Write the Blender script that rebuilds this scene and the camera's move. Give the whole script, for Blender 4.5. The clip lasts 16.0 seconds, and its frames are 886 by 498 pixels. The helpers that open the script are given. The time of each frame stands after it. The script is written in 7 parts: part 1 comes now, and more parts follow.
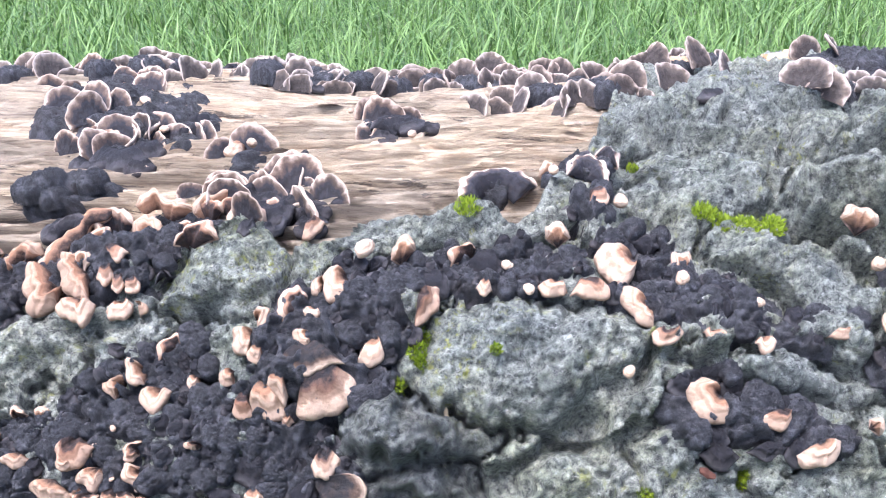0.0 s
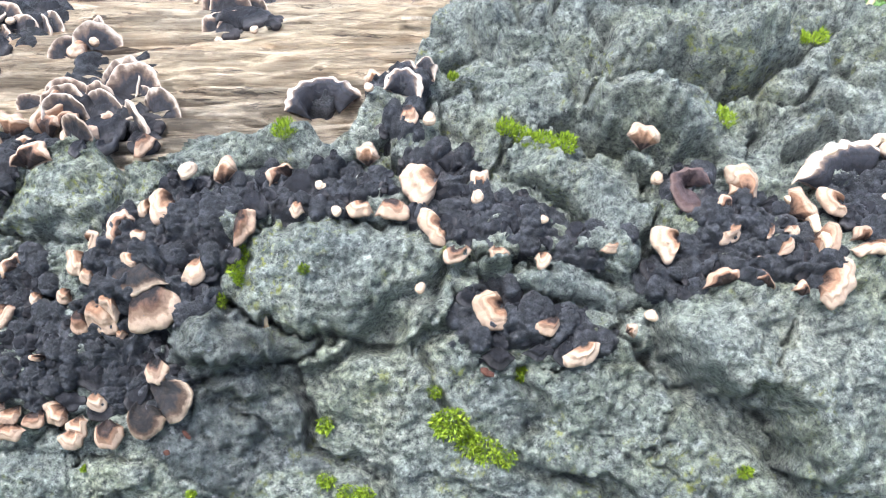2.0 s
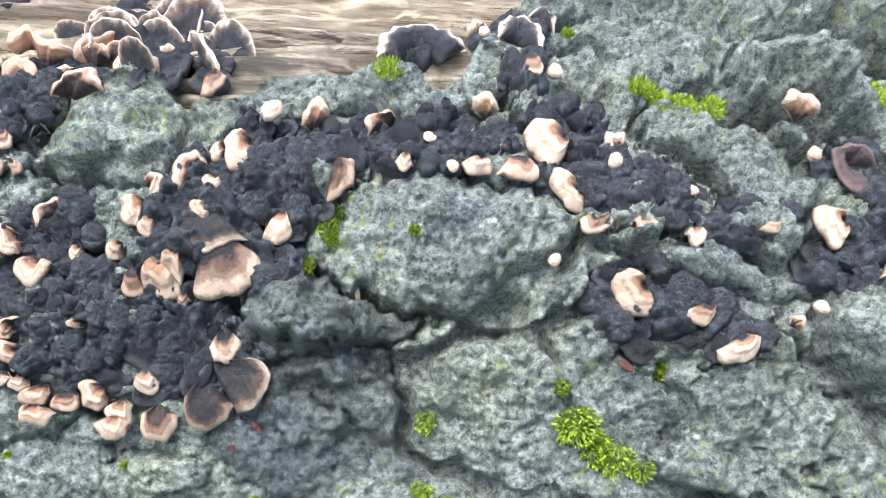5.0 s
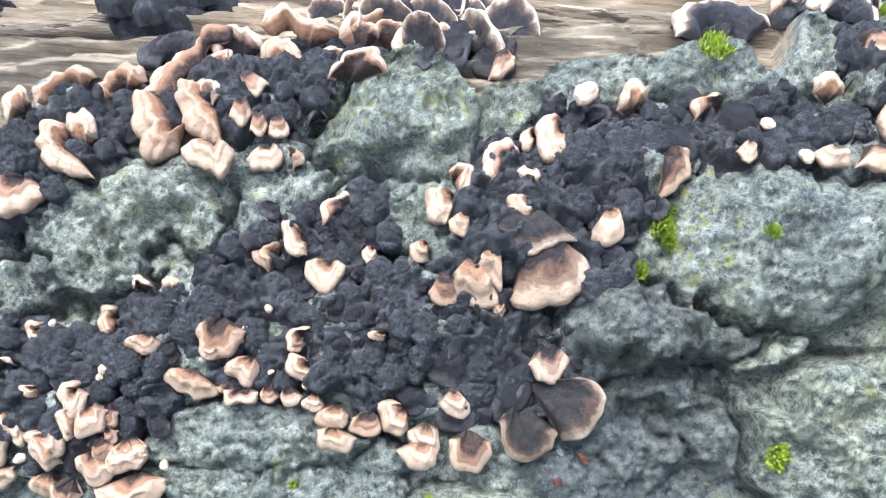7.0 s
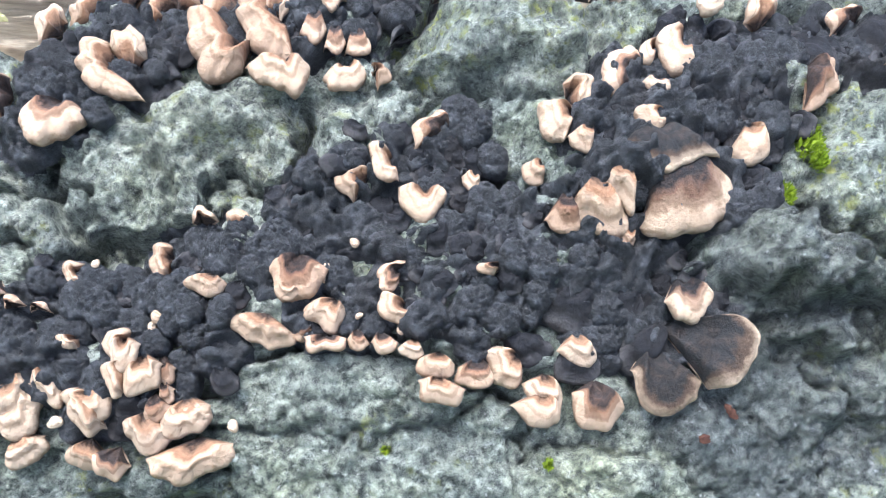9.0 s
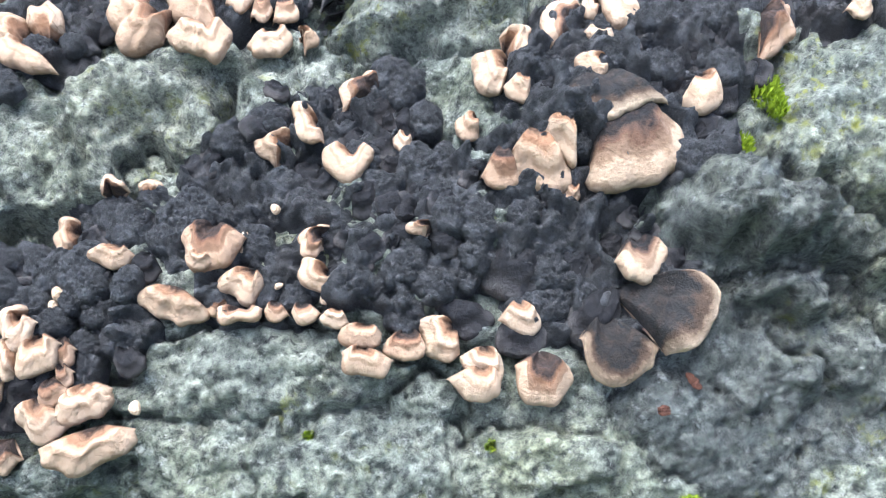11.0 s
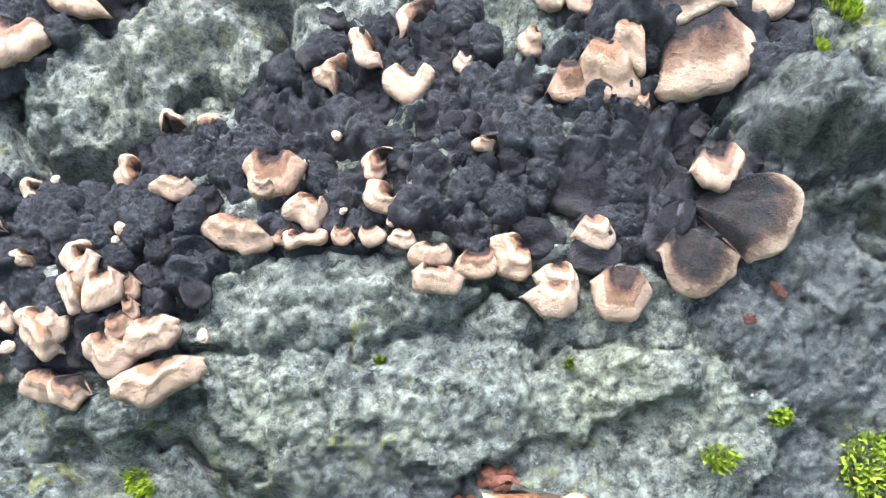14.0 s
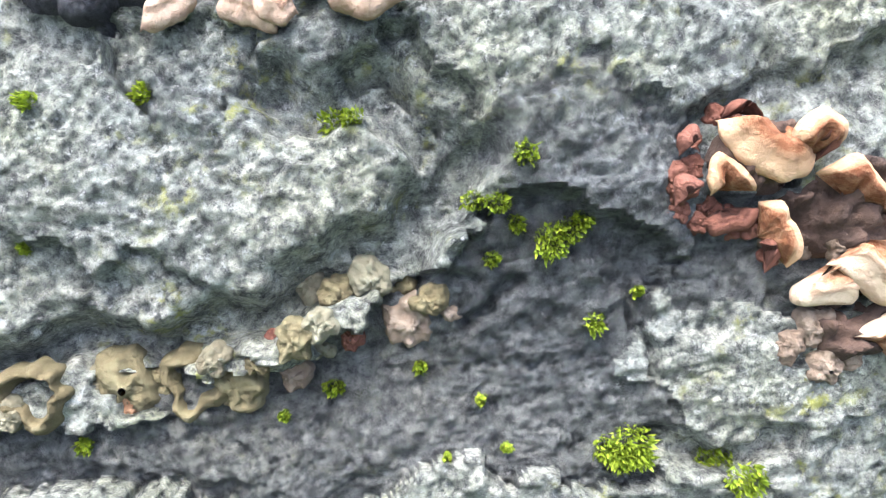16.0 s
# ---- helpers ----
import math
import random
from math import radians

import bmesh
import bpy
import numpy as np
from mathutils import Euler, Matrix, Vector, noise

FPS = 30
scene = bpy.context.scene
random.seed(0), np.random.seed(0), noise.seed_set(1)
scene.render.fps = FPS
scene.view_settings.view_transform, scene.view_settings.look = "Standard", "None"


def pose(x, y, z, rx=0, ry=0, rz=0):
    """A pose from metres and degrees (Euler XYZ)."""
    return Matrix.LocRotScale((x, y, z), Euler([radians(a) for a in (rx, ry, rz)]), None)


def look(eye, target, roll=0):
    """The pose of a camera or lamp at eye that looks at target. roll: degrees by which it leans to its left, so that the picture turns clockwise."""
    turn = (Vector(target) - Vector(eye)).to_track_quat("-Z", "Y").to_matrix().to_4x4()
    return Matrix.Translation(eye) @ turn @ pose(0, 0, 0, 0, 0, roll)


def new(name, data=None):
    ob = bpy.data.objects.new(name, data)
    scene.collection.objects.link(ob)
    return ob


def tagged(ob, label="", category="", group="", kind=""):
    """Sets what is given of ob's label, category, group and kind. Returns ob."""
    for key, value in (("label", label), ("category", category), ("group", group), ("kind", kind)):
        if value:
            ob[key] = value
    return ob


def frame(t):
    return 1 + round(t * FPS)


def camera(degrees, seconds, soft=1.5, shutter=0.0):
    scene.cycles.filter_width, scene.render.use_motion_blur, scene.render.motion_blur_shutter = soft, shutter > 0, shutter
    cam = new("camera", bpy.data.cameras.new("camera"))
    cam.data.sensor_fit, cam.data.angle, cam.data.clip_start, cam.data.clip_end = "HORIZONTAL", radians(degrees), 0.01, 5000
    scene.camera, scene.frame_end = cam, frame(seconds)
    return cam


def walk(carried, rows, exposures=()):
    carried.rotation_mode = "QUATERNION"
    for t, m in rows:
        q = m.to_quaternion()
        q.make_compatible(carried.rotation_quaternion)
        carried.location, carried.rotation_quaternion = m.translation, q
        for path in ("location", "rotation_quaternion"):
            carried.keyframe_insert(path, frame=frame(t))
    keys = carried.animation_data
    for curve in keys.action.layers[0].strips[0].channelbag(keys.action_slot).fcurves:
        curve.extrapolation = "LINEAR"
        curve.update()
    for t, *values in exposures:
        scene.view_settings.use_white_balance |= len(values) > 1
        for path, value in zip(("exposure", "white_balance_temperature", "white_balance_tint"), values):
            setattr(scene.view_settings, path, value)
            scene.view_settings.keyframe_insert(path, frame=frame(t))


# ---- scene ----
cam = camera(52.7, 16.0, 1.1)
PATH = [
    (0, (0.055, 0.0325, 0.818), (0.0473, 0.4871, 0.61), 0.56),
    (0.5, (0.073, 0.057, 0.8234), (0.066, 0.4973, 0.5866), -0.34),
    (1, (0.081, 0.0851, 0.8314), (0.0797, 0.4911, 0.5395), -0.77),
    (1.5, (0.094, 0.0596, 0.8551), (0.094, 0.4608, 0.5567), -1.0),
    (2, (0.104, 0.0303, 0.8692), (0.123, 0.4262, 0.5643), 1.45),
    (2.5, (0.123, 0.0193, 0.8757), (0.1627, 0.4099, 0.5661), 3.73),
    (3, (0.124, 0.0127, 0.8798), (0.1695, 0.4021, 0.5695), 4.76),
    (3.2, (0.12, 0.0137, 0.8799), (0.164, 0.4039, 0.5704), 4.81),
    (5.3, (0.032, 0.0646, 0.8124), (0.0782, 0.4763, 0.5324), 7.3),
    (5.5, (0.019, 0.0666, 0.8126), (0.059, 0.4797, 0.5339), 7.47),
    (6, (0.007, 0.065, 0.8023), (0.0387, 0.4836, 0.5307), 6.7),
    (6.5, (-0.006, 0.0702, 0.794), (0.018, 0.4836, 0.5137), 6.08),
    (7, (-0.022, 0.0883, 0.7874), (-0.0005, 0.5025, 0.5083), 5.04),
    (7.5, (-0.04, 0.0944, 0.7802), (-0.016, 0.5139, 0.5092), 4.8),
    (8, (-0.051, 0.0977, 0.7776), (-0.0238, 0.5185, 0.5089), 5.02),
    (8.5, (-0.05, 0.0984, 0.7656), (-0.018, 0.5241, 0.5053), 5.33),
    (9, (-0.051, 0.0998, 0.7416), (-0.0143, 0.5312, 0.4915), 5.74),
    (9.5, (-0.047, 0.1076, 0.7144), (-0.0082, 0.5522, 0.4888), 6.06),
    (9.7, (-0.043, 0.1102, 0.7107), (-0.0095, 0.5588, 0.4926), 5.79),
    (11.8, (-0.027, 0.0984, 0.7151), (-0.0042, 0.5537, 0.5097), 2.43),
    (12, (-0.025, 0.0985, 0.7222), (-0.0175, 0.5505, 0.5086), 1.54),
    (12.5, (-0.033, 0.0969, 0.719), (-0.028, 0.5524, 0.5129), 1.0),
    (13, (-0.024, 0.1061, 0.7182), (-0.0148, 0.563, 0.5154), 0.81),
    (13.5, (-0.021, 0.1055, 0.7081), (-0.0107, 0.5625, 0.5054), 0.89),
    (14, (-0.039, 0.0995, 0.6931), (-0.0272, 0.5578, 0.4934), 0.96),
    (14.5, (-0.049, 0.0926, 0.678), (-0.0357, 0.5522, 0.4815), 1.33),
    (15, (-0.066, 0.0856, 0.6558), (-0.043, 0.5468, 0.4641), 2.04),
    (15.5, (-0.079, 0.0881, 0.6379), (-0.0383, 0.5476, 0.4451), 3.38),
    (16, (-0.088, 0.0825, 0.6271), (-0.0447, 0.5381, 0.4255), 3.81)
]
walk(cam, [(t, look(eye, target, roll)) for t, eye, target, roll in PATH],
     [(0, 2.32, 5420, 19), (0.5, 2.1, 5500, 14), (1, 2.05, 5500, 10), (1.5, 2.2, 5480, 8), (2, 2.24, 5480, 7), (3, 2.2, 5600, 5.5), (6, 2.33, 5360, 6), (9, 2.36, 5360, 5.5), (12.5, 2.5, 5500, 5), (13.5, 2.55, 5530, 6), (14.5, 2.48, 5560, 9), (15, 2.42, 5640, 11), (15.5, 2.6, 5680, 12.5), (16, 2.85, 5690, 14)])

# ---- world, sun, exposure ----
world = bpy.data.worlds.new("overcast_sky")
scene.world = world
world.use_nodes = True
wn = world.node_tree
sky = wn.nodes.new("ShaderNodeTexSky")
sky.sky_type, sky.sun_disc = "NISHITA", False
sky.sun_elevation, sky.sun_rotation = radians(70), radians(222)
sky.air_density, sky.dust_density = 0.8, 6.0
bg = wn.nodes["Background"]
wn.links.new(sky.outputs[0], bg.inputs[0])
bg.inputs[1].default_value = 0.15
sun = new("sun", bpy.data.lights.new("sun", "SUN"))
sun.data.energy, sun.data.angle, sun.data.color = 1.45, radians(38), (1.0, 0.97, 0.93)
sun.matrix_world = look((-0.45, -0.12, 1.9), (0, 0, 0))


# ---- helpers ----
def mesh_of(name, verts, faces, mat=None, smooth=True, attrs=None):
    """A mesh from numpy arrays: vertices (n, 3), quads or triangles (m, k)."""
    me = bpy.data.meshes.new(name)
    verts, faces = np.asarray(verts, np.float32), np.asarray(faces, np.int32)
    k = faces.shape[1]
    me.vertices.add(len(verts))
    me.vertices.foreach_set("co", verts.ravel())
    me.loops.add(faces.size)
    me.loops.foreach_set("vertex_index", faces.ravel())
    me.polygons.add(len(faces))
    me.polygons.foreach_set("loop_start", np.arange(0, faces.size, k, dtype=np.int32))
    me.polygons.foreach_set("use_smooth", np.full(len(faces), smooth))
    me.update(calc_edges=True)
    for key, values in (attrs or {}).items():
        a = me.attributes.new(key, "FLOAT", "POINT")
        a.data.foreach_set("value", np.asarray(values, np.float32))
    if mat:
        me.materials.append(mat)
    return me


def part(name, me, parent, label=""):
    ob = new(name, me)
    ob.parent = parent
    if label:
        ob["label"] = label
    return ob


def smooth(a, b, v):
    t = np.clip((np.asarray(v, float) - a) / (b - a), 0, 1)
    return t * t * (3 - 2 * t)


def hashed(i, j, k=0):
    n = (np.asarray(i, np.int64) * 374761393 + np.asarray(j, np.int64) * 668265263 + np.asarray(k, np.int64) * 2147483647 + 1013904223) & 0xFFFFFFFF
    n = ((n ^ (n >> 13)) * 1274126177) & 0xFFFFFFFF
    n = ((n ^ (n >> 16)) * 2246822519) & 0xFFFFFFFF
    return ((n ^ (n >> 15)) & 0xFFFFFF) / float(0xFFFFFF)


def value2(u, v, seed=0):
    """Smooth value noise in the plane, -1 to 1."""
    i, j = np.floor(u), np.floor(v)
    fu, fv = u - i, v - j
    fu, fv = fu ** 3 * (fu * (fu * 6 - 15) + 10), fv ** 3 * (fv * (fv * 6 - 15) + 10)
    a, b = hashed(i, j, seed), hashed(i + 1, j, seed)
    c, d = hashed(i, j + 1, seed), hashed(i + 1, j + 1, seed)
    return ((a * (1 - fu) + b * fu) * (1 - fv) + (c * (1 - fu) + d * fu) * fv) * 2 - 1


def fbm(u, v, octaves=4, seed=0, gain=0.5):
    out, amp = 0.0, 1.0
    for k in range(octaves):
        out = out + amp * value2(u + 17.3 * k, v - 9.1 * k, seed + k)
        u, v, amp = u * 2.03 + 0.11 * v, v * 2.03 - 0.11 * u, amp * gain
    return out


def cells(u, v, seed=0):
    """Distances to the nearest and the second nearest of scattered points."""
    i, j = np.floor(u), np.floor(v)
    f1, f2 = np.full(np.shape(u), 9.0), np.full(np.shape(u), 9.0)
    for a in (-1, 0, 1):
        for b in (-1, 0, 1):
            pu, pv = i + a + hashed(i + a, j + b, seed), j + b + hashed(i + a, j + b, seed + 7)
            d = np.hypot(pu - u, pv - v)
            f2 = np.minimum(f2, np.maximum(f1, d))
            f1 = np.minimum(f1, d)
    return f1, f2


# ---- materials ----
def material(name, rough=0.8, spec=0.3):
    m = bpy.data.materials.new(name)
    m.use_nodes = True
    b = m.node_tree.nodes["Principled BSDF"]
    b.inputs["Roughness"].default_value = rough
    b.inputs["Specular IOR Level"].default_value = spec
    return m, m.node_tree, b


def node(nt, kind, **values):
    n = nt.nodes.new(kind)
    for key, value in values.items():
        n.inputs[key].default_value = value
    return n


def noise_tex(nt, scale, detail=6.0, rough=0.6, stretch=None, distort=0.0):
    co = nt.nodes.new("ShaderNodeTexCoord")
    n = node(nt, "ShaderNodeTexNoise", Scale=scale, Detail=detail, Roughness=rough, Distortion=distort)
    if stretch:
        mp = nt.nodes.new("ShaderNodeMapping")
        mp.inputs["Scale"].default_value = stretch
        nt.links.new(co.outputs["Object"], mp.inputs[0])
        nt.links.new(mp.outputs[0], n.inputs["Vector"])
    else:
        nt.links.new(co.outputs["Object"], n.inputs["Vector"])
    return n.outputs["Fac"]


def ramp(nt, source, *stops):
    r = nt.nodes.new("ShaderNodeValToRGB")
    e = r.color_ramp.elements
    while len(e) < len(stops):
        e.new(0.5)
    for k, (at, colour) in enumerate(stops):
        e[k].position = at
        e[k].color = (*colour, 1) if len(colour) == 3 else (colour[0],) * 3 + (1,)
    nt.links.new(source, r.inputs[0])
    return r.outputs[0]


def mixed(nt, fac, a, b, mode="MIX"):
    m = nt.nodes.new("ShaderNodeMix")
    m.data_type, m.blend_type = "RGBA", mode
    for value, at in ((fac, 0), (a, 6), (b, 7)):
        if isinstance(value, (int, float)):
            m.inputs[at].default_value = value
        elif isinstance(value, tuple):
            m.inputs[at].default_value = (*value, 1)
        else:
            nt.links.new(value, m.inputs[at])
    return m.outputs[2]


def bumped(nt, bsdf, source, strength, distance, under=None):
    b = node(nt, "ShaderNodeBump", Strength=strength, Distance=distance)
    nt.links.new(source, b.inputs["Height"])
    if under:
        nt.links.new(under, b.inputs["Normal"])
    nt.links.new(b.outputs[0], bsdf.inputs["Normal"])
    return b.outputs[0]


def attribute(nt, name):
    a = nt.nodes.new("ShaderNodeAttribute")
    a.attribute_name = name
    return a.outputs["Fac"]


def bark_material(name="bark", shade=1.0, flecks=1.0):
    """Grey bark: olive and bluish stains, pale crusts of lichen, dark pores, yellow-green dust."""
    m, nt, b = material(name, 0.6, 0.4)
    base = ramp(nt, noise_tex(nt, 95, 12, 0.8), (0.32, (0.085, 0.092, 0.082)), (0.46, (0.165, 0.175, 0.153)), (0.58, (0.225, 0.234, 0.206)), (0.74, (0.35, 0.357, 0.325)))
    tone = ramp(nt, noise_tex(nt, 16, 6, 0.65), (0.34, (0.60, 0.64, 0.66)), (0.46, (0.86, 0.89, 0.88)), (0.56, (1.0, 1.01, 0.96)), (0.70, (1.22, 1.2, 1.12)))
    c = mixed(nt, 1.0, base, tone, "MULTIPLY")
    olive = ramp(nt, noise_tex(nt, 24, 6, 0.7), (0.48, (0, 0, 0)), (0.68, (0.42 * flecks,) * 3))
    c = mixed(nt, olive, c, mixed(nt, 1.0, c, (1.0, 1.0, 0.58), "MULTIPLY"))
    grit = ramp(nt, noise_tex(nt, 380, 7, 0.78), (0.38, (0.16, 0.16, 0.17)), (0.49, (0.93, 0.93, 0.92)), (0.62, (1.7, 1.7, 1.65)))
    c = mixed(nt, 1.0, c, grit, "MULTIPLY")
    pale = ramp(nt, noise_tex(nt, 260, 8, 0.82, distort=0.3), (0.555, (0, 0, 0)), (0.65, (0.5 * flecks,) * 3))
    c = mixed(nt, pale, c, (0.60, 0.63, 0.59))
    grain = ramp(nt, noise_tex(nt, 950, 4, 0.7), (0.59, (0, 0, 0)), (0.69, (0.5 * flecks,) * 3))
    c = mixed(nt, grain, c, (0.66, 0.68, 0.65))
    pores = ramp(nt, noise_tex(nt, 700, 4, 0.7), (0.36, (0.75,) * 3), (0.44, (0, 0, 0)))
    c = mixed(nt, pores, c, (0.03, 0.033, 0.033))
    green = ramp(nt, noise_tex(nt, 30, 5, 0.7), (0.52, (0, 0, 0)), (0.66, (0.9 * flecks,) * 3))
    speck = ramp(nt, noise_tex(nt, 300, 5, 0.7), (0.53, (0, 0, 0)), (0.62, (1, 1, 1)))
    c = mixed(nt, mixed(nt, 1.0, green, speck, "MULTIPLY"), c, (0.24, 0.25, 0.04))
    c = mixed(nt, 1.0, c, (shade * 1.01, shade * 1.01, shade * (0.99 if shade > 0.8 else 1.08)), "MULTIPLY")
    nt.links.new(c, b.inputs["Base Color"])
    nt.links.new(ramp(nt, noise_tex(nt, 260, 4, 0.6), (0.35, (0.3,)), (0.6, (0.8,))), b.inputs["Roughness"])
    first = bumped(nt, b, noise_tex(nt, 330, 10, 0.82), 1.0, 0.0022)
    bumped(nt, b, noise_tex(nt, 900, 6, 0.8), 1.0, 0.0026, first)
    return m


def wood_material():
    m, nt, b = material("bare_wood", 0.75, 0.3)
    grain = noise_tex(nt, 230, 12, 0.85, (0.05, 1, 1), 0.2)
    c = ramp(nt, grain, (0.34, (0.05, 0.036, 0.028)), (0.43, (0.22, 0.175, 0.125)), (0.52, (0.41, 0.345, 0.255)), (0.62, (0.54, 0.47, 0.36)), (0.76, (0.72, 0.66, 0.54)))
    tone = ramp(nt, noise_tex(nt, 17, 7, 0.7, (0.35, 1, 1)), (0.34, (0.55, 0.53, 0.52)), (0.48, (0.95, 0.92, 0.87)), (0.62, (1.25, 1.18, 1.05)))
    c = mixed(nt, 1.0, c, tone, "MULTIPLY")
    rot = ramp(nt, noise_tex(nt, 34, 6, 0.7, (0.3, 1, 1)), (0.56, (0, 0, 0)), (0.70, (0.55, 0.55, 0.55)))
    c = mixed(nt, rot, c, (0.33, 0.19, 0.09))
    split = ramp(nt, noise_tex(nt, 95, 9, 0.8, (0.08, 1, 1), 0.4), (0.39, (0.85, 0.85, 0.85)), (0.42, (0, 0, 0)))
    c = mixed(nt, split, c, (0.035, 0.026, 0.02))
    nt.links.new(c, b.inputs["Base Color"])
    first = bumped(nt, b, grain, 1.0, 0.006)
    bumped(nt, b, noise_tex(nt, 420, 8, 0.8, (0.12, 1, 1)), 1.0, 0.0022, first)
    return m


def crust_material():
    m, nt, b = material("black_velvety_crust", 0.75, 0.25)
    c = ramp(nt, noise_tex(nt, 230, 8, 0.78), (0.36, (0.003, 0.003, 0.0042)), (0.49, (0.013, 0.0135, 0.0165)), (0.66, (0.085, 0.088, 0.098)))
    brown = ramp(nt, noise_tex(nt, 30, 4, 0.6), (0.55, (0, 0, 0)), (0.72, (0.3, 0.3, 0.3)))
    c = mixed(nt, brown, c, (0.05, 0.033, 0.028))
    nt.links.new(c, b.inputs["Base Color"])
    first = bumped(nt, b, noise_tex(nt, 420, 7, 0.78), 1.0, 0.006)
    bumped(nt, b, noise_tex(nt, 900, 3, 0.7), 0.7, 0.0006, first)
    b.inputs["Sheen Weight"].default_value = 0.08
    b.inputs["Sheen Roughness"].default_value = 0.6
    return m


def cap_material(name, inner, mid, rim, under, start, dusty=0.25):
    """Concentric zones from the root (0) over the margin (1) to the pore side (2)."""
    m, nt, b = material(name, 0.85, 0.2)
    rad = attribute(nt, "zone")
    wob = nt.nodes.new("ShaderNodeMath")
    wob.operation = "MULTIPLY_ADD"
    nt.links.new(noise_tex(nt, 260, 4, 0.65), wob.inputs[0])
    wob.inputs[1].default_value = 0.34
    nt.links.new(rad, wob.inputs[2])
    sub = nt.nodes.new("ShaderNodeMath")
    sub.operation = "MULTIPLY_ADD"
    nt.links.new(wob.outputs[0], sub.inputs[0])
    sub.inputs[1].default_value, sub.inputs[2].default_value = 0.5, -0.085
    s = start / 2
    soft = 0.2 if start < 0.7 else 0.10
    c = ramp(nt, sub.outputs[0], (0.0, inner), (max(s - soft, 0.02), inner), (s - 0.045, mid), (s + 0.03, tuple(0.45 * p + 0.55 * q for p, q in zip(mid, rim))), (min(s + 0.055, 0.50), rim), (0.56, rim), (0.75, under))
    band = nt.nodes.new("ShaderNodeMath")
    band.operation = "MULTIPLY"
    nt.links.new(wob.outputs[0], band.inputs[0])
    band.inputs[1].default_value = 21.0
    ring = nt.nodes.new("ShaderNodeMath")
    ring.operation = "SINE"
    nt.links.new(band.outputs[0], ring.inputs[0])
    c = mixed(nt, 1.0, c, ramp(nt, ring.outputs[0], (0.0, (1.0, 1.0, 1.0)), (0.9, (0.74, 0.70, 0.67))), "MULTIPLY")
    info = nt.nodes.new("ShaderNodeObjectInfo")
    tint = ramp(nt, info.outputs["Random"], (0.0, (0.78, 0.72, 0.68)), (0.5, (0.98, 0.95, 0.92)), (1.0, (1.0, 1.0, 1.0)))
    c = mixed(nt, 1.0, c, tint, "MULTIPLY")
    dust = ramp(nt, noise_tex(nt, 520, 4, 0.7), (0.45, (0, 0, 0)), (0.7, (dusty,) * 3))
    c = mixed(nt, dust, c, mid)
    nt.links.new(c, b.inputs["Base Color"])
    b.inputs["Subsurface Weight"].default_value = 0.0
    first = bumped(nt, b, noise_tex(nt, 300, 6, 0.7), 0.8, 0.002)
    bumped(nt, b, noise_tex(nt, 1400, 4, 0.7), 0.7, 0.0006, first)
    return m


BARK, WOOD, CRUST = bark_material(), wood_material(), crust_material()
# Evenly darkened bark copies: deep-sunk plates take the first, listed sites the second.
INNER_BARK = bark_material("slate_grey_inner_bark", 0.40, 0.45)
DARK_BARK = bark_material("dark_bark", 0.55, 1.0)
CAPS = {
    "d": cap_material("cap_black", (0.011, 0.011, 0.013), (0.02, 0.02, 0.0225), (0.06, 0.057, 0.058), (0.012, 0.011, 0.011), 0.9),
    "m": cap_material("cap_black_with_cream_margin", (0.015, 0.0145, 0.016), (0.11, 0.064, 0.042), (0.40, 0.302, 0.214), (0.36, 0.26, 0.19), 0.74),
    "b": cap_material("cap_brown_with_tan_margin", (0.028, 0.021, 0.019), (0.17, 0.092, 0.055), (0.41, 0.295, 0.205), (0.36, 0.255, 0.18), 0.76),
    "c": cap_material("cap_cream", (0.026, 0.019, 0.017), (0.26, 0.15, 0.088), (0.375, 0.28, 0.197), (0.33, 0.24, 0.18), 0.56),
    "w": cap_material("cap_white", (0.50, 0.41, 0.30), (0.50, 0.40, 0.29), (0.48, 0.37, 0.26), (0.30, 0.2, 0.13), 0.3),
}


def plain_material(name, lo, hi, scale=60, rough=0.8, bump=0.001, trans=0.0):
    m, nt, b = material(name, rough, 0.3)
    c = ramp(nt, noise_tex(nt, scale, 6, 0.65), (0.3, lo), (0.7, hi))
    info = nt.nodes.new("ShaderNodeObjectInfo")
    tint = ramp(nt, info.outputs["Random"], (0.0, (0.8, 0.8, 0.8)), (1.0, (1.0, 1.0, 1.0)))
    nt.links.new(mixed(nt, 1.0, c, tint, "MULTIPLY"), b.inputs["Base Color"])
    bumped(nt, b, noise_tex(nt, scale * 4, 4, 0.65), 0.6, bump)
    return m


def leaf_material(name, lo, hi):
    m, nt, b = material(name, 0.55, 0.35)
    g = nt.nodes.new("ShaderNodeNewGeometry")
    c = ramp(nt, g.outputs["Random Per Island"], (0.0, lo), (1.0, hi))
    nt.links.new(c, b.inputs["Base Color"])
    t = nt.nodes.new("ShaderNodeBsdfTranslucent")
    nt.links.new(c, t.inputs[0])
    mx = node(nt, "ShaderNodeMixShader", Fac=0.3)
    nt.links.new(b.outputs[0], mx.inputs[1])
    nt.links.new(t.outputs[0], mx.inputs[2])
    nt.links.new(mx.outputs[0], nt.nodes["Material Output"].inputs[0])
    return m


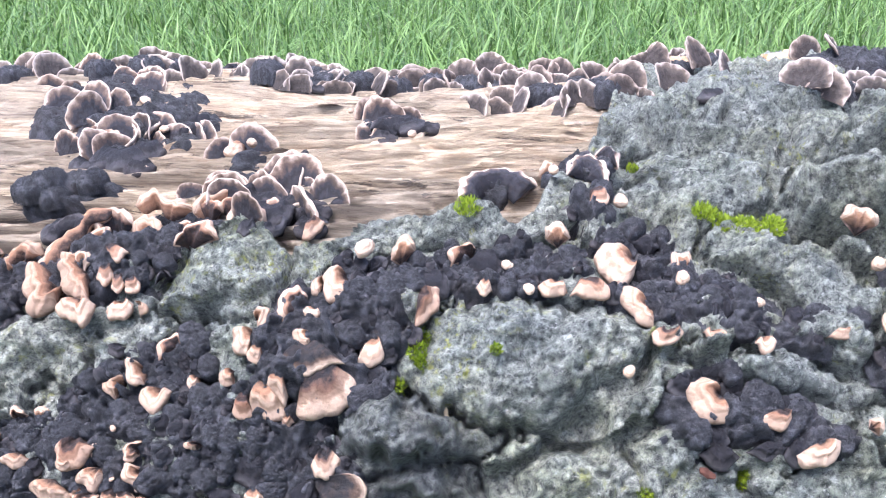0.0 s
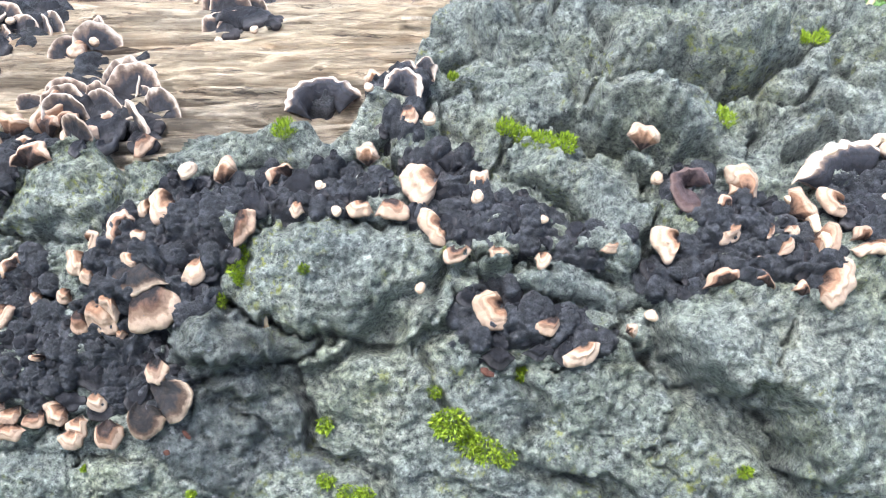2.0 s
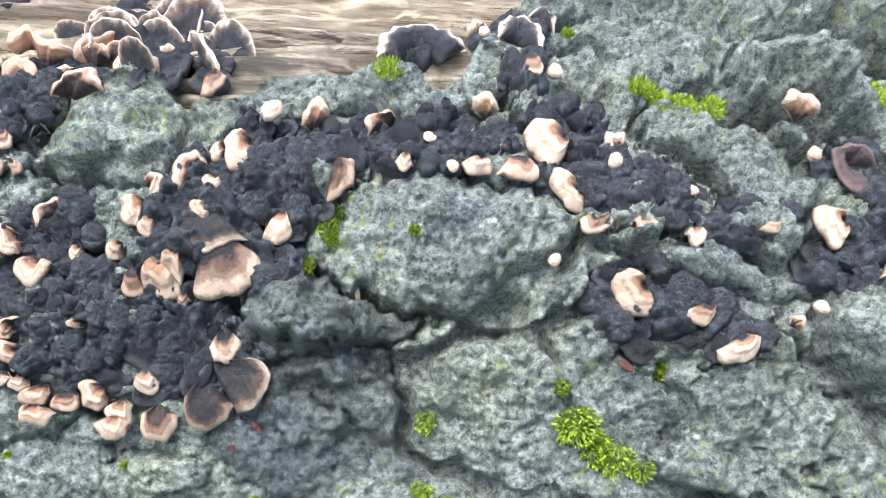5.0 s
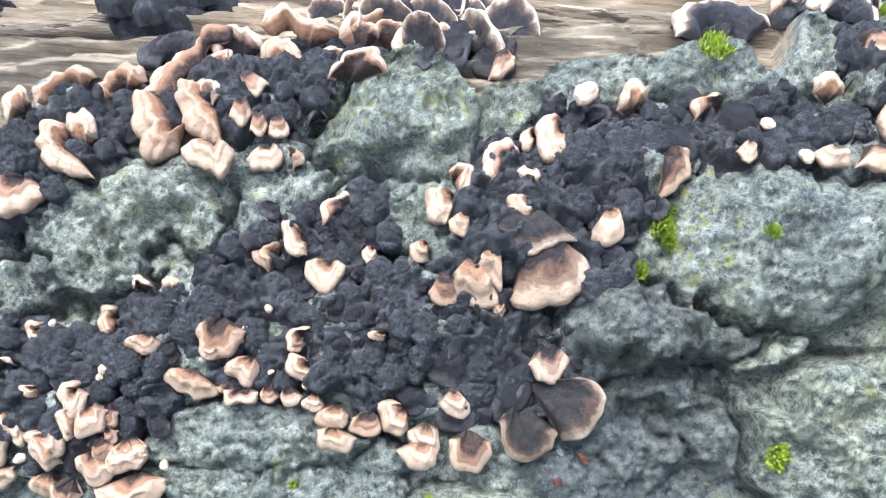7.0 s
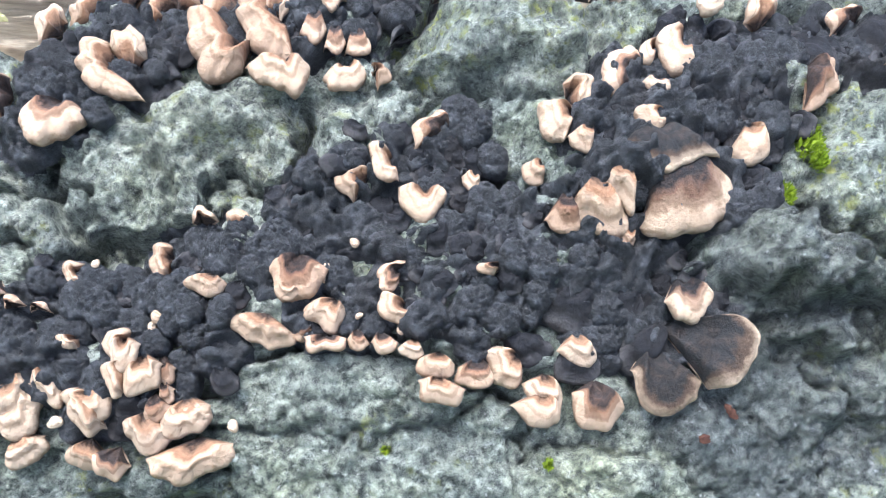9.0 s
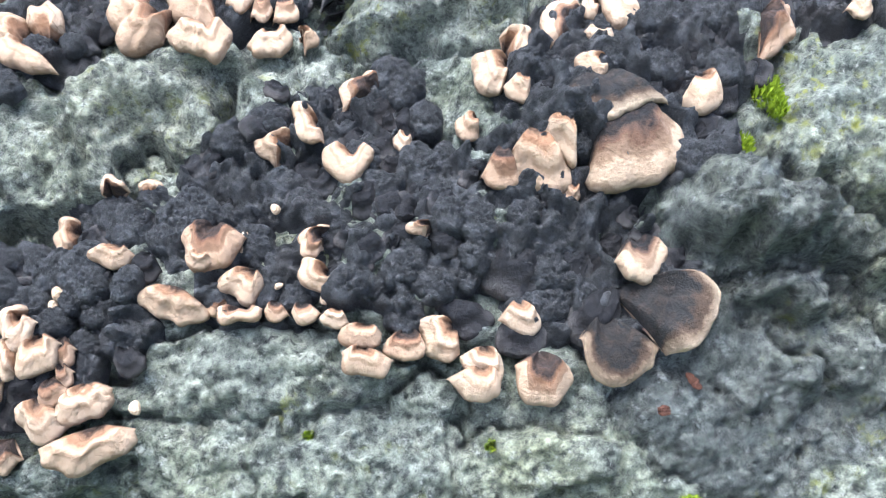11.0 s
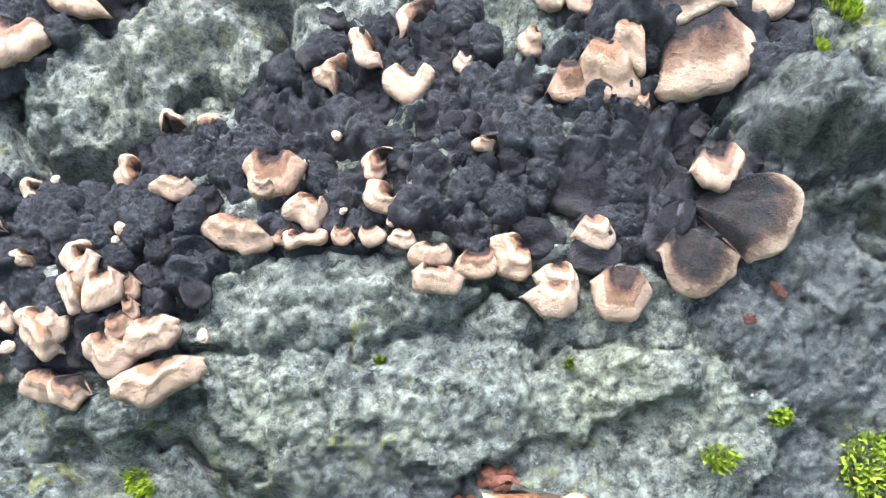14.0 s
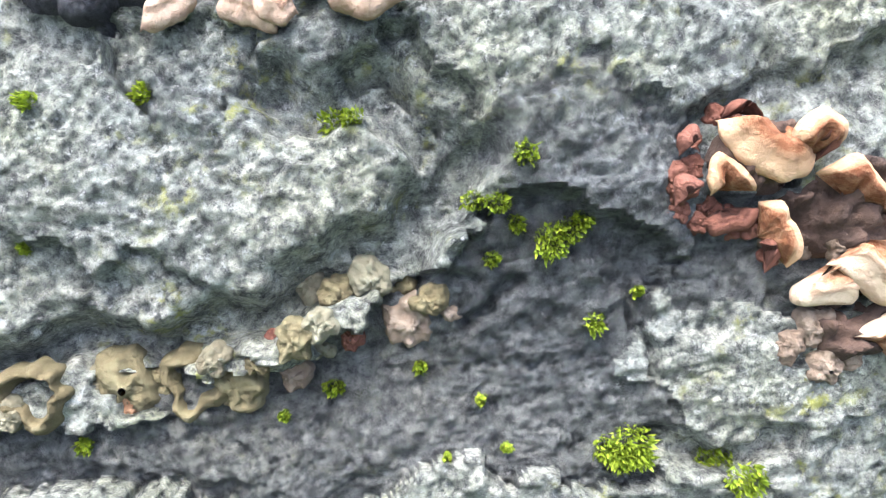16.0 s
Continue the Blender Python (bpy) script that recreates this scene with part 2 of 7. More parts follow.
MOSS = leaf_material("bright_moss", (0.10, 0.15, 0.008), (0.34, 0.43, 0.03))
GRASS = leaf_material("grass", (0.03, 0.075, 0.012), (0.15, 0.24, 0.06))
STRAW = plain_material("dry_straw", (0.30, 0.22, 0.12), (0.55, 0.45, 0.28), 80)
ROTTEN = plain_material("rotten_brown_crust", (0.025, 0.016, 0.011), (0.09, 0.055, 0.035), 160, 0.9, 0.002)
SOIL = plain_material("grassy_soil", (0.03, 0.05, 0.012), (0.07, 0.10, 0.03), 9, 0.95, 0.01)

# ---- the log: its round form ----
AXIS_Y, AXIS_Z = 0.47, 0.42
ARC = 0.0052  # metres of bark to a degree round the log
TURNS = np.array([0, 15, 27, 39, 51, 63, 78, 93, 108, 123.0])
ALONG = np.array([-0.22, -0.1, 0, 0.1, 0.2, 0.3])
ROUND = np.array([
    (0.2649, 0.2645, 0.2675, 0.273, 0.2751, 0.2749, 0.2752, 0.2787, 0.2865, 0.2974),
    (0.2657, 0.2674, 0.272, 0.2869, 0.2896, 0.29, 0.2798, 0.2765, 0.2866, 0.2997),
    (0.2668, 0.2725, 0.2817, 0.2974, 0.3056, 0.3054, 0.286, 0.2765, 0.2874, 0.3014),
    (0.2685, 0.2791, 0.2914, 0.3045, 0.3156, 0.3128, 0.2921, 0.2799, 0.2875, 0.301),
    (0.2708, 0.2856, 0.2995, 0.3109, 0.3192, 0.3114, 0.2957, 0.2858, 0.2892, 0.3006),
    (0.2734, 0.2919, 0.307, 0.3157, 0.3154, 0.3075, 0.2992, 0.2939, 0.2945, 0.2997)])


def glide(knots, v):
    """Weights of a smooth curve through the knots."""
    v = np.clip(v, knots[0], knots[-1])
    n = len(knots)
    i = np.clip(np.searchsorted(knots, v) - 1, 0, n - 2)
    h = knots[i + 1] - knots[i]
    t = (v - knots[i]) / h
    w = np.zeros((len(v), n))
    at = np.arange(len(v))
    w[at, i] += 2 * t ** 3 - 3 * t ** 2 + 1
    w[at, i + 1] += -2 * t ** 3 + 3 * t ** 2
    for j, c in ((i, t ** 3 - 2 * t ** 2 + t), (i + 1, t ** 3 - t ** 2)):
        a, b = np.maximum(j - 1, 0), np.minimum(j + 1, n - 1)
        k = c * h / (knots[b] - knots[a])
        w[at, b] += k
        w[at, a] -= k
    return w


def form(x, turn):
    """The log's radius without its relief."""
    x, turn = np.broadcast_arrays(np.asarray(x, float), np.asarray(turn, float))
    shape = x.shape
    x, turn = x.ravel(), turn.ravel()
    r = np.einsum("ki,ij,kj->k", glide(ALONG, x), ROUND, glide(TURNS, turn))
    back = smooth(123, 175, turn)
    r = r * (1 - back) + 0.33 * back
    under = smooth(0, -70, turn)
    r = r * (1 - under) + 0.34 * under
    return r.reshape(shape)


SITES = [
    (0.079, 52.6, 0.034, 0.016, 10, 0.0042),
    (0.042, 47.9, 0.022, 0.012, 0, 0.0021),
    (0.089, 44.4, 0.021, 0.015, 0, -0.0014),
    (0.049, 43.2, 0.018, 0.013, 0, -0.0028),
    (0.171, 43.9, 0.030, 0.016, -20, 0.0007),
    (0.124, 46.3, 0.016, 0.013, 0, -0.0021),
    (0.213, 47.0, 0.024, 0.018, 0, 0.0042),
    (0.164, 51.5, 0.030, 0.007, -12, 0.0014),
    (0.175, 57.8, 0.028, 0.013, -38, 0.0007),
    (0.157, 69.1, 0.028, 0.025, -5, 0.0035),
    (0.203, 65.9, 0.032, 0.019, -10, 0.0021),
    (0.234, 75.5, 0.054, 0.027, -10, 0.0014),
    (0.176, 78.5, 0.019, 0.028, 0, 0.0028),
    (0.070, 63.9, 0.038, 0.016, 5, 0.0021),
    (0.133, 63.9, 0.014, 0.016, 0, 0.0000),
    (0.026, 56.5, 0.024, 0.012, 15, -0.0028),
    (0.097, 58.1, 0.028, 0.009, 0, -0.0035),
    (0.135, 56.0, 0.020, 0.013, -30, -0.0035),
    (0.151, 48.4, 0.021, 0.010, -10, -0.0028),
    (0.206, 55.5, 0.018, 0.015, 0, -0.0021),
    (-0.023, 58.3, 0.023, 0.013, 20, 0.0021),
    (-0.101, 53.2, 0.028, 0.012, 18, 0.0028),
    (-0.059, 54.5, 0.011, 0.010, 0, 0.0000),
    (-0.129, 49.3, 0.008, 0.013, 0, 0.0021),
    (0.045, 42.8, 0.017, 0.012, 0, -0.0021),
    (-0.023, 48.1, 0.038, 0.016, 10, -0.0035),
    (-0.075, 60.1, 0.032, 0.018, 10, -0.0021),
    (-0.082, 46.6, 0.022, 0.014, 10, -0.0035),
    (-0.058, 41.9, 0.018, 0.008, -15, 0.0042),
    (-0.030, 38.3, 0.018, 0.009, 0, 0.0035),
    (-0.068, 38.3, 0.012, 0.008, 0, 0.0014),
    (-0.002, 38.0, 0.017, 0.009, 0, 0.0028),
    (0.027, 39.7, 0.012, 0.009, 0, -0.0028),
    (0.029, 34.3, 0.011, 0.012, 0, -0.0021),
    (-0.096, 37.3, 0.016, 0.006, 5, 0.0021),
    (-0.123, 37.2, 0.012, 0.006, 0, -0.0035),
    (-0.109, 42.0, 0.017, 0.011, 0, -0.0014),
    (-0.115, 32.7, 0.044, 0.017, -5, 0.0049),
    (-0.056, 28.2, 0.022, 0.013, 0, -0.0063),
    (-0.123, 28.3, 0.027, 0.007, 0, 0.0021),
    (-0.087, 22.6, 0.032, 0.011, 10, -0.0062),
    (-0.134, 21.5, 0.027, 0.007, 0, -0.0063),
    (-0.048, 23.1, 0.021, 0.010, 0, -0.0060),
    (-0.010, 31.2, 0.016, 0.017, 0, -0.0060),
    (-0.045, 33.8, 0.015, 0.011, 0, 0.0021),
    (0.003, 23.4, 0.016, 0.014, 0, -0.0021),
    (-0.084, 36.7, 0.013, 0.006, 0, -0.0049),
    (0.266, 44.5, 0.033, 0.029, 0, 0.0042),
    (0.301, 53.5, 0.029, 0.020, 0, 0.0014),
    (0.163, 39.0, 0.043, 0.015, -12, 0.0000),
    (0.114, 36.8, 0.030, 0.013, 0, -0.0028),
    (0.301, 35.8, 0.026, 0.011, 0, -0.0028),
    (0.309, 65.8, 0.034, 0.033, 0, 0.0021),
    (0.241, 73.9, 0.049, 0.030, -10, 0.0021),
    (0.262, 63.0, 0.021, 0.018, 0, -0.0007),
    (0.216, 35.7, 0.026, 0.013, 0, -0.0014),
    (-0.053, 30.8, 0.020, 0.008, 0, -0.0070),
    (-0.125, 24.3, 0.023, 0.006, 0, -0.0070),
]
# Plates drawn with the 0.55 copy of the bark.
DARK_SITES = {(-0.045, 33.8), (0.049, 43.2), (0.045, 42.8), (0.027, 39.7), (0.042, 47.9), (0.029, 34.3)}
_rng = random.Random(4)
for _i in range(-40, 12):
    for _j in range(-9, 28):
        _x, _t = 0.042 * _i + _rng.uniform(-0.012, 0.012), 8 * _j + 20 + _rng.uniform(-2.5, 2.5)
        if all(math.hypot((_x - s[0]) / s[2], (_t - s[1]) * ARC / s[3]) > 1.25 for s in SITES[:58]):
            SITES.append((_x, _t, _rng.uniform(0.02, 0.03), _rng.uniform(0.015, 0.024), _rng.uniform(-25, 25), _rng.uniform(-0.003, 0.003)))

SITE_X, SITE_S, SITE_H = np.array([q[0] for q in SITES]), np.array([q[1] * ARC for q in SITES]), np.array([q[5] for q in SITES])
SITE_FAR = np.array([2.2 * max(q[2], q[3]) + 0.05 for q in SITES])


def plates(x, turn):
    """The number of the bark plate at each place, how near its edge is, and its height."""
    s = turn * ARC
    wx = x + 0.006 * fbm(x * 55, s * 55, 3, 3) + 0.0014 * fbm(x * 300, s * 300, 2, 5)
    ws = s + 0.006 * fbm(x * 55, s * 55, 3, 11) + 0.0014 * fbm(x * 300, s * 300, 2, 15)
    shape = x.shape
    wx, ws = wx.ravel(), ws.ravel()
    f1, f2 = np.full(wx.size, 99.0), np.full(wx.size, 99.0)
    which, height = np.zeros(wx.size, int), np.zeros(wx.size)
    block = np.floor(wx / 0.06).astype(int) * 1000 + np.floor(ws / 0.06).astype(int)
    order = np.argsort(block, kind="stable")
    starts = np.flatnonzero(np.r_[True, np.diff(block[order]) != 0, True])
    for a, b in zip(starts[:-1], starts[1:]):
        at = order[a:b]
        bx, bs = wx[at], ws[at]
        g1, g2, gw = np.full(len(at), 99.0), np.full(len(at), 99.0), np.zeros(len(at), int)
        for k in np.flatnonzero(np.hypot(SITE_X - bx.mean(), SITE_S - bs.mean()) < SITE_FAR):
            px, pt, rx, rs, tilt, h = SITES[k]
            dx, ds = bx - px, bs - pt * ARC
            c, q = math.cos(radians(tilt)), math.sin(radians(tilt))
            d = np.hypot((dx * c + ds * q) / rx, (ds * c - dx * q) / rs)
            near = d < g1
            g2 = np.where(near, g1, np.minimum(g2, d))
            gw[near] = k
            g1 = np.where(near, d, g1)
        f1[at], f2[at], which[at] = g1, g2, gw
    height = SITE_H[which]
    f1, f2, which, height = (v.reshape(shape) for v in (f1, f2, which, height))
    return which, f1, f2, height


FURROWS = []


LEDGES = []


STEPS = []


def step_up(rise, fade, *places):
    """A broken edge of the bark: on the left-hand side of its way it stands up by rise millimetres, fading out over fade."""
    STEPS.append((rise * 0.001, fade * 0.001, [(p[0], p[1] * ARC) for p in places]))


def furrow(depth, width, *places, ledge=0):
    """A crack in the bark through places (along, round); depth, width and the rise of the bark behind it in millimetres."""
    if ledge:
        LEDGES.append((ledge * 0.001, sorted((p[0], p[1] * ARC) for p in places)))
    FURROWS.append((depth * 0.001, width * 0.001, [(p[0], p[1] * ARC) for p in places]))


furrow(11, 2.9, (0.1656, 66.1), (0.1717, 63.5), (0.1876, 62.5), (0.1965, 61.8))
furrow(12, 2.9, (0.0642, 44.1), (0.0787, 46.8), (0.0952, 48.9), (0.1075, 51.0), (0.1157, 52.5))
furrow(11, 2.9, (0.0642, 44.1), (0.0702, 40.6), (0.0911, 38.5), (0.1080, 34.8))
furrow(12, 3.4, (0.1897, 48.3), (0.1983, 46.1), (0.2202, 43.0), (0.2337, 40.6), (0.2412, 37.0))
furrow(7, 2.3, (0.1418, 39.8), (0.1653, 38.6), (0.1809, 36.1), (0.2026, 35.7), (0.2128, 37.8))
furrow(11, 2.9, (0.1862, 77.6), (0.1884, 72.5), (0.2103, 68.0), (0.2431, 68.4), (0.2657, 72.4))
furrow(7, 2.3, (0.1444, 46.0), (0.1477, 43.8), (0.1458, 42.2))
furrow(5, 1.7, (0.1201, 49.8), (0.1495, 47.6), (0.1791, 46.1))
furrow(7, 2.3, (0.2253, 68.2), (0.2511, 64.0), (0.2822, 65.0))
furrow(7, 2.0, (-0.1311, 51.8), (-0.1247, 49.9), (-0.1199, 47.9))
furrow(8, 2.5, (0.0579, 45.3), (0.0671, 42.8), (0.0696, 40.4))
furrow(5, 1.5, (-0.0708, 54.8), (-0.0675, 52.0))
furrow(4, 1.5, (-0.0005, 60.7), (0.0011, 58.2))
furrow(4, 1.5, (-0.0697, 28.1), (-0.0657, 28.4), (-0.0593, 29.6))
furrow(4, 1.5, (-0.0370, 28.7), (-0.0369, 27.0), (-0.0347, 25.2))
furrow(11, 5.0, (-0.1538, 26.0), (-0.1406, 26.9), (-0.1233, 26.6), (-0.1048, 27.9), (-0.0983, 29.5), (-0.0825, 30.3), (-0.0781, 31.7), (-0.0708, 32.8), (-0.0681, 34.4))
furrow(6, 3.0, (-0.0328, 23.0), (-0.0256, 23.3), (-0.0170, 22.9), (-0.0082, 24.1))
furrow(9, 5.0, (-0.1065, 36.5), (-0.0974, 35.6), (-0.0853, 35.5), (-0.0732, 34.8))
furrow(5, 2.0, (-0.1305, 52.2), (-0.1257, 50.0), (-0.1225, 48.6))
furrow(11, 2.9, (0.1606, 82.0), (0.1658, 74.7), (0.1699, 69.8))
furrow(11, 2.9, (0.1683, 64.5), (0.1804, 62.5), (0.1953, 63.0))
furrow(9, 2.9, (0.1422, 75.5), (0.1633, 77.2), (0.1849, 80.5), (0.2152, 80.9))
furrow(9, 2.9, (0.1904, 73.5), (0.2029, 70.5), (0.2226, 71.6))
furrow(9, 2.9, (0.1561, 73.4), (0.1737, 71.2), (0.1834, 67.4))
furrow(9, 2.9, (0.1670, 64.1), (0.1802, 62.3), (0.1966, 62.2))
furrow(8, 2.3, (0.2110, 70.2), (0.2298, 67.3), (0.2573, 68.8))
furrow(8, 2.3, (0.1102, 66.2), (0.1172, 63.0), (0.1326, 62.5))
furrow(13, 4.0, (0.1578, 73.3), (0.1643, 71.0), (0.1759, 69.9), (0.1821, 68.1), ledge=7)
furrow(14, 5.0, (0.1661, 63.8), (0.1702, 62.8), (0.1835, 62.1), (0.1905, 62.4), (0.1990, 61.4), ledge=9)
furrow(9, 3.0, (0.1677, 63.3), (0.1708, 65.3), (0.1835, 66.4))
furrow(9, 2.5, (0.2841, 71.0), (0.2899, 68.0), (0.3048, 66.2), ledge=5)
furrow(9, 3.0, (0.1988, 61.1), (0.2085, 60.3), (0.2193, 61.0), ledge=6)
furrow(9, 3.0, (0.2482, 60.8), (0.2600, 61.8), (0.2676, 62.2), ledge=6)
furrow(7, 2.5, (0.2243, 66.7), (0.2268, 64.3), (0.2422, 63.0))
furrow(7, 2.5, (0.2350, 63.0), (0.2503, 63.9), (0.2781, 64.8), ledge=5)
furrow(14, 4.0, (0.1801, 68.8), (0.1942, 68.2), (0.2133, 68.0), (0.2243, 66.7), (0.2368, 67.2), (0.2541, 69.4), ledge=9)
furrow(12, 4.0, (0.2541, 69.4), (0.2623, 72.9), (0.2721, 77.3))
furrow(9, 3.0, (0.1314, 74.1), (0.1409, 72.2), (0.1483, 69.1), ledge=6)
furrow(9, 3.0, (0.1894, 104.5), (0.2018, 93.6), (0.2247, 93.6), ledge=6)
furrow(9, 3.0, (0.2032, 81.1), (0.2194, 79.2), (0.2405, 81.2), ledge=6)
furrow(10, 4.0, (0.1935, 46.8), (0.2061, 44.2), (0.2209, 42.7), (0.2329, 40.4))
furrow(12, 5.0, (0.2104, 43.1), (0.2253, 41.9), (0.2341, 39.6))
step_up(11, 32, (0.1904, 48.7), (0.1968, 46.0), (0.2087, 44.2), (0.2239, 43.5), (0.2327, 42.2), (0.2375, 39.9), (0.2448, 37.1))
step_up(5, 22, (0.1437, 40.7), (0.1587, 38.7), (0.1736, 38.7), (0.1934, 36.2), (0.2145, 37.5))
furrow(6, 1.6, (0.1463, 46.0), (0.1479, 44.5), (0.1488, 42.4))
furrow(6, 1.6, (0.1079, 46.6), (0.1142, 44.2), (0.1248, 41.0))
furrow(9, 2.4, (0.0656, 44.9), (0.0685, 41.4), (0.0767, 39.4), (0.0912, 38.0))
step_up(7, 20, (0.1137, 52.4), (0.1325, 52.0), (0.1494, 53.0), (0.1706, 52.5), (0.1852, 50.5))
furrow(8, 2.2, (0.0913, 47.5), (0.0790, 46.0), (0.0707, 44.5))
step_up(6, 25, (0.2358, 66.6), (0.2574, 70.3), (0.2773, 73.6), (0.3042, 75.5))
furrow(9, 2.0, (-0.1302, 51.7), (-0.1262, 50.3), (-0.1211, 48.3))
furrow(5, 1.2, (-0.1040, 52.2), (-0.1007, 50.4), (-0.0987, 48.1))
furrow(6, 1.6, (0.0001, 62.5), (-0.0003, 59.9), (-0.0032, 57.3))
furrow(6, 2.0, (0.0392, 49.7), (0.0390, 48.6), (0.0475, 47.7), (0.0550, 46.5))
step_up(6, 18, (0.0315, 44.6), (0.0398, 44.8), (0.0479, 44.4), (0.0544, 45.3))
furrow(17, 5.5, (0.1838, 73.8), (0.1871, 68.8), (0.2096, 67.6), (0.2295, 66.5), (0.2455, 68.7), (0.2636, 71.1), (0.2960, 77.3))
furrow(15, 5, (0.1669, 63.7), (0.1756, 62.3), (0.1963, 62.1))
furrow(10, 3, (0.1378, 70.6), (0.1571, 70.0), (0.1781, 68.0), (0.1871, 68.8))
furrow(10, 3, (0.1695, 64.6), (0.1682, 67.2), (0.1764, 69.4))
furrow(14, 5, (0.2260, 44.0), (0.2327, 42.6), (0.2369, 40.7))
furrow(12, 4, (0.1076, 50.7), (0.0994, 49.8), (0.0933, 48.7), (0.0851, 47.2))
step_up(9, 30, (0.1818, 74.8), (0.1870, 68.6), (0.2095, 67.5), (0.2294, 66.4), (0.2453, 68.6), (0.2634, 71.0), (0.2953, 76.8))
step_up(8, 24, (0.1635, 64.0), (0.1756, 62.2), (0.1962, 62.0), (0.2059, 62.4))
step_up(6, 24, (0.1353, 69.8), (0.1570, 69.6), (0.1781, 67.8))
step_up(5, 20, (-0.0459, 56.2), (-0.0330, 55.6), (-0.0188, 56.4), (-0.0033, 56.7))
step_up(7, 22, (0.0231, 47.2), (0.0331, 46.2), (0.0447, 46.5), (0.0548, 46.1), (0.0612, 46.4))


def furrows(x, turn):
    """How deep the long cracks cut at each place."""
    shape = x.shape
    s = turn * ARC
    wx = (x + 0.0035 * fbm(x * 80, s * 80, 3, 111)).ravel()
    ws = (s + 0.0035 * fbm(x * 80, s * 80, 3, 121)).ravel()
    cut = np.zeros(wx.size)
    for depth, width, p in FURROWS:
        px, ps = [q[0] for q in p], [q[1] for q in p]
        at = np.flatnonzero((wx > min(px) - 0.02) & (wx < max(px) + 0.02) & (ws > min(ps) - 0.02) & (ws < max(ps) + 0.02))
        if not len(at):
            continue
        near = np.full(len(at), 9.0)
        for (ax, ay), (bx, by) in zip(p[:-1], p[1:]):
            ux, uy = bx - ax, by - ay
            t = np.clip(((wx[at] - ax) * ux + (ws[at] - ay) * uy) / (ux * ux + uy * uy), 0, 1)
            near = np.minimum(near, np.hypot(wx[at] - ax - t * ux, ws[at] - ay - t * uy))
        cut[at] = np.maximum(cut[at], depth * smooth(1.6 * width, 0.25 * width, near))
    for rise, fade, p in STEPS:
        a = np.array(p)
        at = np.flatnonzero((wx > a[:, 0].min() - fade) & (wx < a[:, 0].max() + fade) & (ws > a[:, 1].min() - fade) & (ws < a[:, 1].max() + fade))
        near, sign, along = np.full(len(at), 9.0), np.zeros(len(at)), np.zeros(len(at))
        for k, ((ax, ay), (bx, by)) in enumerate(zip(p[:-1], p[1:])):
            ux, uy = bx - ax, by - ay
            t = np.clip(((wx[at] - ax) * ux + (ws[at] - ay) * uy) / (ux * ux + uy * uy), 0, 1)
            ex, ey = wx[at] - ax - t * ux, ws[at] - ay - t * uy
            d = np.hypot(ex, ey)
            new_near = d < near
            near = np.where(new_near, d, near)
            sign, along = np.where(new_near, ux * ey - uy * ex, sign), np.where(new_near, (k + t) / (len(p) - 1), along)
        taper = smooth(0, 0.14, along) * smooth(1, 0.86, along)
        cut[at] -= rise * taper * np.where(sign > 0, smooth(0, 0.0016, near) * smooth(fade, 0.25 * fade, near), -0.55 * smooth(0.009, 0.0, near))
    for rise, p in LEDGES:
        px, ps = [q[0] for q in p], [q[1] for q in p]
        over = ws - np.interp(wx, px, ps)
        side = smooth(px[0] - 0.012, px[0] + 0.006, wx) * smooth(px[-1] + 0.012, px[-1] - 0.006, wx)
        cut -= rise * side * smooth(-0.0005, 0.0022, over) * smooth(0.034, 0.004, over)
    return cut.reshape(shape)


def bare(x, turn):
    """1 where the bark has fallen away from the wood, on the log's top."""
    edge = 63.0 - 2.5 * smooth(-0.04, -0.12, x) + 60 * smooth(0.10, 0.21, x) + 18 * smooth(0.075, 0.14, x) + 1.6 * fbm(x * 40, x * 7 + 3, 3, 21)
    return smooth(-0.8, 0.8, turn - edge)


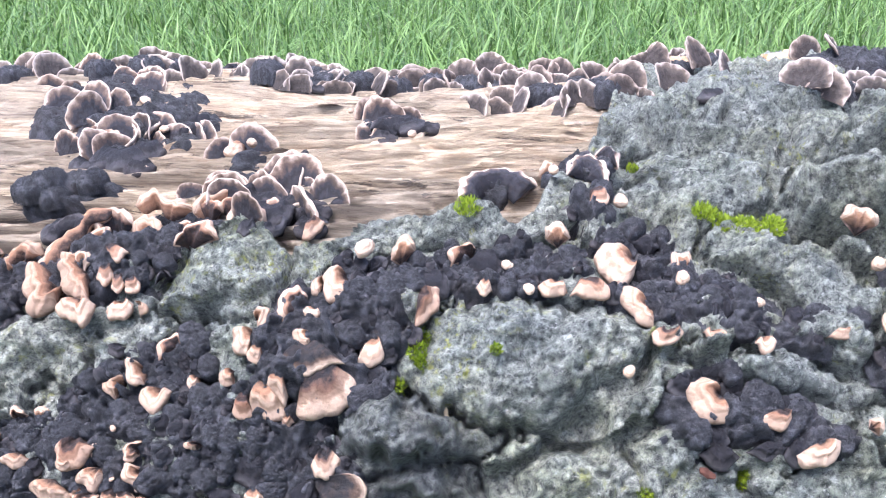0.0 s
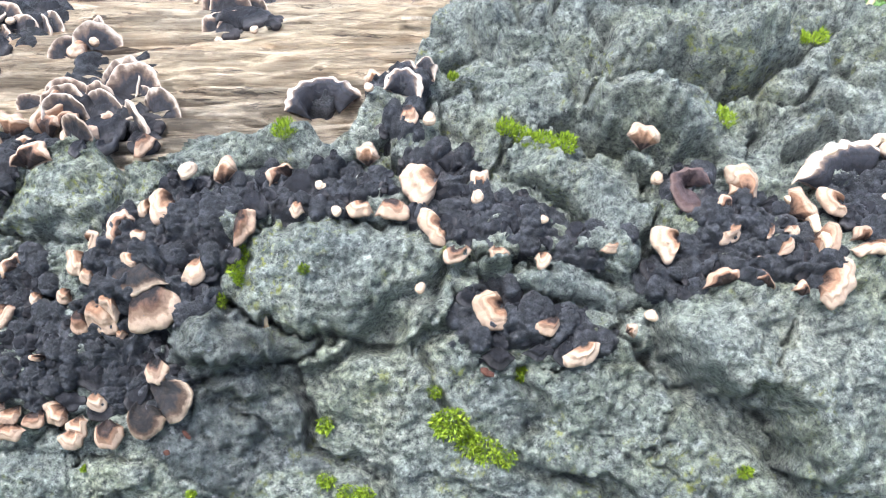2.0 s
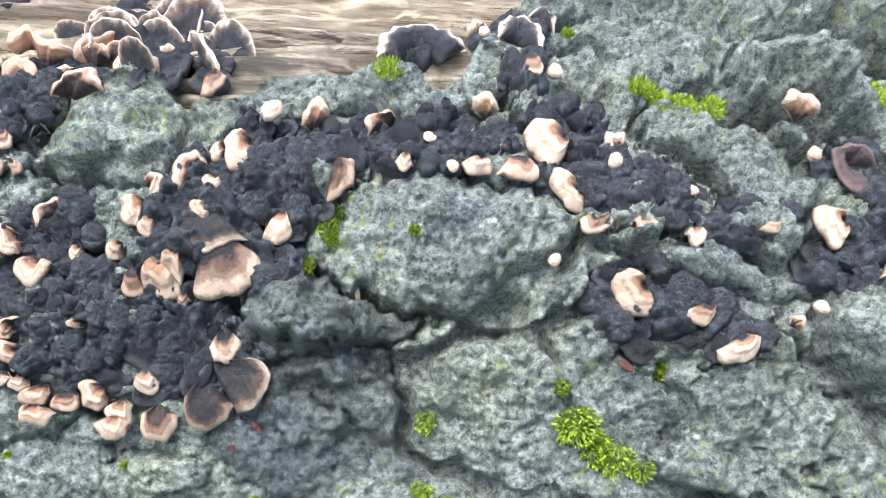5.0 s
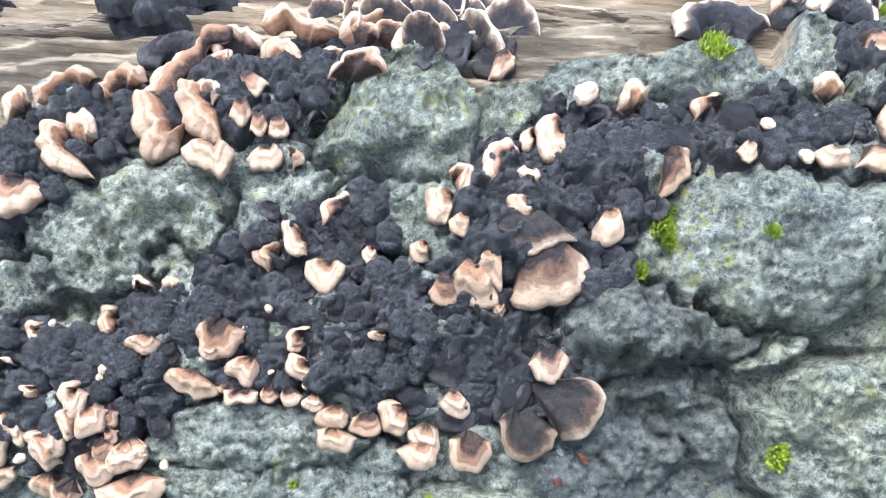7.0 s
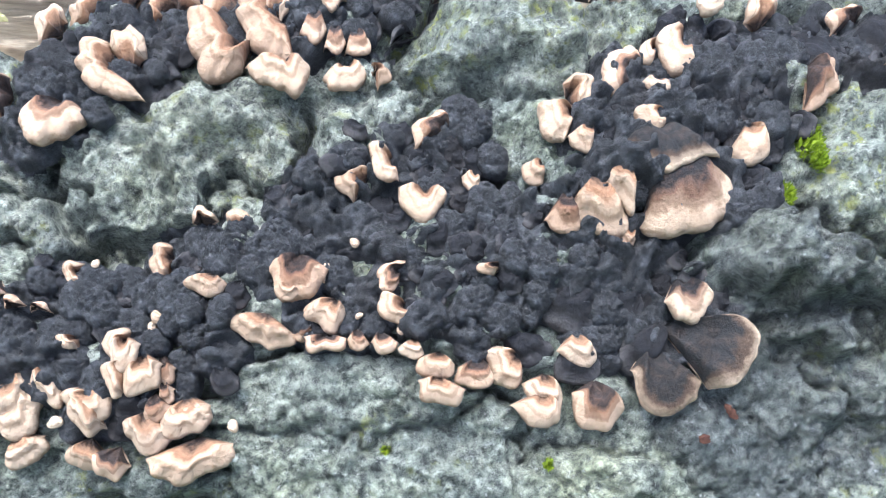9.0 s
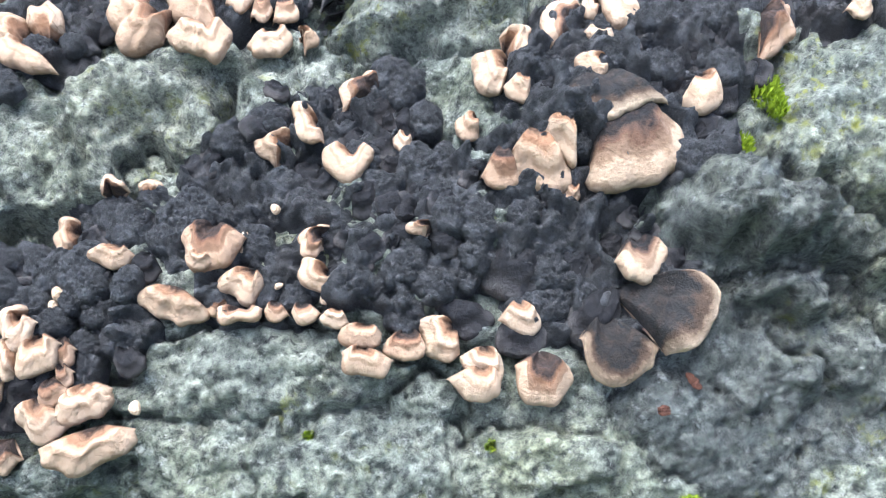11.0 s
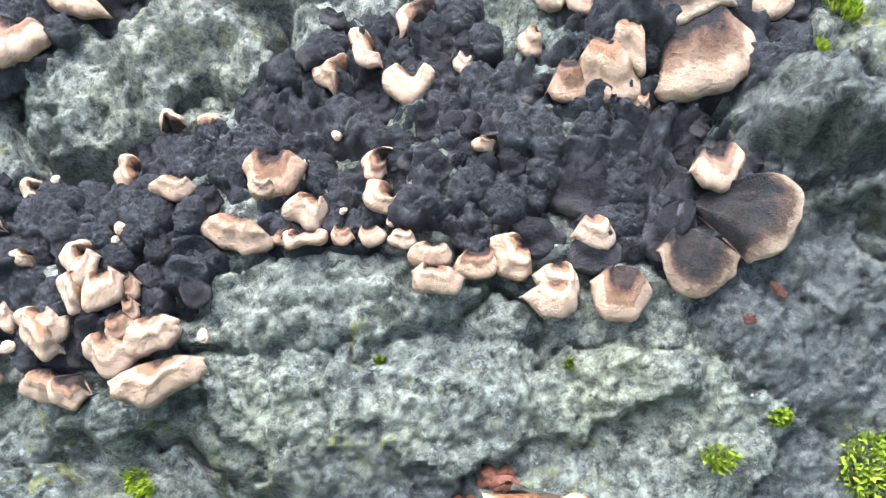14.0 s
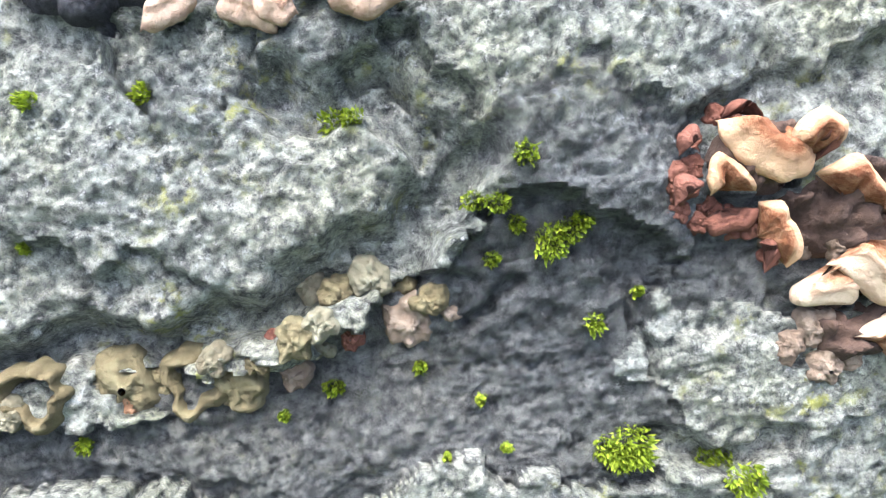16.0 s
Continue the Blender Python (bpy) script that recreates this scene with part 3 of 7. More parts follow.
def relief(x, turn, soft=False):
    """The height of bark or wood over the round form, and the plate's number (-1: bare wood)."""
    x, turn = np.broadcast_arrays(np.asarray(x, float), np.asarray(turn, float))
    s = turn * ARC
    which, f1, f2, height = plates(x, turn)
    gap = f2 - f1
    crack = smooth(0.0, 0.16, gap + 0.05 * fbm(x * 120, s * 120, 3, 31) + 0.2 * np.clip(fbm(x * 30, s * 30, 2, 35), 0, 1))
    dome = np.clip(1 - f1 * f1, -0.6, 1)
    rough = fbm(x * 70, s * 95, 5, 41, 0.55)
    wx, ws = x + 0.0022 * fbm(x * 150, s * 150, 3, 131), s + 0.0022 * fbm(x * 150, s * 150, 3, 141)
    def layers(n):
        return np.floor(n) + smooth(0.66, 1.0, n - np.floor(n))
    flakes = 0.0019 * layers(2.4 * fbm(wx * 34, ws * 52, 4, 151, 0.55)) + 0.0006 * layers(2.2 * fbm(wx * 105, ws * 140, 3, 161, 0.6))
    ridge = 1 - np.abs(fbm(x * 95, s * 120, 4, 51, 0.55))
    c1, c2 = cells(x * 150 + 0.5 * rough, s * 190 + 0.5 * rough, 61)
    calm = 0.55 + 0.45 * smooth(36, 50, turn)
    sx, ss = SITE_X[which], SITE_S[which]
    tilt = np.clip((0.34 * hashed(which, 3) - 0.17) * (x - sx) + (0.30 * hashed(which, 9) - 0.20) * (s - ss), -0.0035, 0.0035)
    h = height * (0.5 + 0.5 * calm) + calm * (tilt + (0.005 * dome - 0.0105 * (1 - crack)) * (0.25 + 0.75 * smooth(38, 47, turn)) + 0.0013 * rough + 0.0011 * (ridge - 0.6)) + flakes * (1.33 * calm - 0.33) + 0.0006 * smooth(0, 0.4, c2 - c1)
    h = h + 0.0006 * fbm(wx * 420, ws * 420, 3, 71, 0.6) + 0.00045 * (0.5 - np.abs(fbm(wx * 260, ws * 330, 3, 75, 0.6)))
    if soft:
        h = np.maximum(height * 0.8 + 0.004 * np.clip(dome, -0.2, 1), h - 0.0015)
    else:
        h = h - furrows(x, turn)
    b = bare(x, turn)
    grain = fbm(x * 14, s * 420, 4, 81, 0.6)
    w = -0.012 + 0.0024 * grain + 0.0035 * fbm(x * 16, s * 40, 4, 91) + 0.0012 * fbm(x * 60, s * 600, 3, 93) - 0.003 * smooth(0.35, 0.6, fbm(x * 9, s * 170, 3, 95)) + 0.0045 * smooth(-0.12, 0.12, fbm(x * 7, s * 120, 4, 96)) + 0.0028 * smooth(-0.06, 0.06, fbm(x * 12, s * 260, 3, 97))
    h = h * (1 - b) + w * b
    # the broken end of the log
    stop = 0.343 - 0.0009 * np.clip(turn - 62, 0, 60) + 0.09 * smooth(62, 57, turn) + 0.008 * fbm(turn * 0.12, turn * 0.05, 3, 101)
    h = h - 0.22 * smooth(0.0, 0.03, x - stop)
    return h, np.where(b > 0.5, -1, which)


def skin(x, turn, lift=0.0, soft=False):
    """A point of the log's skin, lift metres proud of it; soft: without the cracks."""
    h, _ = relief(x, turn, soft)
    r = form(x, turn) + h + lift
    a = np.radians(turn)
    return np.stack([x + 0 * r, AXIS_Y - r * np.cos(a), AXIS_Z + r * np.sin(a)], -1)


def stand(x, turn, way, lean=0.0):
    """The pose of a thing that grows on the log: its z along the skin's normal, its y the way it faces, in degrees from
    straight down the side (90: along the log), tipped outwards by lean."""
    e = 0.006
    r = lambda u, v: float(form(u, v))
    def at(u, v):
        q = float(form(np.array([u]), np.array([v]))[0])
        return Vector((u, AXIS_Y - q * math.cos(radians(v)), AXIS_Z + q * math.sin(radians(v))))
    du = (at(x + e, turn) - at(x - e, turn)).normalized()
    dv = (at(x, turn - 1) - at(x, turn + 1)).normalized()
    n = dv.cross(du).normalized()
    if n.dot(at(x, turn) - Vector((x, AXIS_Y, AXIS_Z))) < 0:
        n = -n
    y = (dv * math.cos(radians(way)) + du * math.sin(radians(way)))
    y = (y - n * y.dot(n)).normalized()
    xa = y.cross(n)
    m = Matrix((xa, y, n)).transposed().to_4x4()
    p = skin(np.array([x]), np.array([float(turn)]))[0]
    return Matrix.Translation(Vector(p)) @ m @ pose(0, 0, 0, lean, 0, 0)


def build_log():
    xs = np.concatenate([np.arange(-1.67, -0.20, 0.02), np.arange(-0.20, 0.36, 0.00085), np.arange(0.36, 0.47, 0.006)])
    ts = np.concatenate([np.arange(-90, 17, 3.0), np.arange(17, 84, 0.165), np.arange(84, 135, 0.45), np.arange(135, 270.1, 4.5)])
    ts[-1] = 270
    gx, gt = np.meshgrid(xs, ts, indexing="ij")
    h, which = relief(gx, gt)
    r = np.maximum(form(gx, gt) + h, 0.03)
    a = np.radians(gt)
    co = np.stack([gx, AXIS_Y - r * np.cos(a), np.maximum(AXIS_Z + r * np.sin(a), 0.004)], -1)
    nx, nt_ = gx.shape
    idx = np.arange(nx * nt_).reshape(nx, nt_)
    quads = np.stack([idx[:-1, :-1], idx[:-1, 1:], idx[1:, 1:], idx[1:, :-1]], -1).reshape(-1, 4)
    flat = co.reshape(-1, 3)
    log = tagged(new("fallen_log"), "large fallen log with cracked grey-green bark, bare brown on top", "log")
    def cut(sel):
        used, inv = np.unique(quads[sel], return_inverse=True)
        return flat[used], inv.reshape(-1, 4)
    grid = which[:-1, :-1].copy()
    for _ in range(3):
        for ax in (0, 1):
            before, after = np.roll(grid, 1, ax), np.roll(grid, -1, ax)
            grid = np.where((before == after) & (before != grid), before, grid)
    piece, root = np.zeros(grid.shape, int), []

    def top(k):
        while root[k] != k:
            root[k] = root[root[k]]
            k = root[k]
        return k

    for row in range(len(grid)):
        starts = np.r_[True, grid[row, 1:] != grid[row, :-1]]
        piece[row] = len(root) + np.cumsum(starts) - 1
        root.extend(range(len(root), len(root) + int(starts.sum())))
        if row:
            same = grid[row] == grid[row - 1]
            for a, b in set(zip(piece[row][same].tolist(), piece[row - 1][same].tolist())):
                root[top(a)] = top(b)
    piece = np.array([top(k) for k in range(len(root))])[piece]
    for _ in range(30):
        count = np.bincount(piece.ravel())
        small = count[piece] < 90
        if not small.any():
            break
        for ax, way in ((0, 1), (1, 1), (0, -1), (1, -1)):
            beside = np.roll(piece, way, ax)
            piece = np.where(small & (count[beside] >= 90) & (count[piece] < 90), beside, piece)
    owner = piece.reshape(-1)
    for k in np.unique(owner):
        v, f = cut(owner == k)
        site = np.bincount(grid.reshape(-1)[owner == k] + 1).argmax() - 1
        if site < 0:
            part("bare_wood", mesh_of("bare_wood", v, f, WOOD), log, "bare weathered brown wood with fine grain")
            continue
        inner, is_dark = SITES[site][5] < -0.0055, SITES[site][:2] in DARK_SITES
        part("bark_plate", mesh_of("bark_plate", v, f, INNER_BARK if inner else DARK_BARK if is_dark else BARK), log, "smooth slate-grey inner bark" if inner else "dark bark with pale lichen crusts" if is_dark else "")
    for end in (0, nx - 1):
        ring = co[end]
        v = np.vstack([ring, [[ring[0, 0], AXIS_Y, AXIS_Z]]])
        n = len(ring)
        f = [(k, (k + 1) % n, n) if end else ((k + 1) % n, k, n) for k in range(n)]
        part("log_end", mesh_of("log_end", v, f, WOOD), log)
    return log


build_log()

# ---- kinds of growth ----
CAPS["z"] = cap_material("cap_zoned_brown_with_thin_cream_edge", (0.015, 0.0145, 0.015), (0.075, 0.052, 0.037), (0.44, 0.34, 0.24), (0.3, 0.22, 0.16), 0.91, 0.3)
CAPS["p"] = cap_material("cap_hairy_grey_brown", (0.036, 0.031, 0.028), (0.085, 0.07, 0.057), (0.42, 0.365, 0.305), (0.2, 0.16, 0.125), 0.84, 0.3)
CAPS["n"] = cap_material("cap_hairy_black_with_pale_halo", (0.026, 0.026, 0.03), (0.085, 0.062, 0.048), (0.56, 0.46, 0.36), (0.46, 0.34, 0.25), 0.84, 0.12)
CAPS["o"] = cap_material("cap_ochre", (0.17, 0.10, 0.045), (0.28, 0.18, 0.09), (0.40, 0.29, 0.17), (0.4, 0.27, 0.15), 0.5)
CAPS["u"] = cap_material("cap_purple_brown", (0.05, 0.035, 0.035), (0.075, 0.05, 0.045), (0.12, 0.085, 0.075), (0.1, 0.07, 0.05), 0.9, 0.5)
_count = [0]


WARTY, COVERED = [], []


def fan(parent, root, margin, kind, depth=None, rise=None, thick=None):
    """A bracket that grows out from its root (along, round) to a scalloped rounded margin through a few places;
    depth in millimetres where only a rim of it shows. Lens-shaped in section, thickest at the lip."""
    _count[0] += 1
    rng = np.random.default_rng(_count[0])
    p = np.array(margin, float) * (1, ARC)
    c = np.array(root, float) * (1, ARC)
    t = np.linspace(0, len(p) - 1, 40)
    rough_line = glide(np.arange(len(p)), t) @ p
    run = np.r_[0, np.cumsum(np.linalg.norm(np.diff(rough_line, axis=0), axis=1))]
    long = run[-1]
    n = int(np.clip(long / 0.00055, 22, 84))
    at = np.linspace(0, long, n)
    m = np.stack([np.interp(at, run, rough_line[:, 0]), np.interp(at, run, rough_line[:, 1])], -1)
    u = at / long
    ends = np.clip(np.minimum(u, 1 - u) / 0.16, 0, 1)
    ends = np.sqrt(1 - (1 - ends) ** 2)
    away = m - c
    far = np.linalg.norm(away, axis=1)
    out = away / (far[:, None] + 1e-9)
    reach = float(np.mean(far))
    r = 0.001 * thick / 2 if thick else np.clip(0.25 * min(reach, 0.5 * long), 0.0012, 0.0033)
    if kind in "zu":
        r *= 0.55
    r = r * ends
    wave = at / rng.uniform(0.0065, 0.009) + 0.35 * fbm(at * 120 + _count[0], at * 0, 2, 3)
    knuckle = np.sin(np.pi * wave) ** 2 - 0.5
    amp = min(0.0011 if depth else 0.0007, 0.045 * long) * (0.5 if kind in "dzyY" else 1.0)
    m = m + out * ((amp * knuckle + 0.00025 * fbm(at * 330, at * 0 + _count[0], 3, 5)) * ends)[:, None]
    base = c + out * np.maximum(far - depth * 0.001, 0)[:, None] if depth else np.repeat(c[None], n, 0)
    hr = float(relief(np.array([c[0]]), np.array([c[1] / ARC]), True)[0][0])
    hm = relief(m[:, 0], m[:, 1] / ARC, True)[0]
    hm = 0.6 * float(hm.mean()) + 0.4 * float(hm.max())
    if rise is None:
        rise = (2.8 if kind == "d" else 6.0) + 120 * min(reach, 0.016) + rng.uniform(-0.5, 0.9)
    drop = 0.001 * rise * (0.42 if kind == "d" else 0.10 if kind in "zm" else 0.20)
    hi = 0.001 * rise * (0.45 + 0.55 * ends)
    bulge = amp * 0.7 * knuckle * ends
    ripple = rng.uniform(0, 6)
    rows, zones = [], []
    for v in (0.0, 0.14, 0.28, 0.42, 0.54, 0.65, 0.75, 0.84, 0.92, 1.0):
        q = base + (m - out * r[:, None] - base) * v
        swell = 0.30 * r * np.sin(np.pi * v) + 0.00022 * math.sin(19 * v + ripple) * ends
        h = 0.0010 + (hi - 0.0010) * math.sin(min(v * 1.12, 1) * math.pi / 2) ** 0.9 - drop * max(0, v - 0.5) ** 2 * 4 + swell + bulge * v ** 4 + hr * (1 - v) + hm * v
        rows.append((q, h)), zones.append(np.full(n, 0.9 * v))
    for k in (0.22, 0.42, 0.62, 0.8, 1.0):
        a = math.pi * k
        rows.append((m - out * (r * (1 - math.sin(a)))[:, None], hi + bulge - drop + hm - r * (1 - math.cos(a)))), zones.append(np.full(n, 0.9 + 0.4 * k))
    for v in (0.75, 0.45, 0.15):
        q = base + (m - out * r[:, None] - base) * v
        rows.append((q, 0.0010 + (hi - drop - 0.0010) * v ** 0.8 - 2.2 * r * v ** 0.5 + hr * (1 - v) + hm * v)), zones.append(np.full(n, 1.3 + 0.7 * (1 - v)))
    q, h, zone = np.stack([a for a, _ in rows]), np.stack([b for _, b in rows]), np.stack(zones)
    grit = fbm(q[..., 0] * 520, q[..., 1] * 520, 3, 7, 0.6) * np.linspace(0.3, 1, len(rows))[:, None]
    h = h + (0.0007 if kind == "d" else 0.00032) * grit
    zone = zone + np.where(zone < 1.3, 0.07 * fbm(q[..., 0] * 230, q[..., 1] * 230 + _count[0], 3, 11) * np.clip(zone * 2, 0, 1), 0) - 0.25 * (1 - ends)[None] * (zone < 0.8) * (zone > 0.05)
    x, turn = q[..., 0], q[..., 1] / ARC
    rad, a = form(x, turn) + h, np.radians(turn)
    co = np.stack([x, AXIS_Y - rad * np.cos(a), AXIS_Z + rad * np.sin(a)], -1).reshape(-1, 3)
    idx = np.arange(len(rows) * n).reshape(len(rows), n)
    idx = np.vstack([idx, idx[:1]])
    f = np.stack([idx[:-1, :-1], idx[1:, :-1], idx[1:, 1:], idx[:-1, 1:]], -1).reshape(-1, 4)
    v0, v1, v2 = co[idx[4, n // 2]], co[idx[5, n // 2]], co[idx[4, n // 2 + 1]]
    if np.dot(np.cross(v1 - v0, v2 - v0), np.array([0, v0[1] - AXIS_Y, v0[2] - AXIS_Z])) < 0:
        f = f[:, ::-1]
    mid = co[idx[5]].mean(0)
    if kind != "d":
        outline = np.vstack([base[:1], m + 0.0005 * out, base[-1:]])
        COVERED.append((outline.mean(0), outline))
    ob = part("lobe" if kind == "d" else "cap", mesh_of("cap", co - mid, f, CAPS[kind], True, {"zone": zone.reshape(-1)}), parent)
    ob.location = mid
    return ob


def ear(parent, x, turn, width, way, kind):
    """An upright fan that stands out from the log with its pale margin uppermost. width in millimetres."""
    _count[0] += 1
    rng = np.random.default_rng(_count[0])
    w, n = width * 0.001, 30
    h = w * rng.uniform(0.55, 0.85)
    a = np.linspace(-1.9, 1.9, n)
    ends = np.sqrt(np.clip(1 - (np.abs(a) / 1.9) ** 6, 0, 1))
    edge = 1 + 0.05 * np.sin(3 * a + rng.uniform(0, 6)) + 0.045 * np.abs(np.sin(4.5 * a + rng.uniform(0, 6))) + 0.05 * fbm(a * 2 + _count[0], a * 0, 3, 3)
    cup, curl = rng.uniform(0.05, 0.3), rng.uniform(-0.25, 0.25)
    r = w * rng.uniform(0.035, 0.055) * ends
    rows, zones = [], []
    profile = [(v, 0.35 * math.sin(math.pi * v) + 0.4 * v, 0.9 * v) for v in (0.0, 0.2, 0.4, 0.58, 0.72, 0.84, 0.93, 1.0)]
    profile += [(1.0, math.cos(math.pi * k), 0.9 + 0.4 * k) for k in (0.3, 0.5, 0.7, 1.0)] + [(v, -1.0 * v, 1.3 + 0.7 * (1 - v)) for v in (0.7, 0.35, 0.05)]
    for v, side, zone in profile:
        lip = math.sqrt(max(0, 1 - side * side)) if zone > 0.9 and v == 1.0 else 0
        q = v * edge * (1 - r / w) + lip * r / w
        px, py = 0.5 * w * q * np.sin(a), h * (0.30 * v + 0.70 * q * np.cos(a))
        pz = side * r + cup * h * v * v * np.cos(a) + curl * w * (np.sin(a) * v) ** 2 + 0.02 * w * fbm(px / w * 9 + _count[0], py / w * 9, 3, 5)
        rows.append(np.stack([px, py, pz], -1)), zones.append(zone + 0.08 * fbm(a * 5 + _count[0], a * 0 + v * 3, 2, 7) * (0.1 < v))
    co, zone = np.stack(rows), np.stack(zones)
    idx = np.arange(len(rows) * n).reshape(len(rows), n)
    idx = np.vstack([idx, idx[:1]])
    f = np.stack([idx[:-1, :-1], idx[:-1, 1:], idx[1:, 1:], idx[1:, :-1]], -1).reshape(-1, 4)
    ob = part("cap", mesh_of("cap", co.reshape(-1, 3), f, CAPS[kind], True, {"zone": zone.reshape(-1)}), parent)
    ob.matrix_local = stand(x, turn, way, rng.uniform(40, 62)) @ pose(0, -0.002, 0.001)
    return ob


def cap(parent, x, turn, width, way, kind, raised=0.0):
    """A single lobe round a place, of a width in millimetres, that faces way degrees from straight down the side."""
    if kind == "w":
        return button(parent, x, turn, width)
    rng = random.Random(_count[0])
    if kind in "np" and turn > 62:
        count = max(1, round(width / 14))
        for k in range(count):
            ear(parent, x + ((k + 0.5) / count - 0.5) * width * 0.0009 + rng.uniform(-0.002, 0.002), turn + rng.uniform(-1.6, 1.6),
                rng.uniform(14, 23) if count > 1 else width, (way if abs(way) > 90 else 180) + rng.uniform(-28, 28), kind)
        return None
    w = width * 0.001
    dx, ds = math.sin(radians(way)), -math.cos(radians(way))
    front, spread = rng.uniform(0.42, 0.58), rng.uniform(95, 115)
    places = []
    for k in (-1, -0.5, 0, 0.5, 1):
        a = radians(spread * k)
        f, o = math.cos(a) * front * w * rng.uniform(0.9, 1.1), math.sin(a) * 0.52 * w
        places.append((x + dx * f - ds * o, turn + (ds * f + dx * o) / ARC))
    return fan(parent, (x - 0.5 * w * dx, turn - 0.5 * w * ds / ARC), places, kind, rise=(2.4 if kind == "d" else 5.5) + 0.17 * width + raised)


def button(parent, x, turn, width):
    """A small rounded young lobe, slightly flattened and uneven."""
    _count[0] += 1
    rng = np.random.default_rng(_count[0])
    w = width * 0.001
    rows, cols = 14, 26
    k = np.linspace(0, np.pi, rows)[:, None]
    a = np.linspace(0, 2 * np.pi, cols)[None, :]
    r = 0.5 * w * (1 + 0.10 * np.sin(2 * a + rng.uniform(0, 6)) + 0.07 * np.sin(3 * a + rng.uniform(0, 6)))
    px, py, pz = r * np.sin(k) * np.cos(a), r * np.sin(k) * np.sin(a) * rng.uniform(0.8, 1.1), 0.42 * w * np.cos(k) + 0 * a
    wob = 0.05 * w * fbm(px / w * 5 + _count[0], (py + pz) / w * 5, 3, 7)
    wob[:, -1] = wob[:, 0]
    co = np.stack([px + wob, py + 0.7 * wob, pz + wob], -1).reshape(-1, 3)
    idx = np.arange(rows * cols).reshape(rows, cols)
    f = np.stack([idx[:-1, :-1], idx[1:, :-1], idx[1:, 1:], idx[:-1, 1:]], -1).reshape(-1, 4)
    zone = np.broadcast_to(0.5 + k / np.pi * 1.5, px.shape).reshape(-1)
    ob = part("cap", mesh_of("cap", co, f, CAPS["w"], True, {"zone": zone}), parent)
    m = stand(x, turn, rng.uniform(0, 360), rng.uniform(0, 20))
    m.translation = Vector(skin(np.array([x]), np.array([float(turn)]), 0.0035 + 0.35 * w, True)[0])
    ob.matrix_local = m
    return ob


def nodule(parent, x, turn, width, raised=0.0):
    """A rounded black velvety lobe, itself covered with small warts."""
    _count[0] += 1
    rng = np.random.default_rng(_count[0])
    w = min(width, 19 if turn > 62 else 11) * 0.001
    rows, cols = 18, 44
    k = np.linspace(0, 1, rows)[:, None]
    a = np.linspace(0, 2 * np.pi, cols)[None, :]
    wob = 1 + 0.16 * fbm(1.6 * np.cos(a) + _count[0], 1.6 * np.sin(a) + 3.3, 3, 3)
    r = 0.55 * w * np.sin(k * np.pi * 0.5) * wob * (1 + 0.12 * np.cos(2 * a + rng.uniform(0, 6)))
    px, py = r * np.cos(a), r * np.sin(a)
    c1, c2 = cells(px / w * 6.5 + _count[0], py / w * 6.5, 5)
    wart = np.sqrt(np.clip(1 - 1.4 * c1 * c1, 0, 1))
    z = rng.uniform(0.2, 0.3) * w * np.cos(k * np.pi * 0.5) + 0.15 * w * wart * (k < 0.99) + 0.05 * w * fbm(px / w * 14, py / w * 14, 2, 9) - 0.34 * w * k ** 5
    co = np.stack([px, py, z], -1).reshape(-1, 3)
    idx = np.arange(rows * cols).reshape(rows, cols)
    f = np.stack([idx[:-1, :-1], idx[1:, :-1], idx[1:, 1:], idx[:-1, 1:]], -1).reshape(-1, 4)
    ob = part("lobe", mesh_of("lobe", co, f, CRUST), parent)
    p = skin(np.array([x]), np.array([float(turn)]), 0.0012 + raised * 0.001, True)[0]
    m = stand(x, turn, 0, rng.uniform(0, 14))
    m.translation = Vector(p)
    ob.matrix_local = m
    return ob


def inside(p, x, y):
    """Whether (x, y) lies in the closed outline p."""
    a, b = np.asarray(p), np.roll(np.asarray(p), -1, 0)
    over = (a[:, 1] > y) != (b[:, 1] > y)
    at = a[:, 0] + (y - a[:, 1]) * (b[:, 0] - a[:, 0]) / np.where(over, b[:, 1] - a[:, 1], 1)
    return bool(np.sum(over & (x < at)) % 2)


def warts():
    """Crowd the crusts of the colonies with small black lobes, clear of the larger caps."""
    for ob, spots, x0, x1, t0, t1, step, reach in WARTY:
        rng = random.Random(len(spots) * 31 + int(1000 * x1))
        for sx in np.arange(x0, x1, 0.0052):
            for st in np.arange(t0, t1, 0.0048 / ARC):
                px, pt = sx + rng.uniform(-0.0026, 0.0026), st + rng.uniform(-0.0026, 0.0026) / ARC
                size, way = rng.uniform(3.8, 7.6), rng.gauss(0, 55)
                i, j = int((px - x0) / step), int((pt - t0) * ARC / step)
                if not (0 <= i < reach.shape[0] and 0 <= j < reach.shape[1] and reach[i, j] > 0.12):
                    continue
                if any(abs(o[0] - px) < 0.03 and abs(o[1] - pt * ARC) < 0.03 and inside(p, px, pt * ARC) for o, p in COVERED):
                    continue
                if rng.random() < 0.5:
                    nodule(ob, px, pt, size * 1.2, rng.uniform(0.3, 1.8))
                else:
                    cap(ob, px, pt, size * 1.1, way, "d", rng.uniform(-0.6, 0.8))


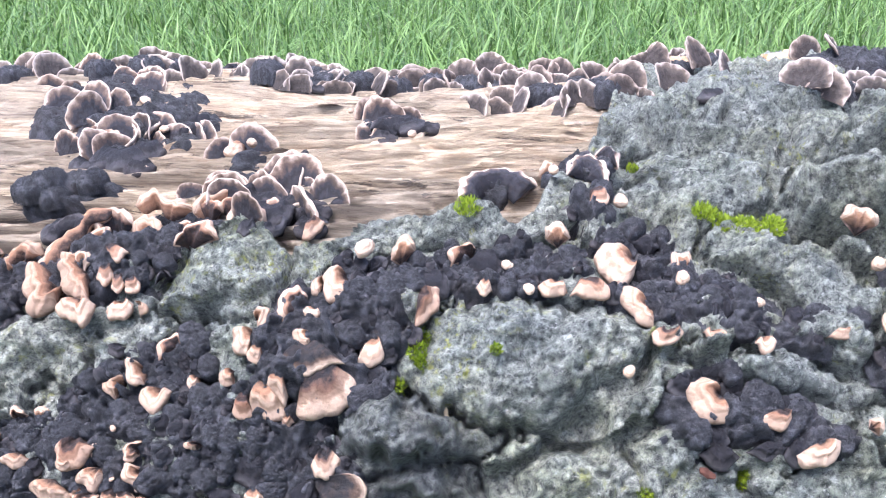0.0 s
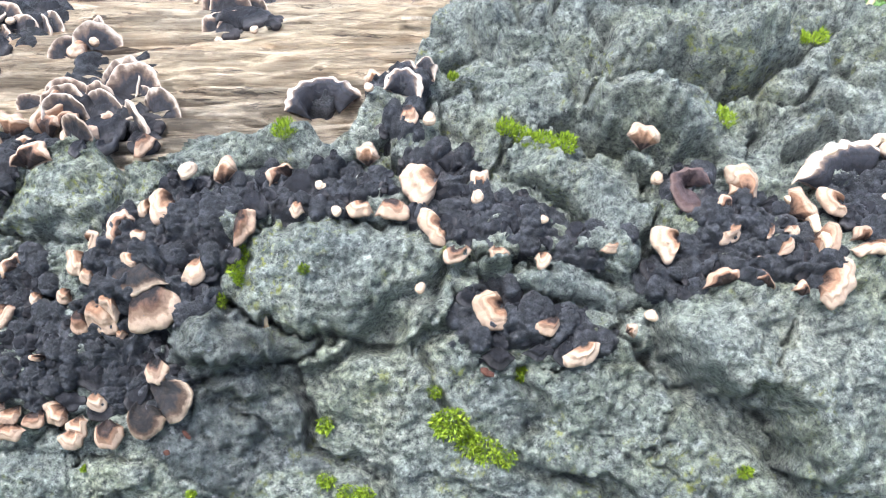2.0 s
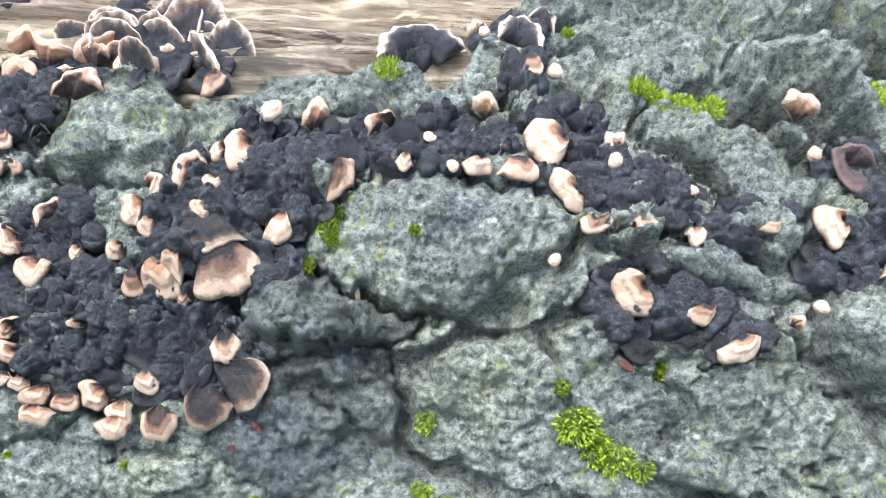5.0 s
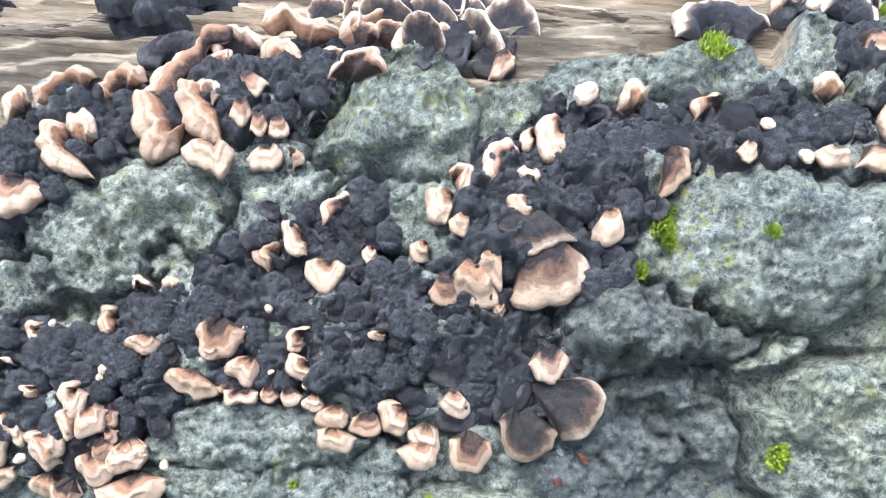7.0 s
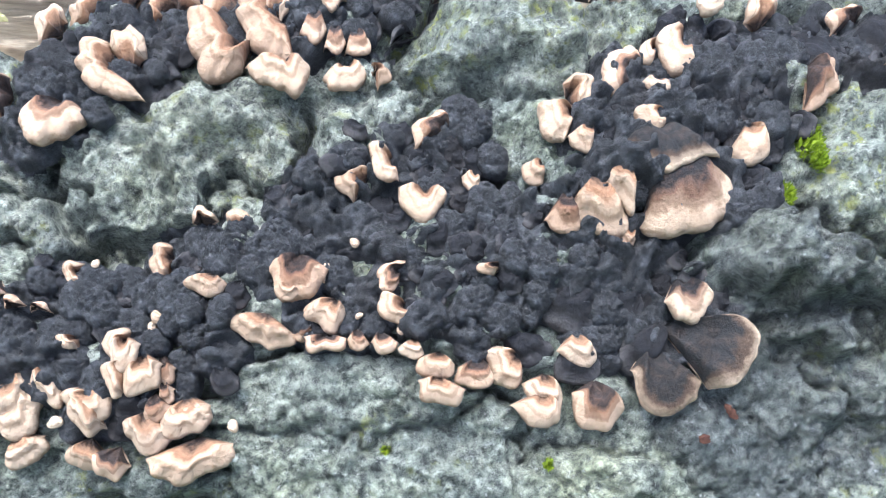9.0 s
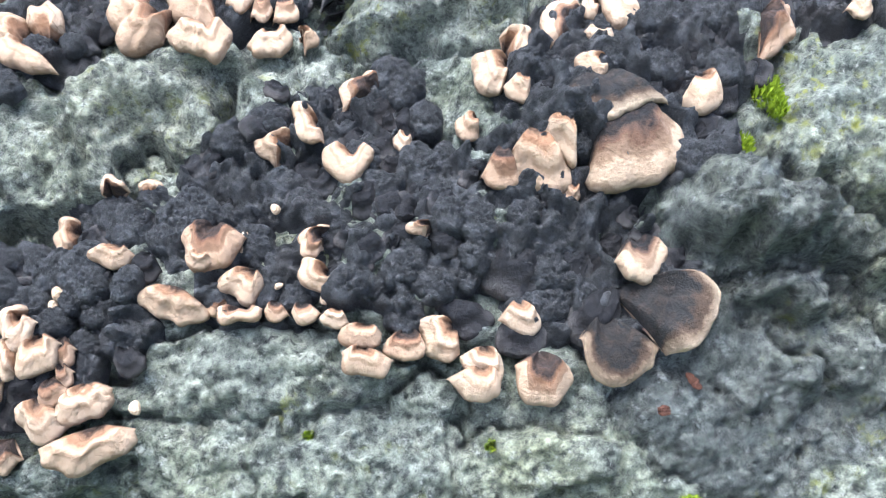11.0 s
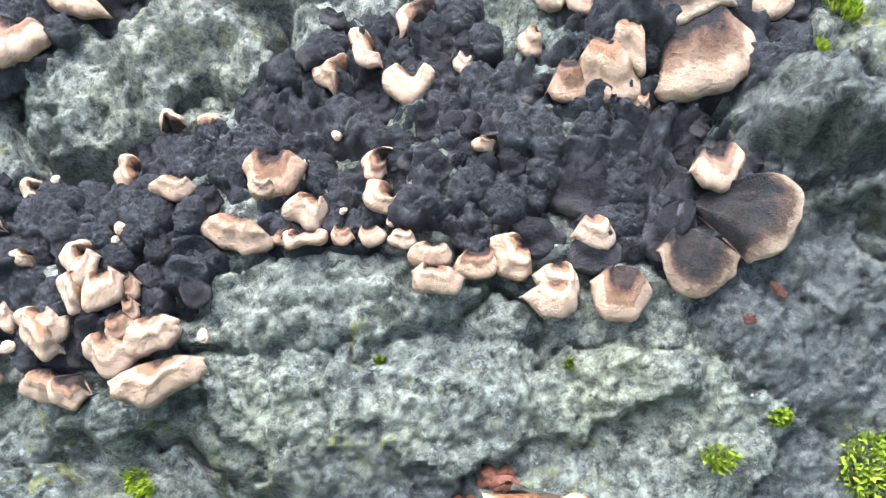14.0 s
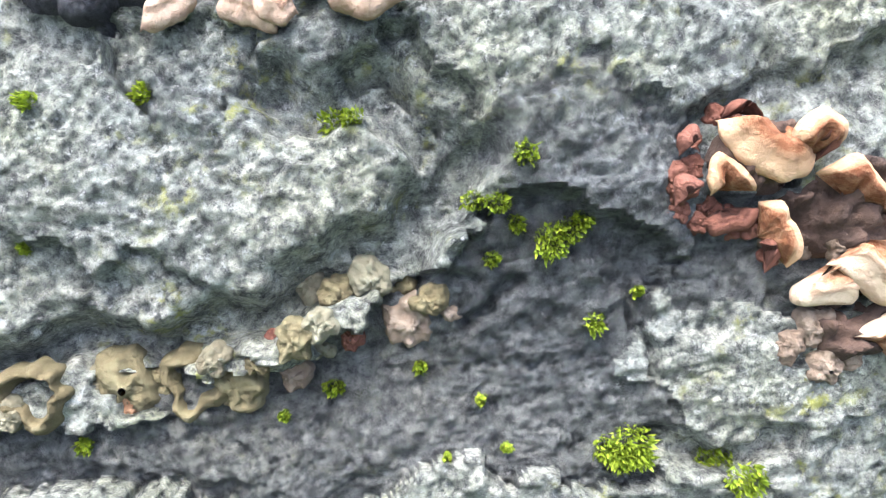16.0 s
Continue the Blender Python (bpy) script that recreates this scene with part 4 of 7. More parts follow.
def fungus(label, spots, skin_mat=None, mound=0.0):
    """A colony: the black crust that joins its lobes, following the bark. Spots: place along and round the log, half sizes."""
    ob = tagged(new("bracket_fungus"), label, "fungus", "bracket fungi on the log")
    x0, x1 = min(s[0] - 1.35 * s[2] for s in spots), max(s[0] + 1.35 * s[2] for s in spots)
    t0, t1 = min(s[1] - 1.35 * s[3] / ARC for s in spots), max(s[1] + 1.35 * s[3] / ARC for s in spots)
    step = 0.00075 if t1 < 71 else 0.0013
    gx, gt = np.meshgrid(np.arange(x0, x1, step), np.arange(t0, t1, step / ARC), indexing="ij")
    gs = gt * ARC
    ragged = 0.20 * fbm(gx * 90, gs * 90, 3, 13) + 0.10 * fbm(gx * 280, gs * 280, 2, 17)
    reach = np.full(gx.shape, -9.0)
    for sx, st, rx, rs in spots:
        reach = np.maximum(reach, 1 - np.hypot((gx - sx) / rx, (gs - st * ARC) / rs))
    reach = reach + ragged * (1.0 if t1 < 71 else 0.35)
    body = smooth(-0.05, 0.28, reach)
    wu, wv = gx + 0.003 * fbm(gx * 150, gs * 150, 2, 23), gs + 0.003 * fbm(gx * 150, gs * 150, 2, 29)
    a1, a2 = cells(wu * 170, wv * 210, 33)
    b1, b2 = cells(wu * 330, wv * 380, 37)
    fine = 1.0 if t1 < 71 else 0.45
    lumps = fine * 0.0040 * np.clip(1 - a1 * a1 * 1.7, 0, 1) + fine * 0.0030 * np.sqrt(np.clip(1 - b1 * b1 * 1.7, 0, 1))
    high = body * (-0.0014 + lumps + 0.0026 * fbm(gx * 50, gs * 50, 3, 43) + fine * 0.0012 * fbm(gx * 500, gs * 500, 2, 47)) - 0.004 * (1 - body) + mound * 0.001 * smooth(0.0, 0.8, reach)
    co = skin(gx, gt, high, True)
    keep = reach > (-0.16 if t1 < 71 else 0.06)
    idx = np.arange(gx.size).reshape(gx.shape)
    q = np.stack([idx[:-1, :-1], idx[:-1, 1:], idx[1:, 1:], idx[1:, :-1]], -1)
    ok = keep[:-1, :-1] & keep[1:, 1:] & keep[:-1, 1:] & keep[1:, :-1]
    lab = np.where(ok, np.arange(1, ok.size + 1).reshape(ok.shape), 0)
    while True:
        old = lab.copy()
        for ax in (0, 1):
            for sl, sr in ((slice(1, None), slice(None, -1)), (slice(None, -1), slice(1, None))):
                l, r = ((sl, slice(None)), (sr, slice(None))) if ax == 0 else ((slice(None), sl), (slice(None), sr))
                lab[l] = np.where(ok[l], np.maximum(lab[l], lab[r]), 0)
        if (lab == old).all():
            break
    if t1 < 71 and not skin_mat:
        WARTY.append((ob, spots, x0, x1, t0, t1, step, reach))
    for k in np.unique(lab[lab > 0]):
        mine = lab == k
        if mine.sum() < (150 if t1 < 71 else 500):
            continue
        used, inv = np.unique(q[mine], return_inverse=True)
        part("crust", mesh_of("crust", co.reshape(-1, 3)[used], inv.reshape(-1, 4), skin_mat or CRUST), ob, "dark brown crumbling crust" if skin_mat else "black velvety lumpy crust")
    return ob


def moss(x, turn, width):
    """A tuft of small pointed moss leaves. width in millimetres."""
    _count[0] += 1
    rng = np.random.default_rng(_count[0])
    w = width * 0.001
    n = int(30 + 36 * width)
    r = 0.5 * w * np.sqrt(rng.random(n))
    b = rng.uniform(0, 2 * np.pi, n)
    bx, by = r * np.cos(b) * rng.uniform(0.8, 1.3), r * np.sin(b)
    top = np.stack([bx * 0.3 + rng.normal(0, 0.5, n) * 0.3 * w, by * 0.3 + rng.normal(0, 0.5, n) * 0.3 * w, 0.0035 * rng.uniform(0.6, 1.4, n)], -1)
    length = rng.uniform(0.0010, 0.0032, n)
    top /= np.linalg.norm(top, axis=1)[:, None]
    low = np.stack([bx, by, 0.0011 * np.sqrt(np.clip(1 - (2 * r / w) ** 2, 0, 1)) - 0.0008 + rng.uniform(0, 0.0012, n)], -1)
    side = np.cross(top, rng.normal(0, 1, (n, 3)))
    side /= np.linalg.norm(side, axis=1)[:, None]
    half = rng.uniform(0.0002, 0.00042, n)[:, None]
    tip = low + top * length[:, None]
    mid = low + top * (0.5 * length)[:, None] + np.array([0, 0, 0.0003])
    v = np.stack([low, mid - side * half, tip, mid + side * half], 1).reshape(-1, 3)
    f = np.arange(n)[:, None] * 4 + np.array([[0, 1, 2, 3]])
    ob = new("moss_tuft", mesh_of("moss_tuft", v, f, MOSS))
    ob.matrix_world = stand(x, turn, 0)
    return tagged(ob, "small bright yellow-green tuft of moss on bark", "moss", "moss tufts on the log")



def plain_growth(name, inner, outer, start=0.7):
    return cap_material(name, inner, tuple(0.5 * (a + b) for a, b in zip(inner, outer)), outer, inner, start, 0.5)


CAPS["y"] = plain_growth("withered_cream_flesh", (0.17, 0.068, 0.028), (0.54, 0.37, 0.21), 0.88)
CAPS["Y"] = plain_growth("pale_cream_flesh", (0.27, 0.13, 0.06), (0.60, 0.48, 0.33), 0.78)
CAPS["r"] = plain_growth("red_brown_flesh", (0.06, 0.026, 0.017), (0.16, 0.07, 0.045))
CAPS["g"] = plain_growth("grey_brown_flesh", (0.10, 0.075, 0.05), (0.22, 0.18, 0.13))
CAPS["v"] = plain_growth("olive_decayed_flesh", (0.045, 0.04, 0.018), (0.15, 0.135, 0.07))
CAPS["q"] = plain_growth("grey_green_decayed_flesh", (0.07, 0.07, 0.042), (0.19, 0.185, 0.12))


def lump(parent, x, turn, width, kind, hole=False, name="lobe"):
    """A crumpled rounded lobe, with a hollow in it where hole is set."""
    _count[0] += 1
    rng = np.random.default_rng(_count[0])
    w = width * 0.001
    rows, cols = 20, 44
    k = np.linspace(0, 1, rows)[:, None]
    a = np.linspace(0, 2 * np.pi, cols)[None, :]
    ca, sa = np.cos(a), np.sin(a)
    wob = 1 + 0.34 * fbm(1.1 * ca + _count[0], 1.1 * sa + 7.7, 2, 3)
    r = 0.52 * w * np.sin(k * np.pi * 0.5) ** 0.8 * wob
    z = 0.42 * w * np.cos(k * np.pi * 0.5) ** 0.7 + 0 * a
    if hole:
        z = z - 0.62 * w * (1 - smooth(0.12, 0.42, k + 0.06 * np.sin(3 * a)))
    px, py = r * ca, r * sa
    crumple = 0.09 * w * fbm(px / w * 5 + _count[0], py / w * 4.5, 4, 9, 0.6)
    z = z + crumple * (k < 0.99)
    co = np.stack([px + 0.4 * crumple * ca, py + 0.4 * crumple * sa, z - 0.08 * w - 0.15 * w * k ** 6], -1).reshape(-1, 3)
    idx = np.arange(rows * cols).reshape(rows, cols)
    f = np.stack([idx[:-1, :-1], idx[1:, :-1], idx[1:, 1:], idx[:-1, 1:]], -1).reshape(-1, 4)
    # Zone is height here: darker inner colour in hollow and foot, lighter on top.
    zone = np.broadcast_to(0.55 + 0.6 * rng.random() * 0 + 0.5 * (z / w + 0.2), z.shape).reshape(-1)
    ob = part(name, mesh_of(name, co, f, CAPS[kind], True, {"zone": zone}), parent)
    ob.matrix_local = stand(x, turn, 0)
    return ob


def ribbon(parent, places, radius, kind, lift=1.0, name="curled_lobe"):
    """A thick rolled margin that winds over the log through places (along, round). radius in millimetres."""
    _count[0] += 1
    rng = np.random.default_rng(_count[0])
    r = radius * 0.001
    p = np.array(places, float)
    t = np.linspace(0, len(p) - 1, 9 * (len(p) - 1) + 1)
    ux, ut = glide(np.arange(len(p)), t) @ p[:, 0], glide(np.arange(len(p)), t) @ p[:, 1]
    n = len(t)
    u = t / t[-1]
    wide = 1.0 * r * (0.35 + 0.75 * np.sin(np.pi * np.clip(0.12 + 0.8 * u, 0, 1)) ** 0.6) * (1 + 0.12 * fbm(u * 7 + _count[0], u * 0 + 2.2, 2, 5))
    mid = skin(ux, ut, 0.002 + 0.6 * r * lift + 0.6 * r * np.sin(u * 5 + rng.uniform(0, 6)) ** 2)
    a = np.radians(ut)
    nor = np.stack([0 * a, -np.cos(a), np.sin(a)], -1)
    tan = np.gradient(mid, axis=0)
    tan /= np.linalg.norm(tan, axis=1)[:, None] + 1e-9
    side = np.cross(tan, nor)
    side /= np.linalg.norm(side, axis=1)[:, None] + 1e-9
    up = np.cross(side, tan)
    m = 22
    b = np.linspace(0, 2 * np.pi, m)
    ends = np.clip(np.minimum(u, 1 - u) * 12, 0, 1) ** 0.5
    rad = (wide * ends)[:, None] * (1 + 0.15 * fbm(np.cos(b)[None] * 2 + t[:, None] * 2.5, np.sin(b)[None] * 2 + _count[0], 3, 15))
    co = mid[:, None] + rad[..., None] * (np.cos(b)[None, :, None] * side[:, None] * 0.85 + np.sin(b)[None, :, None] * up[:, None] * 1.25)
    idx = np.arange(n * m).reshape(n, m)
    f = np.stack([idx[:-1, :-1], idx[:-1, 1:], idx[1:, 1:], idx[1:, :-1]], -1).reshape(-1, 4)
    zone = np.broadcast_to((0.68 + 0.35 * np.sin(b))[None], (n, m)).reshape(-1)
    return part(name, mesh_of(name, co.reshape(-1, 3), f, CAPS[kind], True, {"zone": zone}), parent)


def stem(name, label, category, points, radius, mat):
    """A thin dry stalk or blade through points of the world."""
    cu = bpy.data.curves.new(name, "CURVE")
    cu.dimensions, cu.bevel_depth, cu.bevel_resolution = "3D", radius, 2
    sp = cu.splines.new("POLY")
    p = np.array(points, float)
    t = np.linspace(0, len(p) - 1, 8 * (len(p) - 1) + 1)
    q = glide(np.arange(len(p)), t) @ p
    sp.points.add(len(q) - 1)
    for k, (c, s) in enumerate(zip(q, t / t[-1])):
        sp.points[k].co, sp.points[k].radius = (*c, 1), 1 - 0.6 * s
    cu.materials.append(mat)
    return tagged(new(name, cu), label, category)


def splinter(x, turn, length, width, way, mat, label="pale splinter of wood lying on the bark", name="wood_splinter"):
    """A flat chip with bevelled, ragged ends. Sizes in millimetres."""
    _count[0] += 1
    rng = np.random.default_rng(_count[0])
    l, w = length * 0.001, width * 0.001
    n = 9
    u = np.linspace(-0.5, 0.5, n)
    wid = w * 0.5 * (1 - np.abs(2 * u) ** 3 * 0.7) * rng.uniform(0.8, 1.15, n)
    v, f = [], []
    for k in range(n):
        off = rng.uniform(-0.08, 0.08) * w
        y = u[k] * l
        hz = 0.18 * w * (1 - (2 * u[k]) ** 2 * 0.5)
        v += [(-wid[k] + off, y, 0), (-wid[k] * 0.6 + off, y, hz), (wid[k] * 0.6 + off, y, hz * 0.9), (wid[k] + off, y, 0)]
    for k in range(n - 1):
        f += [(4 * k + j, 4 * k + j + 1, 4 * k + j + 5, 4 * k + j + 4) for j in range(3)]
    v += [(p[0] * 0.9, p[1], -0.12 * w) for p in v[:]]
    m = 4 * n
    for k in range(n - 1):
        f += [(m + 4 * k + j + 1, m + 4 * k + j, m + 4 * k + j + 4, m + 4 * k + j + 5) for j in range(3)]
        f += [(4 * k + 4, m + 4 * k + 4, m + 4 * k, 4 * k), (4 * k + 3, m + 4 * k + 3, m + 4 * k + 7, 4 * k + 7)]
    for e in (0, 4 * (n - 1)):
        f += [(e, e + 1, m + e + 1, m + e), (e + 1, e + 2, m + e + 2, m + e + 1), (e + 2, e + 3, m + e + 3, m + e + 2)]
    ob = new(name, mesh_of(name, v, f, mat, False))
    ob.matrix_world = stand(x, turn, way) @ pose(0, 0, 0.0026)
    return tagged(ob, label, "wood chip")


# ---- bracket fungi ----
here = fungus("broad black crust fungus with cream-edged lobes on grey bark", [(-0.023, 48.1, 0.041, 0.017), (0.003, 46.1, 0.024, 0.017), (-0.063, 49.9, 0.016, 0.013), (-0.042, 51.7, 0.019, 0.014), (0.005, 52.1, 0.019, 0.016), (-0.034, 45.5, 0.022, 0.008), (-0.084, 46.9, 0.018, 0.014), (-0.100, 45.5, 0.017, 0.011), (0.020, 44.9, 0.010, 0.009), (-0.055, 45.4, 0.018, 0.010), (0.015, 50.5, 0.018, 0.012), (0.030, 54.6, 0.014, 0.012)])
fan(here, (0.0084, 44.4), [(0.0041, 43.3), (0.0060, 41.9), (0.0110, 41.5), (0.0166, 42.1), (0.0190, 43.0)], "z")
fan(here, (0.0107, 45.2), [(0.0197, 42.6), (0.0243, 42.8), (0.0278, 43.7), (0.0289, 44.6), (0.0265, 45.3), (0.0220, 45.5)], "z")
fan(here, (0.0144, 47.3), [(0.0106, 46.0), (0.0117, 45.5), (0.0152, 45.1), (0.0189, 45.5), (0.0207, 46.1), (0.0192, 46.4)], "m")
fan(here, (-0.0078, 44.9), [(-0.0112, 44.0), (-0.0092, 43.6), (-0.0056, 43.3), (-0.0034, 43.5), (-0.0032, 44.1)], "c")
fan(here, (-0.0082, 46.8), [(-0.0143, 46.2), (-0.0144, 45.2), (-0.0086, 44.7), (-0.0034, 45.0), (-0.0022, 46.1)], "d")
fan(here, (-0.0033, 42.9), [(-0.0080, 42.3), (-0.0073, 41.3), (-0.0048, 40.8), (-0.0002, 40.9), (0.0026, 41.6), (0.0023, 42.3)], "b")
fan(here, (-0.0138, 43.1), [(-0.0186, 42.6), (-0.0181, 42.1), (-0.0140, 41.7), (-0.0106, 41.7), (-0.0108, 42.7)], "c")
fan(here, (-0.0143, 42.4), [(-0.0212, 41.7), (-0.0196, 41.3), (-0.0140, 40.8), (-0.0114, 41.2), (-0.0104, 41.8)], "c")
fan(here, (-0.0190, 43.8), [(-0.0228, 44.1), (-0.0262, 44.0), (-0.0268, 43.5), (-0.0249, 42.7), (-0.0207, 42.3), (-0.0183, 42.7)], "c")
fan(here, (-0.0281, 43.7), [(-0.0326, 43.1), (-0.0327, 42.5), (-0.0275, 42.2), (-0.0252, 42.6), (-0.0259, 43.1)], "b")
fan(here, (-0.0363, 43.8), [(-0.0411, 43.4), (-0.0413, 42.8), (-0.0380, 42.5), (-0.0343, 42.7), (-0.0334, 43.2)], "c")
fan(here, (-0.0372, 42.8), [(-0.0410, 42.5), (-0.0401, 41.8), (-0.0369, 41.5), (-0.0327, 41.6), (-0.0309, 42.2)], "c")
fan(here, (-0.0418, 44.3), [(-0.0456, 43.8), (-0.0446, 43.4), (-0.0413, 43.3), (-0.0397, 43.6)], "c")
fan(here, (-0.0541, 44.7), [(-0.0563, 44.1), (-0.0555, 43.6), (-0.0528, 43.6), (-0.0512, 43.9)], "b")
fan(here, (-0.0496, 44.6), [(-0.0512, 44.0), (-0.0495, 43.5), (-0.0463, 43.6), (-0.0452, 44.0)], "b")
fan(here, (-0.0607, 44.4), [(-0.0656, 44.1), (-0.0643, 43.5), (-0.0609, 43.5), (-0.0566, 43.6), (-0.0565, 44.1)], "b")
fan(here, (-0.0736, 45.1), [(-0.0813, 45.1), (-0.0820, 44.8), (-0.0791, 44.1), (-0.0721, 43.6), (-0.0677, 43.8), (-0.0673, 44.2)], "c")
fan(here, (-0.0649, 44.8), [(-0.0686, 44.6), (-0.0684, 44.1), (-0.0655, 44.0), (-0.0629, 44.3)], "b")
fan(here, (-0.0590, 45.9), [(-0.0646, 45.8), (-0.0658, 45.0), (-0.0631, 44.7), (-0.0590, 44.2), (-0.0580, 44.6), (-0.0566, 45.3)], "c")
fan(here, (-0.0680, 47.8), [(-0.0741, 47.4), (-0.0736, 46.5), (-0.0708, 45.5), (-0.0662, 45.6), (-0.0630, 46.1), (-0.0612, 47.0)], "b")
fan(here, (-0.0690, 46.4), [(-0.0726, 46.2), (-0.0713, 45.6), (-0.0684, 45.5), (-0.0661, 45.8)], "c")
cap(here, -0.0622, 47.2, 2.3, 0, "w")
cap(here, -0.0619, 46.6, 2.1, 0, "w")
cap(here, -0.0648, 46.1, 2.3, 0, "w")
fan(here, (-0.0857, 46.7), [(-0.0912, 46.6), (-0.0919, 46.1), (-0.0887, 45.7), (-0.0841, 45.7), (-0.0826, 46.2)], "c")
fan(here, (-0.0966, 47.6), [(-0.0972, 48.2), (-0.1008, 48.1), (-0.1015, 47.3), (-0.0987, 46.5), (-0.0968, 46.6)], "c")
fan(here, (-0.0825, 48.9), [(-0.0850, 49.2), (-0.0849, 49.6), (-0.0821, 49.7), (-0.0795, 49.4)], "c")
fan(here, (-0.0905, 49.0), [(-0.0925, 49.0), (-0.0917, 49.6), (-0.0887, 49.5), (-0.0865, 49.1)], "b")
cap(here, -0.0979, 44.8, 3.0, 0, "w")
cap(here, -0.0541, 45.1, 1.7, 0, "w")
cap(here, -0.0446, 44.6, 2.6, 0, "w")
cap(here, -0.0560, 48.2, 2.3, 0, "w")
cap(here, -0.0170, 45.0, 0.8, 0, "w")
fan(here, (-0.0437, 45.5), [(-0.0457, 45.9), (-0.0490, 46.0), (-0.0502, 45.5), (-0.0487, 45.0), (-0.0454, 44.7), (-0.0430, 45.1)], "c")
fan(here, (-0.0457, 47.0), [(-0.0438, 47.4), (-0.0499, 47.1), (-0.0502, 46.4), (-0.0474, 46.0), (-0.0458, 46.5)], "b")
fan(here, (-0.0245, 47.1), [(-0.0261, 47.2), (-0.0294, 47.1), (-0.0294, 46.8), (-0.0261, 46.7)], "b")
fan(here, (-0.0546, 50.9), [(-0.0526, 51.7), (-0.0580, 51.6), (-0.0611, 51.1), (-0.0604, 50.4), (-0.0569, 50.0)], "c")
fan(here, (-0.0477, 51.9), [(-0.0505, 52.4), (-0.0541, 52.3), (-0.0531, 51.3), (-0.0499, 50.6), (-0.0470, 50.8)], "c")
fan(here, (-0.0409, 50.8), [(-0.0472, 50.5), (-0.0461, 49.5), (-0.0419, 48.8), (-0.0380, 49.3), (-0.0365, 50.3)], "c")
fan(here, (-0.0366, 53.3), [(-0.0442, 52.4), (-0.0443, 53.4), (-0.0414, 53.9), (-0.0378, 54.1), (-0.0359, 53.5)], "b")
fan(here, (-0.0540, 51.0), [(-0.0630, 50.9), (-0.0649, 51.6), (-0.0625, 52.2), (-0.0565, 52.4), (-0.0540, 52.2)], "d")
fan(here, (-0.0299, 51.6), [(-0.0332, 51.3), (-0.0326, 50.8), (-0.0303, 50.5), (-0.0285, 50.9)], "c")
fan(here, (-0.0160, 51.4), [(-0.0190, 51.5), (-0.0209, 51.2), (-0.0201, 50.7), (-0.0177, 50.3), (-0.0157, 50.5)], "c")
fan(here, (-0.0095, 53.5), [(-0.0125, 53.9), (-0.0172, 53.8), (-0.0175, 53.1), (-0.0150, 52.2), (-0.0121, 52.2), (-0.0109, 52.6)], "c")
fan(here, (-0.0105, 54.5), [(-0.0118, 54.9), (-0.0088, 55.1), (-0.0057, 54.8), (-0.0064, 54.0), (-0.0086, 53.4)], "c")
fan(here, (-0.0067, 52.7), [(-0.0116, 52.3), (-0.0108, 51.8), (-0.0078, 51.4), (-0.0060, 51.7)], "c")
fan(here, (0.0100, 53.1), [(0.0073, 53.3), (0.0040, 53.5), (0.0025, 53.2), (0.0042, 52.5), (0.0086, 52.3)], "c")
fan(here, (0.0092, 55.4), [(0.0048, 54.8), (0.0066, 54.4), (0.0099, 54.2), (0.0118, 54.5)], "c")
fan(here, (0.0050, 55.2), [(0.0061, 55.9), (0.0027, 56.4), (-0.0015, 56.1), (-0.0038, 55.4), (-0.0031, 54.6), (-0.0009, 54.1)], "b")
fan(here, (0.0188, 57.8), [(0.0137, 58.2), (0.0103, 57.3), (0.0114, 56.1), (0.0146, 55.5), (0.0186, 55.8)], "c")
fan(here, (0.0114, 57.4), [(0.0097, 57.4), (0.0067, 57.0), (0.0071, 56.2), (0.0094, 56.1)], "c")
fan(here, (0.0427, 55.8), [(0.0460, 56.5), (0.0495, 56.1), (0.0499, 55.1), (0.0460, 54.3), (0.0416, 53.8)], "b")
fan(here, (0.0295, 53.6), [(0.0248, 52.2), (0.0244, 51.6), (0.0301, 51.5), (0.0327, 52.1), (0.0308, 52.6)], "c")
fan(here, (0.0292, 54.1), [(0.0245, 53.1), (0.0246, 52.4), (0.0290, 52.4), (0.0321, 52.9)], "d")
fan(here, (0.0085, 52.2), [(0.0050, 48.9), (0.0067, 48.4), (0.0121, 48.5), (0.0185, 48.7), (0.0236, 49.4), (0.0241, 50.5), (0.0212, 51.1)], "m")
fan(here, (0.0078, 53.4), [(-0.0010, 51.8), (0.0032, 50.9), (0.0085, 50.6), (0.0153, 51.2), (0.0208, 51.4)], "z")
fan(here, (-0.0059, 50.7), [(-0.0113, 49.6), (-0.0103, 48.9), (-0.0050, 48.5), (0.0009, 48.4), (0.0026, 48.9), (0.0016, 49.3)], "c")
fan(here, (0.0008, 51.1), [(-0.0063, 50.5), (-0.0047, 49.9), (-0.0005, 49.5), (0.0021, 49.1), (0.0028, 49.7)], "c")
fan(here, (-0.0116, 50.2), [(-0.0155, 49.1), (-0.0142, 48.6), (-0.0093, 48.4), (-0.0076, 48.8)], "b")
fan(here, (0.0030, 48.9), [(-0.0008, 48.3), (0.0024, 47.9), (0.0046, 48.4)], "c")
fan(here, (0.0209, 56.3), [(0.0155, 55.1), (0.0168, 54.4), (0.0214, 54.4), (0.0230, 55.2)], "d")
fan(here, (0.0107, 45.4), [(0.0017, 44.5), (0.0026, 43.4), (0.0076, 43.0), (0.0118, 43.7), (0.0130, 44.7)], "d")
fan(here, (-0.0084, 44.3), [(-0.0118, 43.6), (-0.0108, 42.8), (-0.0047, 42.6), (-0.0015, 43.2), (-0.0025, 44.0)], "d")
